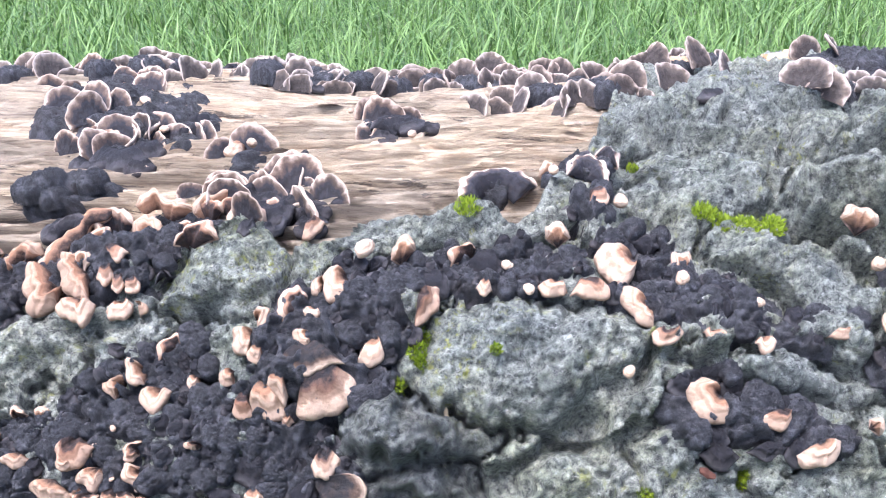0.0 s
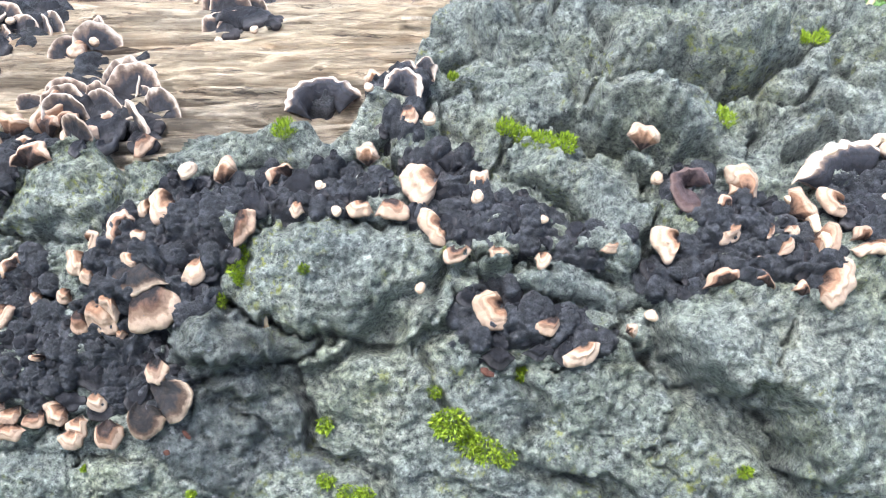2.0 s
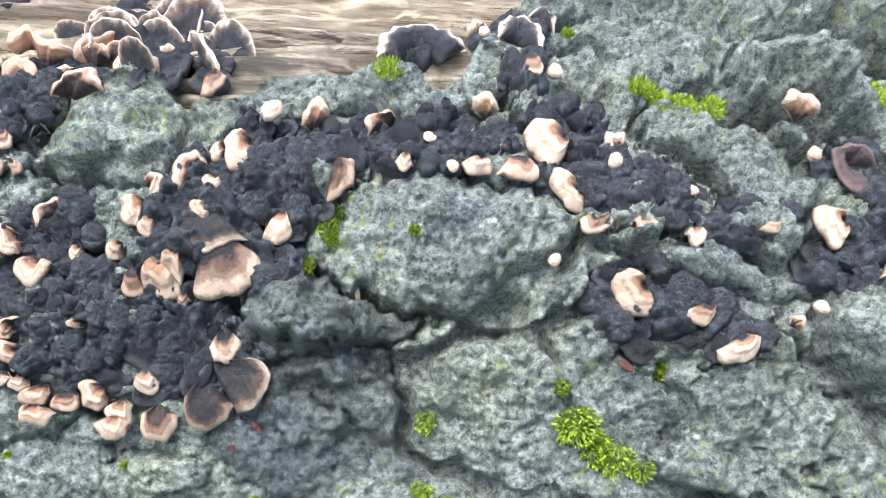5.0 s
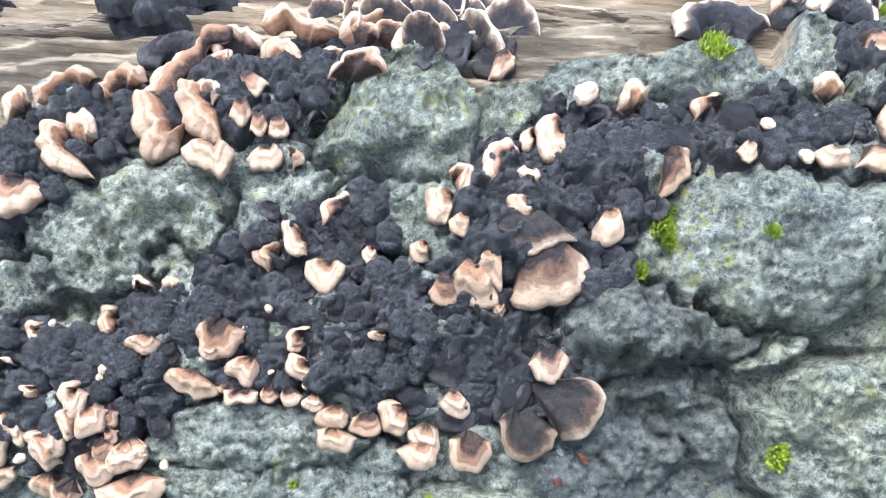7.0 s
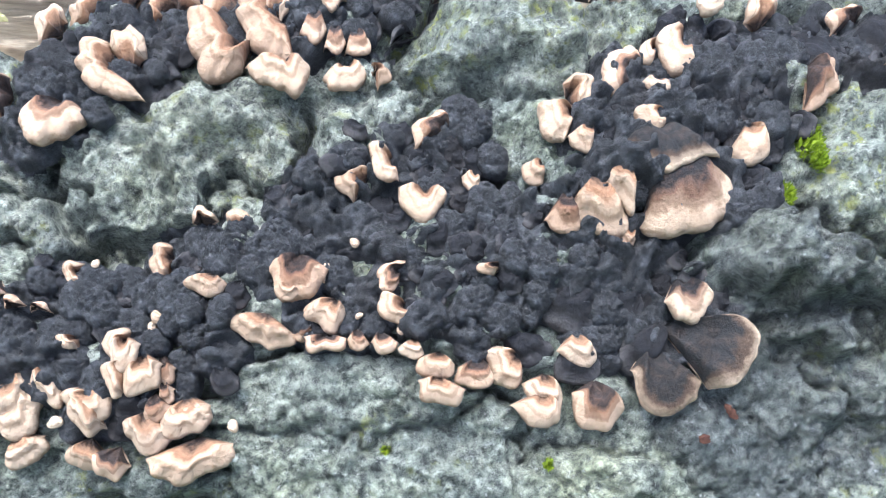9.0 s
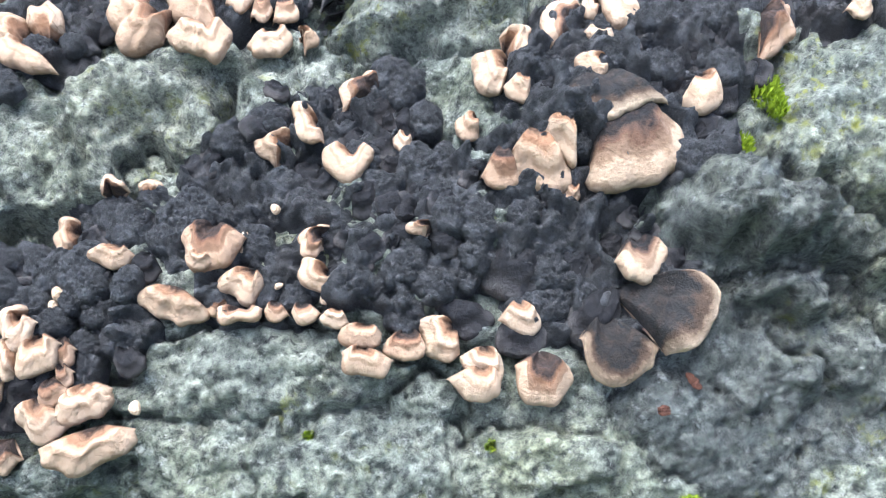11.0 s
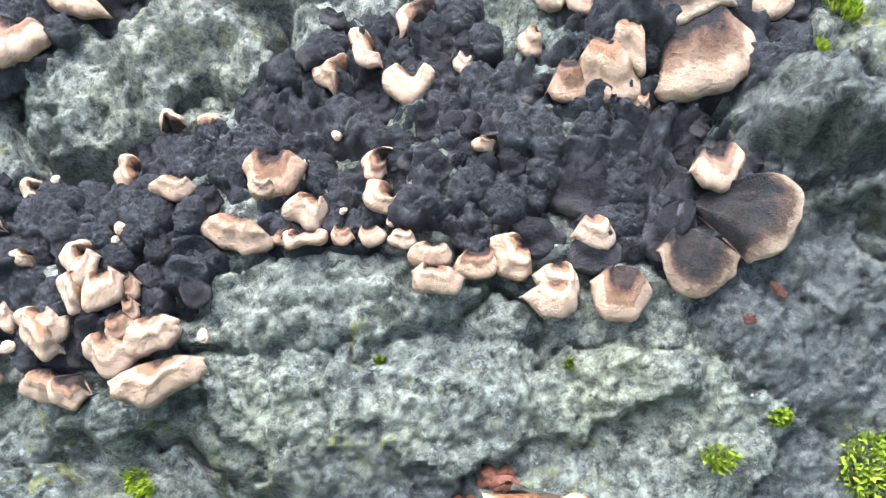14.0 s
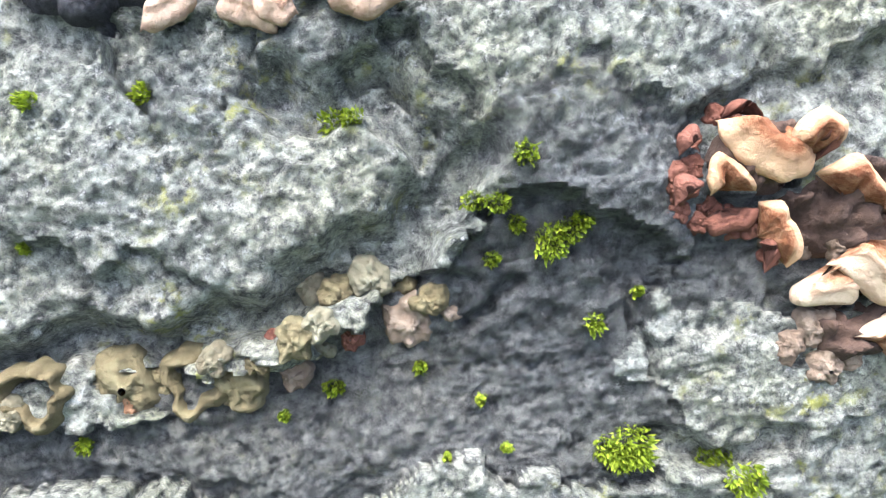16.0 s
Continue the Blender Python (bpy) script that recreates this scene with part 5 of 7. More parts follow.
fan(here, (-0.0233, 44.8), [(-0.0223, 43.9), (-0.0170, 43.3), (-0.0118, 43.8), (-0.0128, 44.6)], "d")
fan(here, (0.0026, 47.1), [(-0.0011, 46.5), (-0.0002, 45.3), (0.0060, 45.3), (0.0083, 46.5)], "d")
fan(here, (-0.0492, 50.9), [(-0.0555, 50.0), (-0.0541, 49.3), (-0.0493, 49.0), (-0.0461, 49.6)], "d")
here = fungus("rosette of tan and cream lobes crowded over a dark brown crust", [(-0.114, 45.7, 0.022, 0.008), (-0.098, 42.8, 0.013, 0.011), (-0.122, 42.3, 0.011, 0.011), (-0.109, 40.6, 0.012, 0.008), (-0.085, 43.4, 0.010, 0.007), (-0.140, 42.0, 0.017, 0.017)])
fan(here, (-0.0985, 40.8), [(-0.1035, 40.4), (-0.1010, 39.6), (-0.0960, 39.0), (-0.0919, 39.6), (-0.0909, 40.0)], "c")
fan(here, (-0.0911, 41.5), [(-0.0949, 40.5), (-0.0930, 39.8), (-0.0877, 39.9), (-0.0836, 40.4), (-0.0843, 41.0)], "c")
fan(here, (-0.0862, 39.9), [(-0.0970, 38.9), (-0.0948, 38.3), (-0.0884, 37.9), (-0.0832, 38.5), (-0.0780, 39.1), (-0.0787, 39.7)], "c")
fan(here, (-0.1032, 43.7), [(-0.1026, 44.2), (-0.1076, 44.1), (-0.1081, 43.5), (-0.1064, 43.1), (-0.1029, 42.7), (-0.1009, 43.1)], "c")
fan(here, (-0.1027, 42.8), [(-0.1046, 42.9), (-0.1073, 42.6), (-0.1069, 42.0), (-0.1049, 41.3), (-0.1028, 41.4)], "c")
fan(here, (-0.1012, 43.0), [(-0.1016, 42.4), (-0.1002, 41.7), (-0.0975, 41.8), (-0.0972, 42.3)], "b")
fan(here, (-0.0963, 43.3), [(-0.0968, 42.5), (-0.0954, 42.0), (-0.0927, 42.1), (-0.0930, 42.7)], "b")
fan(here, (-0.0947, 42.2), [(-0.0960, 41.7), (-0.0945, 41.2), (-0.0922, 41.3), (-0.0926, 41.8)], "b")
fan(here, (-0.0966, 41.7), [(-0.0987, 40.8), (-0.0964, 40.3), (-0.0933, 40.6), (-0.0924, 41.1)], "b")
fan(here, (-0.1088, 41.5), [(-0.1128, 41.8), (-0.1162, 41.4), (-0.1144, 40.6), (-0.1097, 39.7), (-0.1065, 40.0)], "c")
fan(here, (-0.1101, 39.6), [(-0.1154, 39.2), (-0.1147, 38.6), (-0.1097, 38.2), (-0.1049, 38.0), (-0.1044, 38.5)], "c")
fan(here, (-0.1035, 39.3), [(-0.1094, 39.0), (-0.1076, 38.3), (-0.1032, 37.9), (-0.1007, 38.5)], "b")
fan(here, (-0.1290, 41.4), [(-0.1301, 39.9), (-0.1276, 39.4), (-0.1227, 39.6), (-0.1215, 40.5), (-0.1205, 41.2), (-0.1233, 41.7)], "c")
fan(here, (-0.1269, 39.6), [(-0.1293, 38.2), (-0.1259, 38.1), (-0.1218, 38.5), (-0.1192, 39.0), (-0.1205, 39.6)], "c")
fan(here, (-0.1203, 42.8), [(-0.1247, 42.1), (-0.1220, 41.4), (-0.1167, 40.8), (-0.1159, 41.4)], "c")
cap(here, -0.1170, 40.2, 3.1, 0, "w")
cap(here, -0.0788, 40.4, 2.5, 0, "w")
cap(here, -0.1132, 47.1, 1.9, 0, "w")
cap(here, -0.0994, 44.4, 2.8, 0, "w")
fan(here, (-0.1169, 46.7), [(-0.1162, 47.2), (-0.1192, 47.2), (-0.1207, 46.7), (-0.1176, 46.1), (-0.1149, 46.2)], "c")
fan(here, (-0.1141, 43.8), [(-0.1159, 43.9), (-0.1184, 43.8), (-0.1172, 43.4), (-0.1138, 43.2)], "c")
fan(here, (-0.1295, 45.0), [(-0.1308, 44.7), (-0.1309, 45.4), (-0.1281, 45.5), (-0.1266, 45.1)], "b")
fan(here, (-0.1243, 45.0), [(-0.1257, 44.8), (-0.1249, 45.2), (-0.1221, 45.2), (-0.1205, 44.8)], "b")
fan(here, (-0.0840, 43.1), [(-0.0853, 42.3), (-0.0829, 41.6), (-0.0787, 41.8), (-0.0789, 42.4)], "d")
fan(here, (-0.0867, 44.5), [(-0.0913, 43.8), (-0.0888, 42.9), (-0.0833, 42.9), (-0.0815, 43.7)], "d")
fan(here, (-0.1115, 45.8), [(-0.1133, 45.0), (-0.1105, 44.2), (-0.1061, 44.4), (-0.1055, 45.1)], "d")
fan(here, (-0.1096, 44.8), [(-0.1126, 44.0), (-0.1089, 43.5), (-0.1046, 43.8)], "d")
fan(here, (-0.1417, 46.1), [(-0.1492, 44.7), (-0.1441, 43.4), (-0.1371, 43.5), (-0.1335, 44.6), (-0.1372, 45.7)], "b")
fan(here, (-0.1280, 42.2), [(-0.1356, 40.6), (-0.1326, 39.9), (-0.1257, 40.2), (-0.1221, 41.5), (-0.1239, 42.3)], "c")
fan(here, (-0.1332, 46.2), [(-0.1364, 45.7), (-0.1340, 45.2), (-0.1306, 45.5)], "b")
fan(here, (-0.1113, 41.9), [(-0.1158, 41.3), (-0.1127, 40.2), (-0.1066, 40.4), (-0.1049, 41.4)], "c")
fan(here, (-0.1040, 44.0), [(-0.1077, 43.6), (-0.1047, 42.4), (-0.1007, 42.7), (-0.1004, 43.6)], "c")
fan(here, (-0.0995, 43.3), [(-0.1040, 42.4), (-0.1015, 41.4), (-0.0955, 41.9), (-0.0952, 42.8)], "c")
fan(here, (-0.0900, 41.6), [(-0.0952, 40.7), (-0.0916, 40.1), (-0.0850, 40.6), (-0.0845, 41.2)], "c")
here = fungus("arched rows of tan scalloped lobes on black crust", [(-0.105, 60.3, 0.029, 0.017), (-0.070, 60.4, 0.019, 0.020), (-0.120, 57.3, 0.021, 0.012), (-0.130, 54.3, 0.014, 0.009), (-0.051, 62.7, 0.020, 0.019)])
fan(here, (-0.1319, 59.1), [(-0.1375, 58.6), (-0.1390, 60.0), (-0.1368, 60.8), (-0.1336, 60.7), (-0.1315, 60.0)], "c")
fan(here, (-0.1179, 59.0), [(-0.1310, 59.8), (-0.1312, 60.7), (-0.1259, 61.7), (-0.1187, 62.3), (-0.1142, 61.8)], "c", 9)
fan(here, (-0.1063, 60.1), [(-0.1139, 60.3), (-0.1148, 61.6), (-0.1097, 62.9), (-0.1044, 63.2), (-0.1003, 62.1)], "c", 10)
fan(here, (-0.1410, 55.8), [(-0.1424, 56.7), (-0.1475, 56.5), (-0.1487, 55.2), (-0.1465, 54.1), (-0.1411, 53.9)], "b")
fan(here, (-0.1269, 55.3), [(-0.1345, 54.7), (-0.1357, 53.6), (-0.1327, 52.7), (-0.1276, 52.7), (-0.1228, 53.2), (-0.1190, 54.0)], "b")
fan(here, (-0.1164, 57.0), [(-0.1188, 58.3), (-0.1241, 58.2), (-0.1254, 57.1), (-0.1220, 55.8), (-0.1147, 55.0), (-0.1072, 54.9)], "c", 11)
fan(here, (-0.1126, 56.8), [(-0.1192, 58.1), (-0.1179, 59.0), (-0.1142, 59.1), (-0.1106, 58.5), (-0.1091, 57.5)], "c")
fan(here, (-0.0831, 58.7), [(-0.0853, 56.5), (-0.0923, 55.8), (-0.0968, 57.1), (-0.1002, 58.7), (-0.1007, 60.5)], "c", 12)
fan(here, (-0.0769, 60.1), [(-0.1005, 60.2), (-0.0994, 61.9), (-0.0943, 63.5), (-0.0887, 64.6), (-0.0864, 66.1), (-0.0769, 66.5)], "c", 12)
fan(here, (-0.0741, 63.9), [(-0.0817, 63.6), (-0.0842, 65.0), (-0.0782, 66.0), (-0.0699, 65.3), (-0.0671, 64.3)], "m")
fan(here, (-0.0620, 63.3), [(-0.0684, 63.6), (-0.0674, 65.1), (-0.0619, 65.2), (-0.0569, 64.4), (-0.0550, 63.2)], "c")
fan(here, (-0.0791, 62.8), [(-0.0822, 61.7), (-0.0842, 63.2), (-0.0820, 64.1), (-0.0773, 64.1), (-0.0747, 63.1)], "c")
cap(here, -0.0862, 62.4, 5.7, 0, "w")
fan(here, (-0.0757, 59.1), [(-0.0834, 61.1), (-0.0890, 60.6), (-0.0876, 59.2), (-0.0838, 57.8), (-0.0782, 57.0), (-0.0729, 56.6)], "c", 12)
fan(here, (-0.0783, 59.7), [(-0.0826, 59.7), (-0.0817, 60.8), (-0.0778, 60.7), (-0.0751, 59.8), (-0.0777, 59.0)], "c")
fan(here, (-0.0755, 57.0), [(-0.0845, 56.4), (-0.0804, 55.4), (-0.0743, 54.9), (-0.0713, 54.6), (-0.0688, 55.4), (-0.0691, 56.3)], "c")
fan(here, (-0.0607, 57.0), [(-0.0662, 56.1), (-0.0644, 55.4), (-0.0587, 55.3), (-0.0560, 55.9), (-0.0565, 56.5)], "c")
fan(here, (-0.0540, 56.3), [(-0.0547, 56.3), (-0.0511, 56.2), (-0.0500, 55.6), (-0.0530, 55.4)], "c")
fan(here, (-0.0598, 58.7), [(-0.0616, 57.6), (-0.0593, 57.2), (-0.0553, 57.4), (-0.0560, 58.2)], "b")
fan(here, (-0.0693, 60.0), [(-0.0730, 58.6), (-0.0683, 57.9), (-0.0657, 58.7)], "b")
fan(here, (-0.0644, 59.2), [(-0.0668, 57.8), (-0.0630, 57.3), (-0.0610, 58.0)], "b")
fan(here, (-0.0730, 61.5), [(-0.0692, 60.1), (-0.0652, 59.5), (-0.0618, 60.4)], "b")
fan(here, (-0.0568, 64.3), [(-0.0703, 66.4), (-0.0643, 67.8), (-0.0574, 66.5), (-0.0509, 66.1), (-0.0445, 65.2)], "c", 9)
fan(here, (-0.0380, 64.0), [(-0.0452, 64.9), (-0.0437, 66.5), (-0.0381, 66.7), (-0.0333, 67.0), (-0.0284, 67.5)], "c", 9)
fan(here, (-0.0441, 63.2), [(-0.0508, 63.4), (-0.0475, 64.4), (-0.0428, 63.7), (-0.0382, 62.6)], "c")
fan(here, (-0.0408, 60.8), [(-0.0462, 60.7), (-0.0412, 62.0), (-0.0337, 62.3), (-0.0293, 60.9)], "b")
fan(here, (-0.0459, 59.9), [(-0.0504, 59.4), (-0.0491, 60.4), (-0.0455, 60.7), (-0.0432, 60.2)], "d")
fan(here, (-0.0472, 58.6), [(-0.0508, 58.0), (-0.0503, 58.8), (-0.0467, 59.0), (-0.0451, 58.5)], "d")
fan(here, (-0.0226, 63.4), [(-0.0236, 64.1), (-0.0266, 64.4), (-0.0293, 63.5), (-0.0276, 62.5), (-0.0239, 62.5)], "c")
fan(here, (-0.0123, 64.4), [(-0.0197, 64.3), (-0.0193, 65.6), (-0.0152, 66.1), (-0.0108, 65.5), (-0.0091, 64.0)], "m")
fan(here, (0.0010, 63.2), [(0.0071, 63.2), (0.0057, 62.2), (0.0024, 61.5), (-0.0013, 61.5)], "b")
fan(here, (-0.0182, 62.5), [(-0.0233, 61.2), (-0.0190, 60.6), (-0.0159, 61.5)], "d")
fan(here, (-0.0102, 63.7), [(-0.0156, 62.7), (-0.0145, 61.5), (-0.0085, 61.9), (-0.0065, 63.1)], "d")
fan(here, (-0.0532, 62.1), [(-0.0591, 61.3), (-0.0558, 60.1), (-0.0499, 60.4)], "d")
fan(here, (-0.0411, 65.1), [(-0.0443, 63.1), (-0.0382, 62.6), (-0.0336, 63.4)], "d")
fan(here, (-0.1063, 58.1), [(-0.1098, 57.4), (-0.1060, 56.4), (-0.1003, 56.8)], "d")
here = fungus("black rounded lobes with tan margins on the log's bare wood", [(-0.024, 72.8, 0.024, 0.026), (0.003, 67.1, 0.015, 0.015), (-0.100, 66.5, 0.016, 0.013)])
cap(here, -0.0198, 63.1, 10.5, -170, "c")
cap(here, -0.0397, 68.2, 7.1, -90, "c")
cap(here, -0.0386, 65.1, 10.9, 180, "b")
cap(here, -0.0304, 65.4, 9.1, 180, "b")
cap(here, -0.1000, 64.9, 14.2, -90, "d")
cap(here, -0.0940, 64.7, 14.3, 180, "d")
cap(here, -0.0286, 67.0, 29.5, 180, "n")
cap(here, -0.0386, 69.8, 17.9, -165, "n")
cap(here, -0.0117, 69.4, 23.1, 170, "n")
cap(here, 0.0007, 65.8, 23.9, 130, "n")
cap(here, -0.0093, 67.1, 14.7, 180, "n")
cap(here, 0.0006, 64.8, 14.5, 170, "d")
cap(here, -0.0067, 63.5, 17.7, 180, "n")
cap(here, -0.0224, 63.0, 12.6, 180, "n")
cap(here, -0.0204, 67.6, 19.1, 0, "d")
cap(here, -0.0179, 70.3, 15.5, 0, "d")
cap(here, -0.0146, 64.4, 18.3, 0, "d")
cap(here, -0.0392, 66.1, 14.6, -170, "n")
cap(here, 0.0009, 63.4, 14.0, 0, "d")
cap(here, -0.0325, 64.4, 16.7, 170, "n")
cap(here, -0.0175, 66.2, 16.1, 175, "n")
cap(here, -0.0484, 68.5, 12.6, -170, "n")
cap(here, -0.0055, 68.6, 14.5, 150, "n")
cap(here, -0.0282, 67.0, 14.8, 0, "d")
cap(here, -0.0069, 66.4, 14.6, 0, "d")
here = fungus("brown-backed lobes with pale margins at the bark's upper edge", [(0.067, 67.5, 0.012, 0.007), (0.101, 67.2, 0.011, 0.011), (0.101, 63.1, 0.008, 0.012)])
fan(here, (0.1017, 65.9), [(0.0940, 65.8), (0.0968, 67.5), (0.1036, 67.9), (0.1097, 66.5), (0.1083, 64.4)], "n")
fan(here, (0.0693, 65.1), [(0.0549, 65.6), (0.0566, 67.9), (0.0672, 69.3), (0.0791, 68.6), (0.0856, 67.1)], "n", 11)
fan(here, (0.0907, 68.1), [(0.0858, 68.2), (0.0890, 69.8), (0.0942, 68.6)], "c")
fan(here, (0.1023, 68.1), [(0.0943, 68.2), (0.0997, 69.4), (0.1055, 69.8), (0.1081, 68.6)], "n")
fan(here, (0.1105, 67.7), [(0.1068, 69.0), (0.1115, 69.4), (0.1156, 68.3), (0.1142, 66.9)], "n")
cap(here, 0.1118, 62.8, 5.3, 0, "w")
cap(here, 0.0890, 65.3, 4.0, 0, "w")
fan(here, (0.1021, 64.2), [(0.1005, 62.4), (0.1060, 62.2), (0.1080, 63.2)], "b")
here = fungus("chain of small cream-tipped lobes on a black crust between bark ridges", [(0.024, 56.4, 0.020, 0.013), (0.052, 57.8, 0.023, 0.011), (0.079, 58.1, 0.021, 0.010), (0.003, 55.3, 0.015, 0.012)])
fan(here, (0.0361, 58.6), [(0.0325, 58.8), (0.0348, 60.2), (0.0389, 60.4), (0.0410, 59.5)], "c")
cap(here, 0.0237, 59.2, 6.4, 0, "w")
fan(here, (0.0604, 59.2), [(0.0529, 58.3), (0.0524, 59.2), (0.0575, 59.7), (0.0618, 59.6)], "b")
fan(here, (0.0635, 59.4), [(0.0562, 57.9), (0.0629, 57.0), (0.0711, 57.4), (0.0715, 59.1)], "d")
cap(here, 0.0719, 58.1, 3.8, 0, "w")
fan(here, (0.0650, 56.9), [(0.0611, 56.2), (0.0638, 55.6), (0.0670, 56.0)], "c")
cap(here, 0.0785, 55.9, 3.8, 0, "w")
fan(here, (0.0888, 57.0), [(0.0809, 56.4), (0.0832, 55.6), (0.0884, 55.6), (0.0914, 56.0)], "c")
fan(here, (0.0962, 57.0), [(0.0915, 55.6), (0.0968, 55.3), (0.1041, 55.3), (0.1039, 56.2)], "b")
fan(here, (0.0892, 59.6), [(0.0850, 60.0), (0.0852, 60.7), (0.0901, 60.9), (0.0936, 60.0)], "c")
fan(here, (0.0449, 58.2), [(0.0398, 57.1), (0.0445, 55.9), (0.0527, 56.2), (0.0522, 57.5)], "d")
here = fungus("black velvety lobes with cream-striped margins in a bark furrow", [(0.116, 59.4, 0.014, 0.011), (0.126, 55.7, 0.019, 0.013), (0.144, 55.7, 0.015, 0.013), (0.167, 53.8, 0.014, 0.007)])
fan(here, (0.1156, 58.7), [(0.1076, 59.4), (0.1023, 59.1), (0.1009, 58.0), (0.1038, 56.8), (0.1092, 56.2), (0.1133, 57.2)], "c")
fan(here, (0.1170, 54.7), [(0.1124, 55.8), (0.1078, 55.8), (0.1073, 54.8), (0.1126, 53.6), (0.1168, 53.3)], "c")
fan(here, (0.1219, 53.7), [(0.1158, 53.2), (0.1169, 52.3), (0.1220, 52.4), (0.1261, 53.2)], "b")
fan(here, (0.1292, 57.6), [(0.1259, 57.8), (0.1270, 58.8), (0.1323, 59.0), (0.1334, 58.1)], "c")
cap(here, 0.1285, 56.9, 4.7, 0, "w")
fan(here, (0.1345, 53.7), [(0.1313, 53.1), (0.1324, 52.4), (0.1365, 52.3), (0.1390, 52.9)], "c")
fan(here, (0.1504, 53.4), [(0.1474, 52.6), (0.1486, 51.9), (0.1521, 52.1), (0.1537, 52.7)], "c")
fan(here, (0.1398, 54.2), [(0.1334, 53.8), (0.1344, 55.4), (0.1387, 57.0), (0.1440, 56.2), (0.1450, 54.8)], "d")
fan(here, (0.1504, 53.8), [(0.1459, 53.4), (0.1460, 54.4), (0.1523, 54.6), (0.1554, 54.0), (0.1543, 53.4)], "d")
cap(here, 0.1513, 55.3, 3.8, 0, "w")
fan(here, (0.1760, 53.9), [(0.1706, 53.2), (0.1732, 52.9), (0.1786, 53.1)], "c")
cap(here, 0.1867, 49.0, 4.2, 0, "w")
fan(here, (0.1194, 59.0), [(0.1129, 60.0), (0.1193, 60.8), (0.1237, 59.6)], "d")
fan(here, (0.1239, 55.6), [(0.1177, 54.6), (0.1220, 53.4), (0.1303, 53.8)], "d")
here = fungus("small black cluster with cream and orange-tan margins on bark", [(0.132, 49.1, 0.015, 0.012), (0.149, 48.6, 0.019, 0.009), (0.166, 47.7, 0.013, 0.006)])
fan(here, (0.1371, 50.0), [(0.1345, 50.8), (0.1273, 50.6), (0.1259, 49.7), (0.1284, 48.7), (0.1346, 48.2), (0.1391, 48.6)], "c")
fan(here, (0.1544, 49.2), [(0.1465, 48.7), (0.1480, 48.0), (0.1521, 47.8), (0.1562, 48.6)], "b")
fan(here, (0.1649, 47.6), [(0.1563, 46.7), (0.1584, 46.0), (0.1646, 46.1), (0.1688, 46.7), (0.1698, 47.5)], "c")
fan(here, (0.1786, 48.1), [(0.1791, 48.6), (0.1818, 48.4), (0.1812, 47.7)], "c")
cap(here, 0.1078, 50.8, 3.7, 0, "w")
fan(here, (0.1576, 50.1), [(0.1500, 49.7), (0.1552, 48.6), (0.1635, 49.3)], "d")
fan(here, (0.1348, 47.5), [(0.1285, 46.7), (0.1348, 45.8), (0.1409, 46.6)], "d")
fan(here, (0.1493, 47.5), [(0.1429, 46.9), (0.1491, 46.4), (0.1553, 47.1)], "d")
here = fungus("black and purple-brown lobed cluster with cream margins beside bark ridge", [(0.208, 57.8, 0.011, 0.011), (0.225, 55.2, 0.023, 0.019), (0.221, 52.7, 0.024, 0.010), (0.197, 51.8, 0.011, 0.009), (0.244, 52.8, 0.013, 0.013)])
fan(here, (0.2004, 54.1), [(0.1985, 54.7), (0.1909, 54.8), (0.1892, 54.3), (0.1914, 53.1), (0.1950, 52.2), (0.1979, 53.1)], "c")
fan(here, (0.1900, 60.5), [(0.1841, 61.2), (0.1874, 61.9), (0.1952, 61.5), (0.1958, 60.6)], "c")
cap(here, 0.1949, 58.4, 5.4, 0, "w")
fan(here, (0.2064, 58.1), [(0.2146, 57.8), (0.2096, 59.0), (0.1992, 58.4), (0.1992, 56.4), (0.2043, 55.6), (0.2102, 56.3)], "u")
fan(here, (0.2262, 57.0), [(0.2210, 58.3), (0.2213, 59.3), (0.2285, 59.6), (0.2323, 58.7), (0.2309, 56.8)], "c")
fan(here, (0.2269, 57.4), [(0.2211, 57.4), (0.2229, 58.4), (0.2286, 58.4), (0.2291, 57.5)], "c")
fan(here, (0.2204, 55.0), [(0.2137, 54.4), (0.2143, 53.6), (0.2199, 53.7), (0.2230, 54.4)], "c")
fan(here, (0.2170, 55.8), [(0.2122, 55.8), (0.2150, 56.7), (0.2195, 56.7), (0.2189, 55.9)], "b")
fan(here, (0.2329, 55.2), [(0.2287, 54.4), (0.2311, 53.9), (0.2342, 54.4)], "b")
fan(here, (0.2397, 55.0), [(0.2370, 54.3), (0.2396, 53.8), (0.2428, 54.4)], "c")
fan(here, (0.2354, 53.8), [(0.2327, 52.6), (0.2373, 52.9), (0.2396, 53.8)], "c")
cap(here, 0.2273, 52.5, 2.9, 0, "w")
fan(here, (0.2426, 55.9), [(0.2430, 57.6), (0.2473, 57.3), (0.2508, 55.9), (0.2517, 54.8)], "c")
fan(here, (0.2469, 54.0), [(0.2535, 55.0), (0.2566, 54.0), (0.2531, 52.9), (0.2473, 52.7)], "c")
fan(here, (0.2452, 51.0), [(0.2529, 52.7), (0.2581, 51.9), (0.2561, 50.4), (0.2490, 49.2), (0.2448, 49.8)], "c")
fan(here, (0.2131, 50.9), [(0.2047, 50.6), (0.2082, 51.6), (0.2158, 51.8), (0.2185, 51.2)], "b")
fan(here, (0.2266, 50.7), [(0.2221, 51.2), (0.2256, 51.6), (0.2296, 50.5)], "b")
fan(here, (0.2404, 50.2), [(0.2362, 50.5), (0.2397, 51.1), (0.2427, 50.3)], "b")
fan(here, (0.2248, 52.9), [(0.2170, 52.0), (0.2232, 51.0), (0.2302, 52.0)], "d")
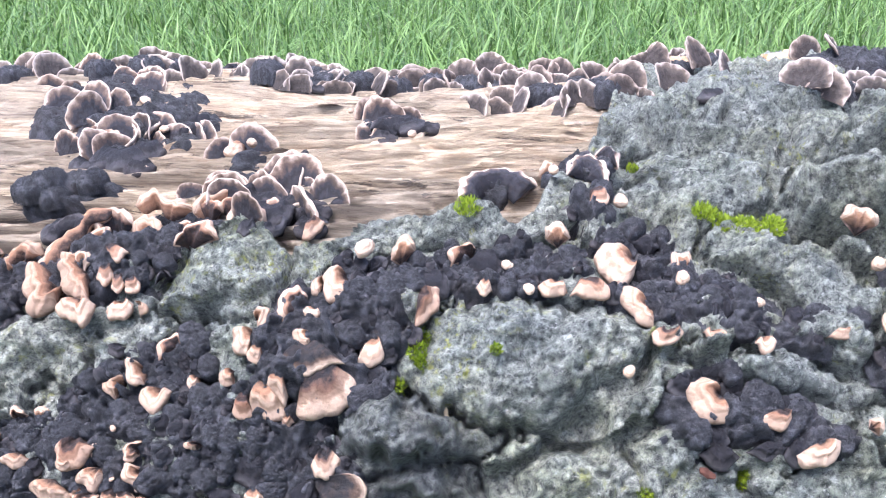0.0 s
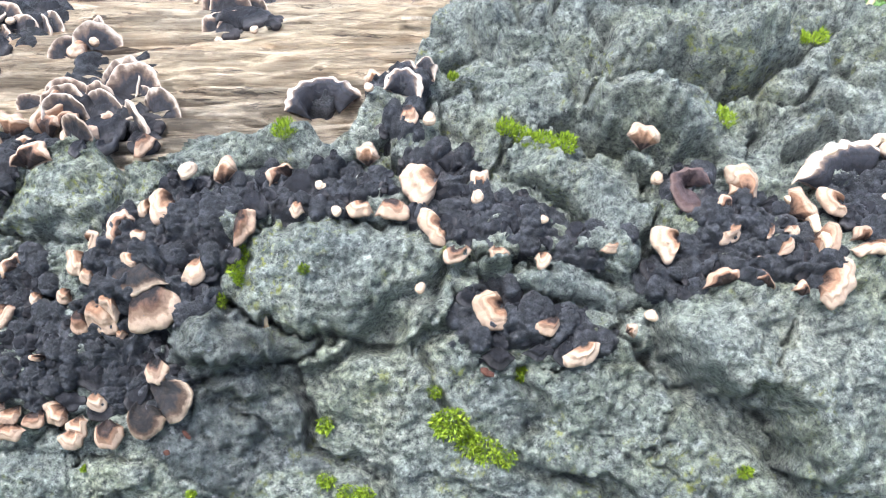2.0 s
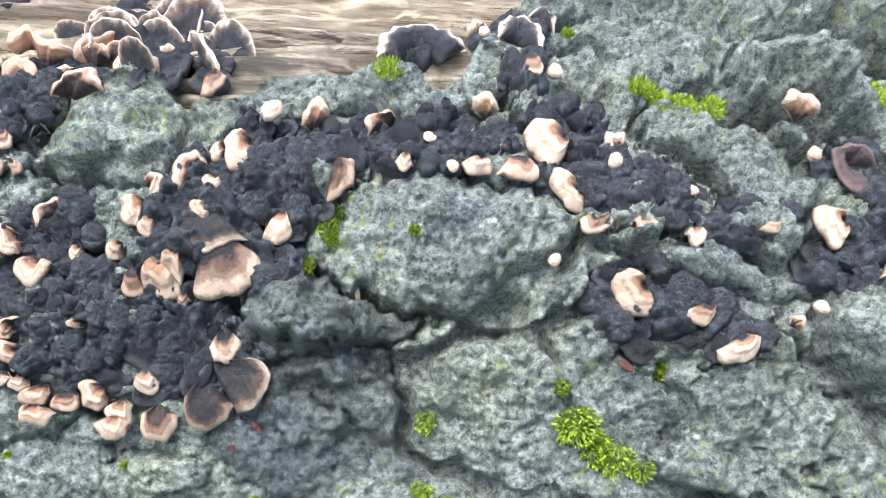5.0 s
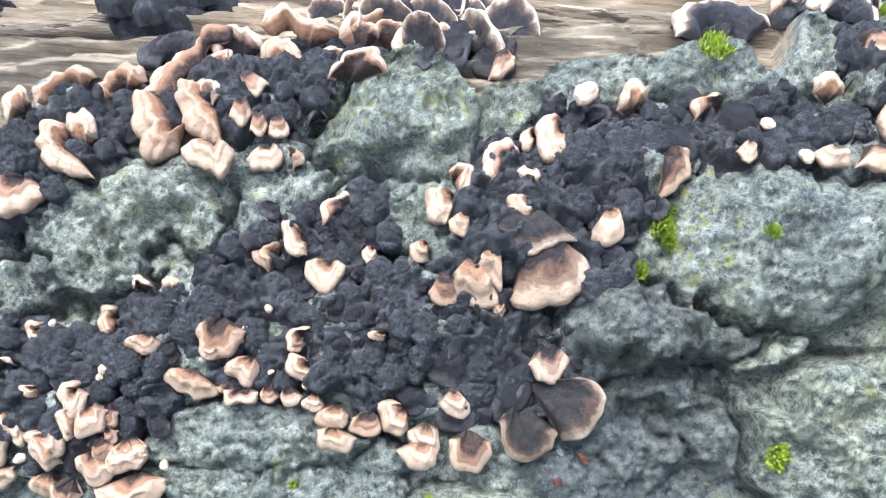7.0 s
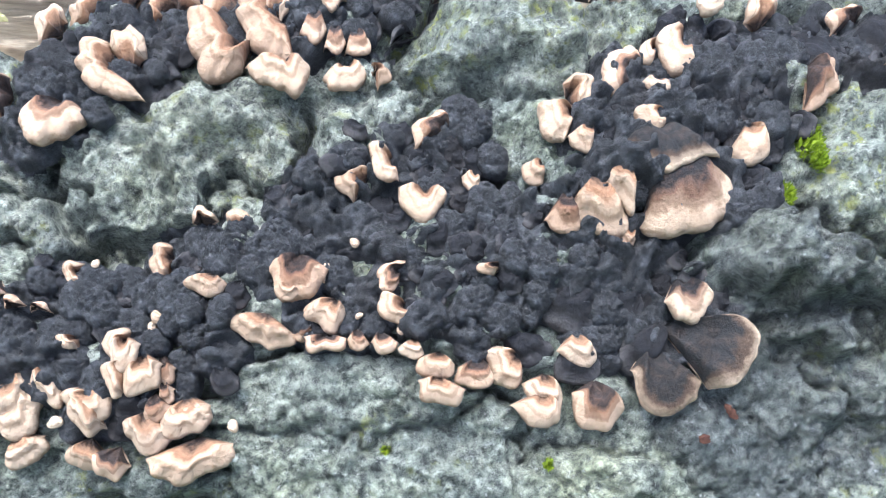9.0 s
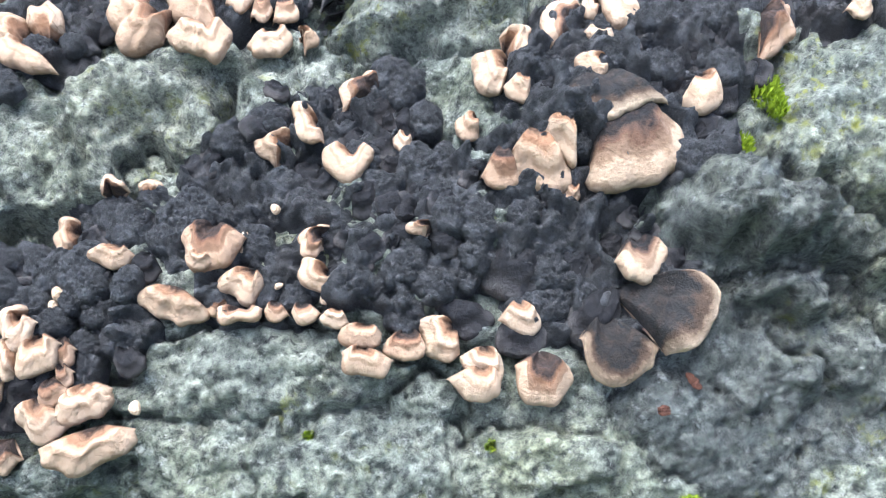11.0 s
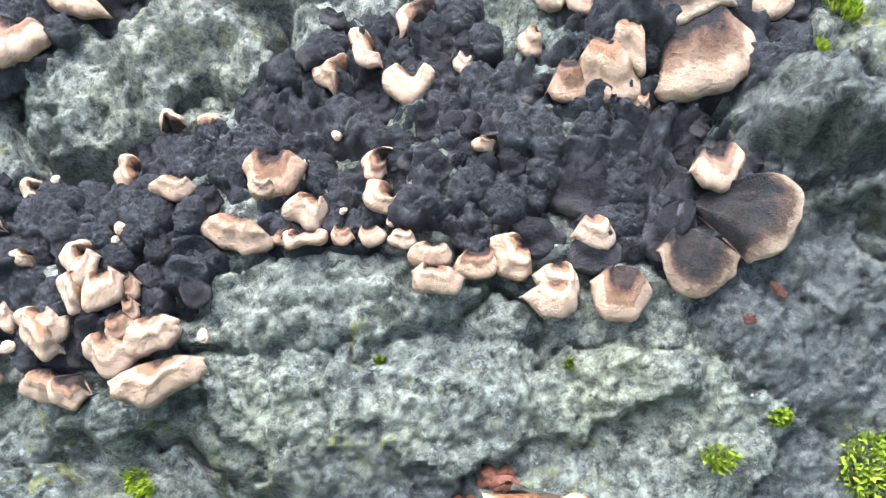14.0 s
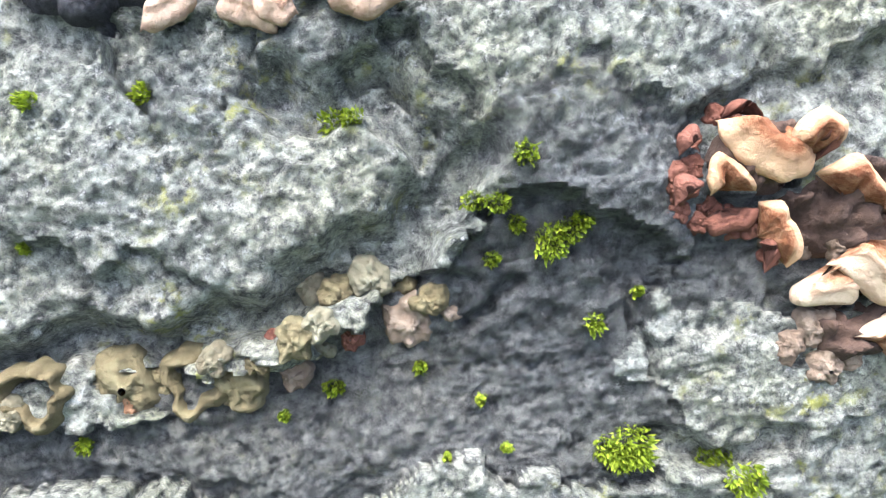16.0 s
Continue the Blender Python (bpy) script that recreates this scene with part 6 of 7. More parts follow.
fan(here, (0.2103, 55.0), [(0.2027, 54.3), (0.2044, 53.1), (0.2111, 53.5)], "d")
here = fungus("ring-shaped black bracket with a pale scalloped outer margin", [(0.278, 57.2, 0.024, 0.019)])
fan(here, (0.2705, 56.9), [(0.2459, 58.3), (0.2535, 60.0), (0.2657, 61.3), (0.2779, 61.4), (0.2834, 60.9)], "n", 13)
fan(here, (0.2912, 56.1), [(0.2823, 61.0), (0.2887, 62.1), (0.2996, 61.1), (0.3101, 59.8), (0.3149, 58.1), (0.3142, 55.8)], "n")
fan(here, (0.2893, 58.6), [(0.2871, 59.9), (0.2928, 60.6), (0.2979, 59.8), (0.2963, 58.5), (0.2923, 58.2)], "c")
fan(here, (0.2612, 56.4), [(0.2614, 56.8), (0.2535, 57.6), (0.2518, 56.5), (0.2562, 55.5), (0.2619, 55.4)], "c")
fan(here, (0.2665, 53.9), [(0.2606, 53.8), (0.2623, 54.6), (0.2671, 54.7), (0.2684, 54.0)], "c")
fan(here, (0.2676, 53.8), [(0.2572, 52.9), (0.2595, 52.4), (0.2665, 52.6), (0.2711, 52.5), (0.2699, 53.4)], "c")
fan(here, (0.2816, 54.4), [(0.2757, 53.4), (0.2786, 52.6), (0.2830, 53.4)], "c")
fan(here, (0.2962, 56.9), [(0.2909, 56.1), (0.2930, 55.4), (0.2969, 56.1)], "c")
fan(here, (0.2963, 54.8), [(0.2906, 53.5), (0.2938, 53.2), (0.2986, 54.0)], "c")
cap(here, 0.2796, 57.1, 3.4, 0, "w")
fan(here, (0.2719, 57.2), [(0.2648, 56.0), (0.2710, 55.1), (0.2768, 56.3)], "d")
fan(here, (0.2830, 56.3), [(0.2755, 54.9), (0.2820, 54.3), (0.2878, 55.5)], "d")
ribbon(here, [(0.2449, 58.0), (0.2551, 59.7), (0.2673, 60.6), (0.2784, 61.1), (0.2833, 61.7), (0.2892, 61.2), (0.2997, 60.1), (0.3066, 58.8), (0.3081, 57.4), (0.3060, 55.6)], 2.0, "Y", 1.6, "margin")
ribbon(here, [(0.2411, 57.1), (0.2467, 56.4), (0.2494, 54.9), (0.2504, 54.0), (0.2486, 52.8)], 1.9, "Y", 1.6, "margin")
here = fungus("withered ochre lobes strung along a bark ledge", [(0.313, 42.2, 0.015, 0.006), (0.288, 37.6, 0.008, 0.006)])
cap(here, 0.2986, 42.0, 7.7, 0, "o")
cap(here, 0.3052, 42.8, 6.5, 0, "o")
cap(here, 0.3120, 43.4, 8.1, 0, "o")
cap(here, 0.3194, 44.4, 8.1, 0, "o")
cap(here, 0.2805, 39.3, 5.7, 0, "o")
cap(here, 0.2844, 38.4, 7.1, 0, "o")
cap(here, 0.2890, 37.7, 7.2, 0, "o")
here = fungus("large greyish clump of hairy lobes on the log's top", [(-0.135, 93.5, 0.033, 0.050), (-0.099, 91.9, 0.025, 0.050), (-0.103, 77.9, 0.019, 0.026), (-0.103, 86.4, 0.034, 0.050), (-0.145, 91.5, 0.016, 0.050), (-0.074, 84.5, 0.015, 0.035)], None, 4)
cap(here, -0.1521, 106.0, 38.9, 180, "n")
cap(here, -0.1243, 99.2, 34.4, 160, "n")
cap(here, -0.1638, 99.5, 26.9, -170, "n")
cap(here, -0.1371, 93.0, 41.9, 180, "n")
cap(here, -0.0803, 83.8, 45.9, 165, "n")
cap(here, -0.0956, 81.1, 22.3, 180, "n")
cap(here, -0.1115, 82.1, 36.3, 180, "n")
cap(here, -0.0923, 79.8, 22.8, 100, "n")
cap(here, -0.1041, 78.6, 21.8, -120, "n")
cap(here, -0.1282, 95.6, 18.2, 170, "d")
cap(here, -0.0731, 83.3, 15.7, 0, "d")
cap(here, -0.1020, 90.3, 14.1, 0, "d")
cap(here, -0.0961, 76.7, 26.7, 0, "d")
cap(here, -0.1056, 75.7, 19.3, 0, "d")
cap(here, -0.0825, 74.4, 14.2, 0, "d")
cap(here, -0.0906, 84.7, 13.3, 120, "n")
cap(here, -0.1231, 84.0, 19.8, -150, "n")
cap(here, -0.1423, 91.4, 17.4, 180, "d")
nodule(here, -0.1106, 82.9, 17.2)
cap(here, -0.1106, 82.0, 18.1, 0, "m")
cap(here, -0.1083, 93.1, 5.6, 0, "w")
cap(here, -0.0791, 74.1, 3.4, 0, "w")
cap(here, -0.0847, 83.6, 4.2, 0, "w")
cap(here, -0.1136, 76.9, 5.1, 0, "w")
cap(here, -0.0701, 83.8, 17.7, 120, "n")
cap(here, -0.0942, 77.0, 18.8, 170, "n")
cap(here, -0.1117, 101.0, 24.0, 180, "n")
cap(here, -0.1190, 79.7, 21.8, -170, "n")
cap(here, -0.0902, 84.5, 20.4, 170, "n")
cap(here, -0.0733, 87.5, 16.4, 0, "d")
cap(here, -0.0867, 79.2, 17.5, 0, "d")
cap(here, -0.1040, 81.8, 15.5, 0, "d")
cap(here, -0.1142, 80.9, 17.9, 0, "d")
here = fungus("single small black lobe pair with a cream margin on bare wood", [(-0.049, 80.9, 0.010, 0.017)])
cap(here, -0.0420, 77.0, 27.1, -160, "n")
cap(here, -0.0468, 78.8, 23.6, 140, "n")
cap(here, -0.0425, 76.4, 10.7, -60, "c")
cap(here, -0.0436, 78.2, 12.3, 0, "d")
cap(here, -0.0354, 77.0, 4.7, 0, "w")
here = fungus("isolated black tuft with a cream side on bare wood", [(0.022, 87.3, 0.020, 0.039)])
cap(here, 0.0143, 84.5, 18.4, -130, "n")
cap(here, 0.0199, 82.0, 26.9, -165, "n")
cap(here, 0.0255, 83.3, 27.3, 165, "n")
cap(here, 0.0258, 82.2, 23.5, 180, "d")
cap(here, 0.0308, 81.8, 20.5, 90, "d")
cap(here, 0.0218, 80.6, 15.0, 0, "d")
cap(here, 0.0419, 80.6, 12.6, 90, "d")
cap(here, 0.0343, 78.7, 4.3, 0, "w")
cap(here, 0.0182, 78.1, 3.9, 0, "w")
cap(here, 0.0044, 83.7, 3.0, 0, "w")
here = fungus("row of weathered brown-grey lobes along the log's far rim", [(-0.062, 109.0, 0.030, 0.005), (-0.131, 109.7, 0.022, 0.009), (-0.184, 110.5, 0.034, 0.007)], None, 2)
cap(here, -0.0549, 105.8, 53.4, 180, "p")
cap(here, -0.0803, 104.4, 32.4, 141, "p")
cap(here, -0.0363, 104.0, 40.7, 235, "p")
nodule(here, -0.0549, 103.8, 37.4)
cap(here, -0.0826, 112.1, 47.2, 180, "p")
cap(here, -0.1035, 111.0, 30.9, 149, "p")
cap(here, -0.0621, 110.8, 28.0, 238, "p")
nodule(here, -0.0826, 110.1, 33.0)
cap(here, -0.0445, 108.9, 36.6, 180, "p")
cap(here, -0.0608, 107.8, 20.4, 153, "p")
cap(here, -0.0324, 107.2, 27.6, 226, "p")
nodule(here, -0.0445, 106.9, 25.6)
cap(here, -0.1276, 107.7, 41.0, 180, "p")
cap(here, -0.1402, 102.7, 26.5, 158, "p")
cap(here, -0.1125, 104.2, 22.9, 228, "p")
nodule(here, -0.1276, 105.7, 28.7)
cap(here, -0.1109, 110.0, 27.8, 180, "p")
cap(here, -0.1211, 108.9, 16.1, 145, "p")
cap(here, -0.0985, 105.4, 20.6, 229, "p")
nodule(here, -0.1109, 108.0, 19.4)
cap(here, -0.1545, 107.6, 41.0, 180, "p")
cap(here, -0.1726, 104.7, 31.4, 155, "p")
cap(here, -0.1396, 106.2, 29.3, 215, "p")
nodule(here, -0.1545, 105.6, 28.7)
cap(here, -0.1888, 110.9, 42.3, 180, "p")
cap(here, -0.2026, 107.6, 32.5, 147, "p")
cap(here, -0.1749, 106.1, 28.7, 207, "p")
nodule(here, -0.1888, 108.9, 29.6)
cap(here, -0.2037, 106.9, 36.1, 180, "p")
cap(here, -0.2176, 105.8, 25.3, 140, "p")
cap(here, -0.1925, 105.8, 21.1, 202, "p")
nodule(here, -0.2037, 104.9, 25.3)
cap(here, -0.0241, 108.9, 27.4, 180, "p")
cap(here, -0.0358, 105.9, 15.7, 121, "p")
cap(here, -0.0104, 107.0, 21.5, 215, "p")
nodule(here, -0.0241, 106.9, 19.2)
cap(here, -0.0621, 109.8, 9.3, -180, "p", 1)
cap(here, -0.0830, 109.3, 8.8, -118, "d", 1)
cap(here, -0.0732, 109.3, 9.2, -132, "d", 1)
cap(here, -0.0495, 109.3, 8.5, 126, "d", 1)
cap(here, -0.0351, 109.1, 9.5, 99, "p", 1)
cap(here, -0.0722, 108.6, 11.6, -39, "d", 1)
cap(here, -0.0834, 109.3, 12.4, -114, "d", 1)
cap(here, -0.1145, 109.1, 11.3, 64, "d", 1)
cap(here, -0.1394, 109.8, 11.1, -97, "d", 1)
cap(here, -0.1372, 111.6, 9.5, -166, "p", 1)
cap(here, -0.1202, 108.8, 9.5, 45, "d", 1)
cap(here, -0.1203, 108.4, 12.1, 32, "d", 1)
cap(here, -0.1131, 110.3, 9.0, 112, "p", 1)
cap(here, -0.1390, 109.3, 8.1, -58, "p", 1)
cap(here, -0.1948, 111.8, 11.8, -160, "d", 1)
cap(here, -0.1742, 111.6, 11.6, 159, "p", 1)
cap(here, -0.1703, 111.2, 9.3, 140, "d", 1)
cap(here, -0.1634, 111.3, 11.2, 134, "p", 1)
cap(here, -0.1542, 110.2, 11.1, 75, "d", 1)
cap(here, -0.1972, 110.6, 9.5, -101, "p", 1)
cap(here, -0.1685, 110.3, 9.3, 75, "p", 1)
here = fungus("weathered brown-grey clump with crumbly ochre edges on the log's rim", [(0.020, 107.7, 0.031, 0.010), (0.108, 109.0, 0.042, 0.005), (-0.029, 106.9, 0.019, 0.028)], None, 3)
cap(here, -0.0098, 103.7, 27.3, 0, "p")
cap(here, -0.0334, 101.8, 35.7, 0, "p")
cap(here, 0.0177, 105.6, 40.0, 180, "p")
cap(here, 0.0019, 100.8, 27.3, 129, "p")
cap(here, 0.0364, 103.4, 31.3, 205, "p")
nodule(here, 0.0177, 103.6, 28.0)
cap(here, -0.0027, 106.8, 31.2, 180, "p")
cap(here, -0.0137, 104.1, 21.0, 134, "p")
cap(here, 0.0103, 102.5, 24.3, 199, "p")
nodule(here, -0.0027, 104.8, 21.9)
cap(here, 0.0403, 108.3, 36.3, 180, "p")
cap(here, 0.0222, 106.7, 23.2, 146, "p")
cap(here, 0.0518, 103.7, 20.6, 239, "p")
nodule(here, 0.0403, 106.3, 25.4)
cap(here, 0.0604, 106.2, 44.5, 180, "p")
cap(here, 0.0459, 104.0, 31.7, 155, "p")
cap(here, 0.0798, 103.4, 31.9, 219, "p")
nodule(here, 0.0604, 104.2, 31.2)
cap(here, 0.0995, 97.6, 61.3, 180, "p")
cap(here, 0.0745, 92.8, 35.4, 131, "p")
cap(here, 0.1242, 93.7, 35.2, 207, "p")
nodule(here, 0.0995, 95.6, 42.9)
cap(here, 0.1293, 95.7, 44.1, 160, "p")
cap(here, 0.1120, 91.9, 34.1, 147, "p")
cap(here, 0.1494, 92.4, 35.2, 202, "p")
nodule(here, 0.1293, 93.7, 30.9)
cap(here, 0.0962, 108.8, 65.6, 0, "p")
cap(here, 0.0737, 107.2, 51.5, 180, "p")
cap(here, 0.0579, 103.8, 34.0, 125, "p")
cap(here, 0.0944, 104.3, 30.7, 213, "p")
nodule(here, 0.0737, 105.2, 36.1)
cap(here, 0.1251, 107.2, 40.5, 180, "p")
cap(here, 0.1054, 103.4, 29.5, 144, "p")
cap(here, 0.1399, 103.2, 32.0, 225, "p")
nodule(here, 0.1251, 105.2, 28.3)
cap(here, 0.1169, 109.6, 43.0, 0, "p")
cap(here, 0.1504, 102.0, 31.0, 20, "p")
cap(here, 0.0223, 105.7, 10.7, 4, "d", 1)
cap(here, 0.0320, 109.5, 12.9, 158, "p", 1)
cap(here, 0.0122, 107.2, 10.6, -42, "p", 1)
cap(here, 0.0391, 106.9, 12.1, 56, "d", 1)
cap(here, 0.0545, 107.9, 12.5, 96, "p", 1)
cap(here, 0.0304, 107.1, 9.4, 48, "d", 1)
cap(here, 0.0426, 107.0, 12.0, 62, "p", 1)
cap(here, 0.1311, 109.6, 10.4, 140, "p", 1)
cap(here, 0.0870, 109.0, 12.9, -85, "d", 1)
cap(here, 0.1097, 108.4, 10.7, 4, "p", 1)
cap(here, 0.0995, 108.7, 12.6, -29, "p", 1)
cap(here, 0.1349, 108.7, 8.1, 62, "p", 1)
cap(here, 0.1433, 109.4, 11.8, 119, "d", 1)
cap(here, 0.1528, 108.6, 11.4, 68, "p", 1)
cap(here, -0.0244, 101.4, 8.3, 13, "d", 1)
cap(here, -0.0507, 106.9, 8.8, -90, "p", 1)
cap(here, -0.0318, 110.8, 9.8, -168, "d", 1)
cap(here, -0.0413, 106.1, 9.0, -76, "p", 1)
cap(here, -0.0354, 103.3, 10.4, -27, "d", 1)
cap(here, -0.0490, 105.5, 9.3, -76, "d", 1)
cap(here, -0.0336, 110.0, 11.3, -157, "p", 1)
here = fungus("pale brown lobes with a yellowish middle on the log's rim", [(0.187, 109.5, 0.026, 0.012), (0.237, 104.5, 0.016, 0.009)], None, 2)
cap(here, 0.1751, 104.7, 42.7, 180, "p")
cap(here, 0.1551, 103.3, 27.7, 137, "p")
cap(here, 0.1924, 100.3, 27.7, 231, "p")
nodule(here, 0.1751, 102.7, 29.9)
cap(here, 0.1757, 108.1, 28.1, -120, "p")
cap(here, 0.1655, 106.2, 19.9, 144, "p")
cap(here, 0.1857, 103.3, 17.1, 200, "p")
nodule(here, 0.1757, 106.1, 19.7)
cap(here, 0.1941, 107.0, 30.1, 150, "p")
cap(here, 0.1828, 104.5, 22.7, 151, "p")
cap(here, 0.2059, 105.3, 17.1, 215, "p")
nodule(here, 0.1941, 105.0, 21.1)
cap(here, 0.1821, 105.0, 20.4, 0, "o")
cap(here, 0.1758, 104.9, 13.8, 180, "c")
cap(here, 0.2254, 102.6, 8.1, 180, "o")
cap(here, 0.2316, 102.4, 13.3, 0, "o")
cap(here, 0.2442, 104.9, 15.6, 0, "o")
here = fungus("grey-white lobes crowded at the broken end of the bark", [(0.257, 96.9, 0.027, 0.048)], None, 3)
cap(here, 0.2299, 86.7, 33.8, 180, "p")
cap(here, 0.2137, 82.0, 21.1, 145, "p")
cap(here, 0.2463, 84.4, 24.0, 199, "p")
nodule(here, 0.2299, 84.7, 23.7)
cap(here, 0.2518, 87.8, 26.3, 180, "p")
cap(here, 0.2429, 84.1, 16.0, 148, "p")
cap(here, 0.2639, 85.9, 16.8, 231, "p")
nodule(here, 0.2518, 85.8, 18.4)
cap(here, 0.2297, 85.2, 26.5, 0, "p")
cap(here, 0.2402, 97.5, 20.7, 180, "p")
cap(here, 0.2323, 93.2, 14.7, 150, "p")
cap(here, 0.2503, 94.5, 16.0, 226, "p")
nodule(here, 0.2402, 95.5, 14.5)
# Black lobe put in for the shade of a small bark hollow.
cap(here, 0.1718, 84.2, 13.7, 0, "d")
cap(here, 0.1636, 82.7, 11.1, 0, "p")

warts()

# ---- moss ----
moss(0.0586, 61.8, 8.5)
moss(0.0543, 64.5, 4.8)
moss(0.1410, 62.4, 7.7)
moss(0.1475, 62.0, 9.6)
moss(0.1548, 61.4, 9.5)
moss(0.1620, 60.8, 8.7)
moss(0.2237, 63.8, 11.4)
moss(0.0434, 53.6, 6.6)
moss(0.0431, 52.6, 6.5)
moss(0.0443, 51.8, 4.0)
moss(0.0677, 52.1, 3.6)
moss(0.1125, 44.6, 4.6)
moss(0.1185, 42.5, 11.6)
moss(0.1246, 41.8, 7.1)
moss(0.0742, 42.4, 6.1)
moss(0.1439, 45.8, 5.2)
moss(0.1222, 68.8, 3.3)
moss(0.0367, 50.5, 5.4)
moss(0.0436, 36.0, 12.8)
moss(0.0486, 35.1, 8.5)
moss(0.0828, 37.5, 9.3)
moss(0.0881, 37.7, 6.4)
moss(0.0795, 36.7, 6.4)
moss(0.1248, 41.2, 9.7)
moss(0.1311, 40.7, 9.3)
moss(0.1374, 40.3, 6.3)
moss(0.1164, 42.5, 9.6)
moss(0.2843, 75.8, 14.8)
moss(0.2763, 74.9, 8.9)
moss(0.0699, 36.0, 5.1)
moss(0.0142, 36.3, 5.1)
moss(0.2760, 50.2, 5.2)
moss(0.0741, 38.6, 5.1)
moss(0.1443, 45.7, 5.4)
moss(0.2215, 39.3, 4.3)
moss(-0.0938, 35.3, 5.0)
moss(-0.0908, 35.1, 3.4)
moss(-0.0604, 33.9, 3.8)
moss(-0.0540, 31.0, 6.1)
moss(-0.0507, 31.5, 4.6)
moss(-0.0484, 31.9, 3.4)
moss(-0.0603, 31.7, 3.2)
moss(-0.0644, 30.4, 2.8)
moss(-0.0684, 32.5, 3.6)
moss(-0.0644, 32.3, 3.4)
moss(-0.0450, 28.0, 3.5)
moss(-0.0931, 25.1, 3.1)
moss(-0.0767, 26.0, 2.5)
moss(-0.1469, 35.3, 3.0)
moss(-0.1291, 36.2, 3.4)
moss(-0.1493, 30.4, 2.2)
moss(-0.1395, 22.5, 2.9)
moss(-0.0385, 22.6, 4.8)
moss(-0.0349, 22.7, 4.2)
moss(-0.0197, 22.4, 6.3)
moss(-0.0153, 22.0, 6.3)
moss(-0.1025, 23.9, 1.7)
moss(-0.0714, 22.5, 1.5)
moss(-0.0651, 24.8, 1.9)
moss(-0.0374, 29.3, 2.0)
moss(-0.0600, 22.9, 1.7)
moss(-0.0465, 39.7, 2.1)
moss(0.0257, 37.7, 3.0)
moss(-0.0121, 39.5, 2.1)
moss(-0.0366, 23.1, 8.4)
moss(-0.0412, 22.9, 5.2)

# ---- withered growths low on the bark ----
here = fungus("withered curled fungus, cream and red-brown, in a bark hollow", [(-0.019, 33.8, 0.010, 0.006), (-0.003, 32.1, 0.012, 0.008), (0.002, 28.8, 0.011, 0.010)], ROTTEN)
fan(here, (-0.0179, 35.0), [(-0.0278, 35.0), (-0.0267, 34.2), (-0.0222, 33.4), (-0.0172, 32.9), (-0.0126, 33.1), (-0.0102, 33.8)], "y", None, 8, 4.5)
fan(here, (-0.0253, 32.8), [(-0.0196, 32.7), (-0.0233, 33.5), (-0.0272, 33.9), (-0.0289, 33.2), (-0.0276, 32.5)], "y", None, 6, 3.2)
fan(here, (-0.0118, 33.8), [(-0.0171, 34.0), (-0.0154, 34.8), (-0.0118, 35.1), (-0.0083, 34.7), (-0.0070, 34.1)], "y", None, 9, 3.6)
fan(here, (-0.0105, 34.0), [(-0.0129, 34.1), (-0.0116, 34.6), (-0.0092, 34.4), (-0.0086, 33.9), (-0.0108, 33.6)], "r", None, 8, 3)
fan(here, (-0.0037, 32.4), [(-0.0107, 33.2), (-0.0080, 33.6), (-0.0042, 33.7), (-0.0001, 32.8), (0.0021, 32.1)], "y", None, 8, 3.4)
ribbon(here, [(0.0009, 32.6), (0.0030, 32.2), (0.0058, 32.3), (0.0092, 32.1)], 1.6, "y", 1.0)
fan(here, (-0.0176, 31.2), [(-0.0185, 32.4), (-0.0153, 32.3), (-0.0124, 31.5), (-0.0107, 30.5), (-0.0123, 30.1)], "y", None, 7, 3)
fan(here, (-0.0164, 30.7), [(-0.0175, 31.0), (-0.0147, 31.1), (-0.0139, 30.5), (-0.0161, 29.9)], "r", None, 5, 3)
fan(here, (-0.0029, 30.4), [(-0.0064, 29.8), (-0.0118, 29.4), (-0.0112, 28.8), (-0.0060, 28.8), (-0.0016, 28.8), (-0.0007, 29.5)], "Y", None, 8, 4.5)
fan(here, (-0.0013, 31.1), [(-0.0064, 30.2), (-0.0029, 29.6), (0.0017, 28.9), (0.0055, 28.9), (0.0075, 29.8), (0.0032, 30.7)], "Y", None, 11, 5.5)
fan(here, (0.0052, 29.6), [(0.0029, 30.3), (0.0051, 30.8), (0.0080, 30.2), (0.0099, 28.8)], "Y", None, 8, 3.4)
fan(here, (0.0034, 27.5), [(-0.0016, 27.7), (0.0010, 28.2), (0.0057, 28.6), (0.0078, 27.7), (0.0060, 26.9)], "Y", None, 6, 3.4)
fan(here, (-0.0227, 35.4), [(-0.0264, 35.1), (-0.0256, 35.6), (-0.0218, 35.5), (-0.0189, 35.1)], "r", None, 6, 3)
fan(here, (-0.0319, 34.1), [(-0.0337, 33.8), (-0.0343, 34.4), (-0.0320, 34.8), (-0.0296, 34.5)], "r", None, 4, 3)
fan(here, (-0.0332, 32.3), [(-0.0350, 31.9), (-0.0353, 32.9), (-0.0325, 33.1), (-0.0300, 32.7)], "r", None, 4, 3)
fan(here, (-0.0237, 32.3), [(-0.0292, 31.6), (-0.0252, 31.2), (-0.0196, 31.5), (-0.0179, 32.2)], "r", None, 4, 3)
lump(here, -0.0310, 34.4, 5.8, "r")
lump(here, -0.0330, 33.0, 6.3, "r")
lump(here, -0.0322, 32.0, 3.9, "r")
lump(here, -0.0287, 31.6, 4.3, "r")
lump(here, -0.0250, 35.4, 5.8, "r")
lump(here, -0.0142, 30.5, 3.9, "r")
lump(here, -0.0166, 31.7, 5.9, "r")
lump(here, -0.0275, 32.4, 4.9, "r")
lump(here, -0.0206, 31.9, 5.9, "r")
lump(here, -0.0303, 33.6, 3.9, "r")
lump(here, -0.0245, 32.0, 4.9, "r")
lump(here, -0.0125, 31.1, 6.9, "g")
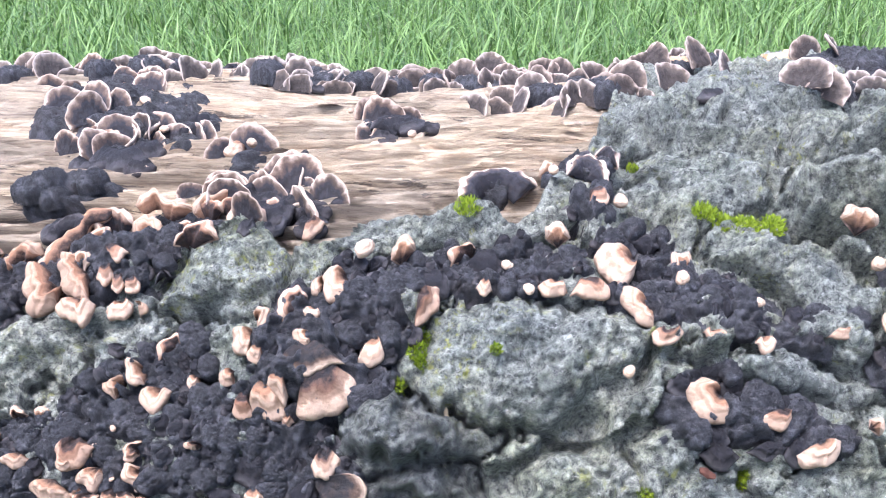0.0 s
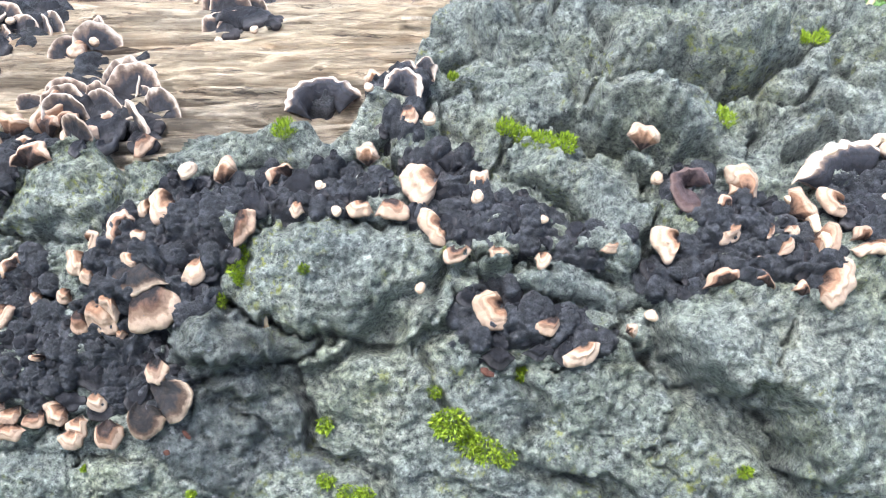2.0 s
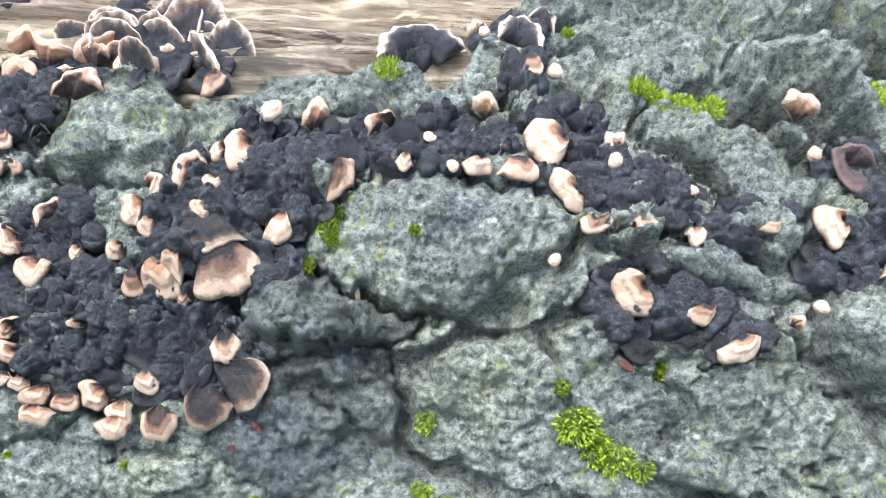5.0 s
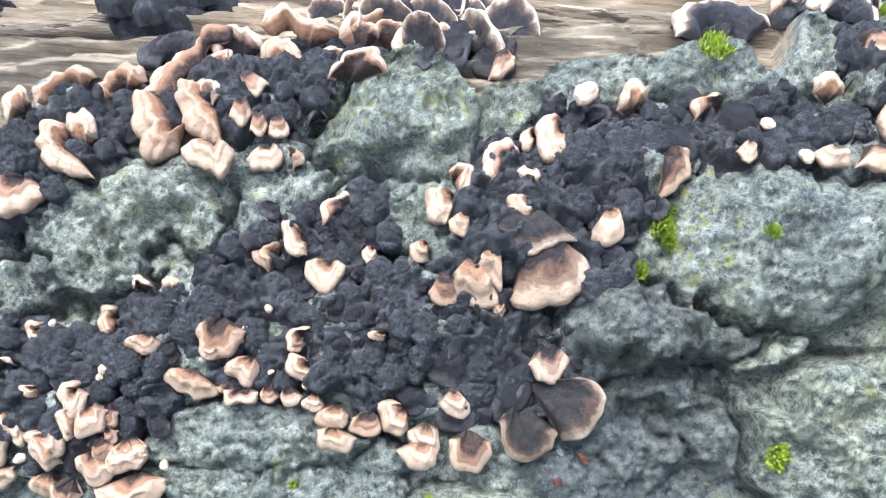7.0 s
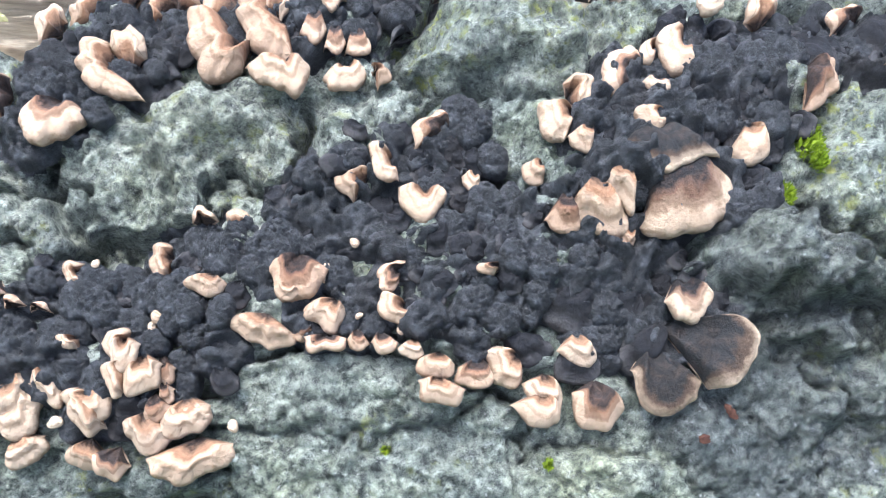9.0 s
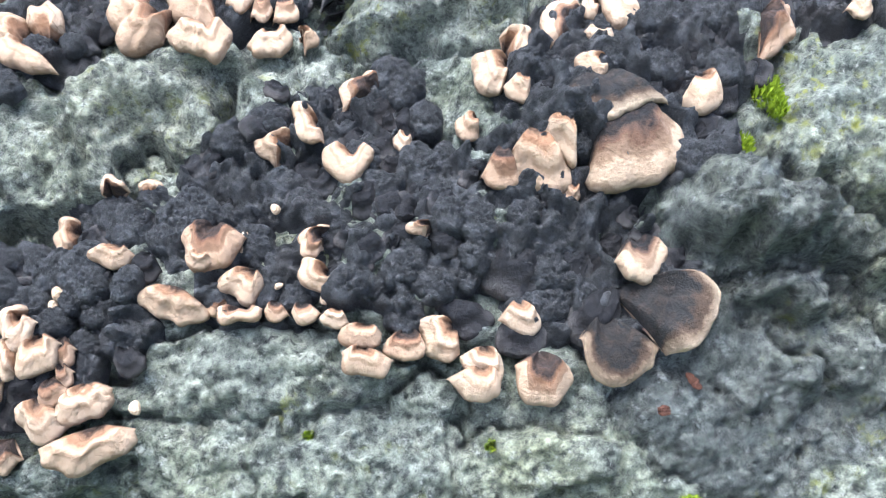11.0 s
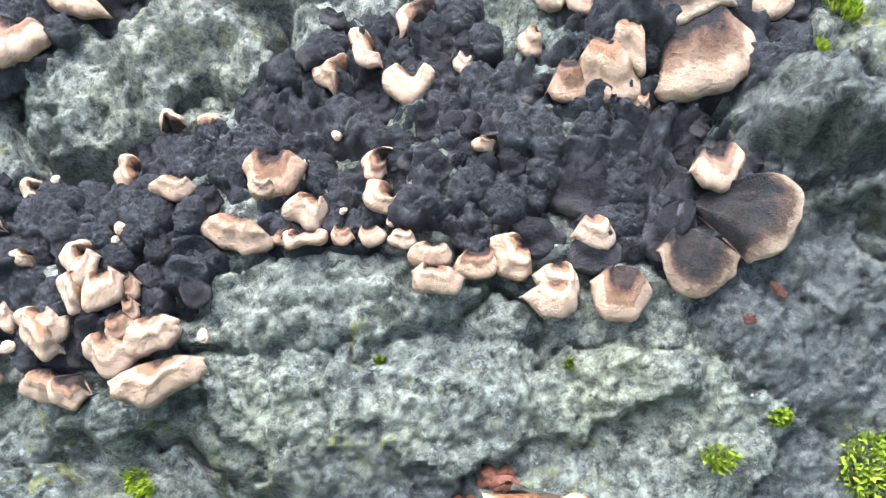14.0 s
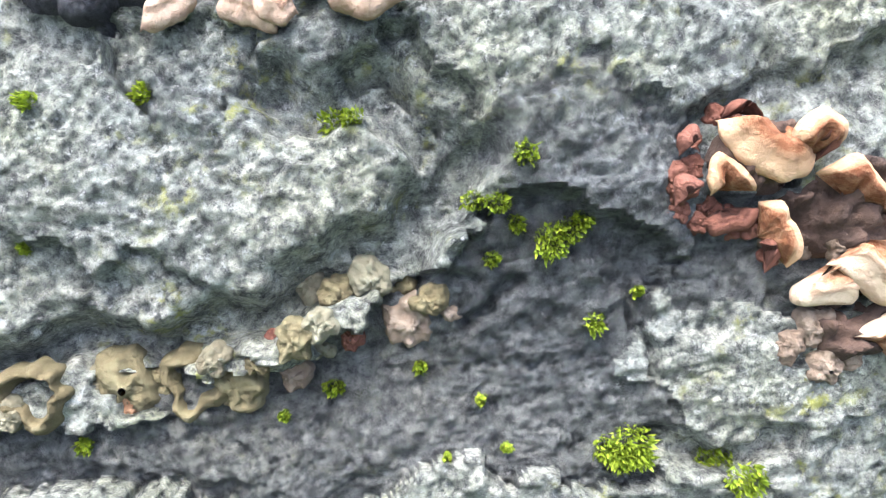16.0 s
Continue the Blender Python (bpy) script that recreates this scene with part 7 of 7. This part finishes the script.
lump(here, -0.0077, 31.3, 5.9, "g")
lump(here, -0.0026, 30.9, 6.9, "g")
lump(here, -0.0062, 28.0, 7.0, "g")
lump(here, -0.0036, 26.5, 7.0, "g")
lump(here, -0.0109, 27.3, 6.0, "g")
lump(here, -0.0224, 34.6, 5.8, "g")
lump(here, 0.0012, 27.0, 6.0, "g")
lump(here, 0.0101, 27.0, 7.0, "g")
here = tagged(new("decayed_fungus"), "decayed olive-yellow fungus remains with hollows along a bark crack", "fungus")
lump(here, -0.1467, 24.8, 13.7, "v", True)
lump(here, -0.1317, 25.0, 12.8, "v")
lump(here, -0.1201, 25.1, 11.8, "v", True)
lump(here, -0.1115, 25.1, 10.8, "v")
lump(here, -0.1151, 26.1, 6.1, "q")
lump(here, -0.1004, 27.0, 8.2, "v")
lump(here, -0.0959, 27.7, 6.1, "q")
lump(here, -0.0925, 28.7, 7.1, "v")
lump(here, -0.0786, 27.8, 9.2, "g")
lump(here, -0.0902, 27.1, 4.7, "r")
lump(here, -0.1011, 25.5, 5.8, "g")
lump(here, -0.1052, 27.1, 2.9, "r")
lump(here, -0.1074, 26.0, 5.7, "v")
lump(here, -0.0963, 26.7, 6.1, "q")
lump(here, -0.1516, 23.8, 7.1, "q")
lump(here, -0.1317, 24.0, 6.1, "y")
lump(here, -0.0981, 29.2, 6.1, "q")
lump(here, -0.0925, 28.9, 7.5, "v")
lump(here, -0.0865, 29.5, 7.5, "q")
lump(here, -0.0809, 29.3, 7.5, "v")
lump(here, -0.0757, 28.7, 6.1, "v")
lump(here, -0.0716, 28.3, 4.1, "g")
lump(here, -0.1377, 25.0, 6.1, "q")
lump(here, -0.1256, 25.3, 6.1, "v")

CAPS["s"] = plain_growth("pale_yellow_slime", (0.36, 0.33, 0.10), (0.58, 0.55, 0.28))
here = tagged(new("slime_mould"), "pale yellow slime mould cushion on bare weathered wood", "slime mould")
for x, turn, width in ((-0.1640, 61.9, 11), (-0.1715, 61.3, 10), (-0.1575, 62.1, 7), (-0.1690, 62.4, 8)):
    lump(here, x, turn, width, "s")
here = fungus("tarry black mound with one cream edge on bare wood", [(-0.172, 70.4, 0.022, 0.026), (-0.186, 69.0, 0.016, 0.02)], None, 7)
for x, turn, width in ((-0.172, 71.2, 15), (-0.184, 70.1, 14), (-0.164, 69.6, 12), (-0.178, 68.4, 11), (-0.19, 68.6, 12), (-0.168, 72.6, 13)):
    nodule(here, x, turn, width, 7)
fan(here, (-0.1725, 68.2), [(-0.1800, 67.0), (-0.1740, 66.3), (-0.1670, 66.9)], "c")
here = fungus("low tarry black mound on bare wood beside the arches", [(-0.104, 68.6, 0.021, 0.015), (-0.088, 68.9, 0.014, 0.012)], None, 6)
for x, turn, width in ((-0.108, 68.9, 14), (-0.098, 69.4, 13), (-0.09, 68.8, 11), (-0.104, 67.6, 11), (-0.115, 68.2, 12)):
    nodule(here, x, turn, width, 6)

# ---- small loose things ----
splinter(0.0527, 49.0, 10.4, 2.2, 8, STRAW)
splinter(0.0622, 82.8, 7.8, 3.6, 80, WOOD, "pale flake of weathered wood on bare wood", "wood_chip")
splinter(0.0970, 74.9, 16.5, 3.3, 90, WOOD, "pale flake of weathered wood on bare wood", "wood_chip")
splinter(0.1064, 78.8, 15.5, 3.8, 85, WOOD, "pale flake of weathered wood on bare wood", "wood_chip")
splinter(-0.0153, 82.2, 8.4, 2.5, 70, WOOD, "pale flake of weathered wood on bare wood", "wood_chip")
splinter(-0.0135, 93.7, 14.7, 2.4, 95, WOOD, "pale flake of weathered wood on bare wood", "wood_chip")
splinter(-0.1284, 63.0, 13.4, 2.4, 95, WOOD, "pale flake of weathered wood on bare wood", "wood_chip")
splinter(0.0255, 41.9, 4.0, 1.8, 40, CAPS["r"], "small red-brown bud scale on the bark", "bud_scale")
splinter(0.0191, 40.8, 2.0, 2.4, 0, CAPS["r"], "small red-brown bud scale on the bark", "bud_scale")
splinter(0.1310, 45.8, 5.3, 2.5, 60, CAPS["r"], "small red-brown bud scale on the bark", "bud_scale")
stem("dry_stalk", "thin dry brown stalk bent over the bark", "stalk", [skin(np.array([0.0029]), np.array([34.1]), 0.006)[0], skin(np.array([0.0047]), np.array([33.8]), 0.012)[0], skin(np.array([0.0085]), np.array([33.4]), 0.014)[0], skin(np.array([0.0146]), np.array([32.6]), 0.012)[0], skin(np.array([0.0173]), np.array([31.0]), 0.004)[0]], 0.0007, STRAW)
stem("grass_blade", "single bright green grass blade beside the withered fungus", "grass", [skin(np.array([0.0171]), np.array([31.0]), 0.004)[0], skin(np.array([0.0159]), np.array([31.3]), 0.01)[0], skin(np.array([0.0175]), np.array([31.5]), 0.014)[0]], 0.0010, MOSS)
stem("dry_stalk", "dry straw-coloured stalk standing in the grass", "stalk", [(*(0.559, 0.854, 0.468)[:2], 0.0), (0.558, 0.869, 0.487), (0.600, 0.892, 0.523), (0.623, 0.909, 0.548)], 0.004, STRAW)
stem("dry_stalk", "dry straw-coloured stalk standing in the grass", "stalk", [(*(0.609, 0.847, 0.467)[:2], 0.0), (0.609, 0.862, 0.486), (0.621, 0.876, 0.505), (0.635, 0.905, 0.544)], 0.004, STRAW)
stem("dry_stalk", "dry straw-coloured stalk standing in the grass", "stalk", [(*(0.647, 0.766, 0.371)[:2], 0.0), (0.646, 0.781, 0.390), (0.664, 0.802, 0.419), (0.690, 0.830, 0.458)], 0.004, STRAW)


# ---- ground and grass ----
ground = new("ground", mesh_of("ground", [(-400, -400, 0), (400, -400, 0), (400, 400, 0), (-400, 400, 0)], [(0, 1, 2, 3)], SOIL))
tagged(ground, "grassy ground behind the log", "ground", kind="structure")


def build_grass():
    rng = np.random.default_rng(5)
    n = 120000
    reach = 9.0 * rng.random(n) ** 0.75
    angle = rng.uniform(0, 2 * np.pi, n)
    x, y = -0.4 + reach * np.cos(angle), 1.6 + reach * np.sin(angle)
    clear = (x > -1.8) & (x < 0.62) & (y > -0.02) & (y < 0.92)
    x, y = x[~clear], y[~clear]
    n = len(x)
    length = rng.uniform(0.14, 0.34, n)
    yaw = rng.uniform(0, 2 * np.pi, n)
    bend = rng.uniform(0.3, 1.7, n)
    width = rng.uniform(0.0022, 0.0048, n)
    pts = []
    for k, w in ((0.0, 1.0), (0.4, 0.9), (0.75, 0.6), (1.0, 0.08)):
        out = length * bend * k * k * 0.75
        z = length * (k - 0.30 * bend * k * k)
        cx, cy = x + out * np.cos(yaw), y + out * np.sin(yaw)
        wx, wy = -np.sin(yaw) * width * w, np.cos(yaw) * width * w
        pts += [np.stack([cx - wx, cy - wy, z], -1), np.stack([cx + wx, cy + wy, z], -1)]
    v = np.stack(pts, 1).reshape(-1, 3)
    b = np.arange(n)[:, None] * 8
    f = np.concatenate([b + np.array([[0, 1, 3, 2]]), b + np.array([[2, 3, 5, 4]]), b + np.array([[4, 5, 7, 6]])])
    tagged(new("grass", mesh_of("grass", v, f, GRASS)), "long green meadow grass behind the log", "grass", kind="stuff")


build_grass()
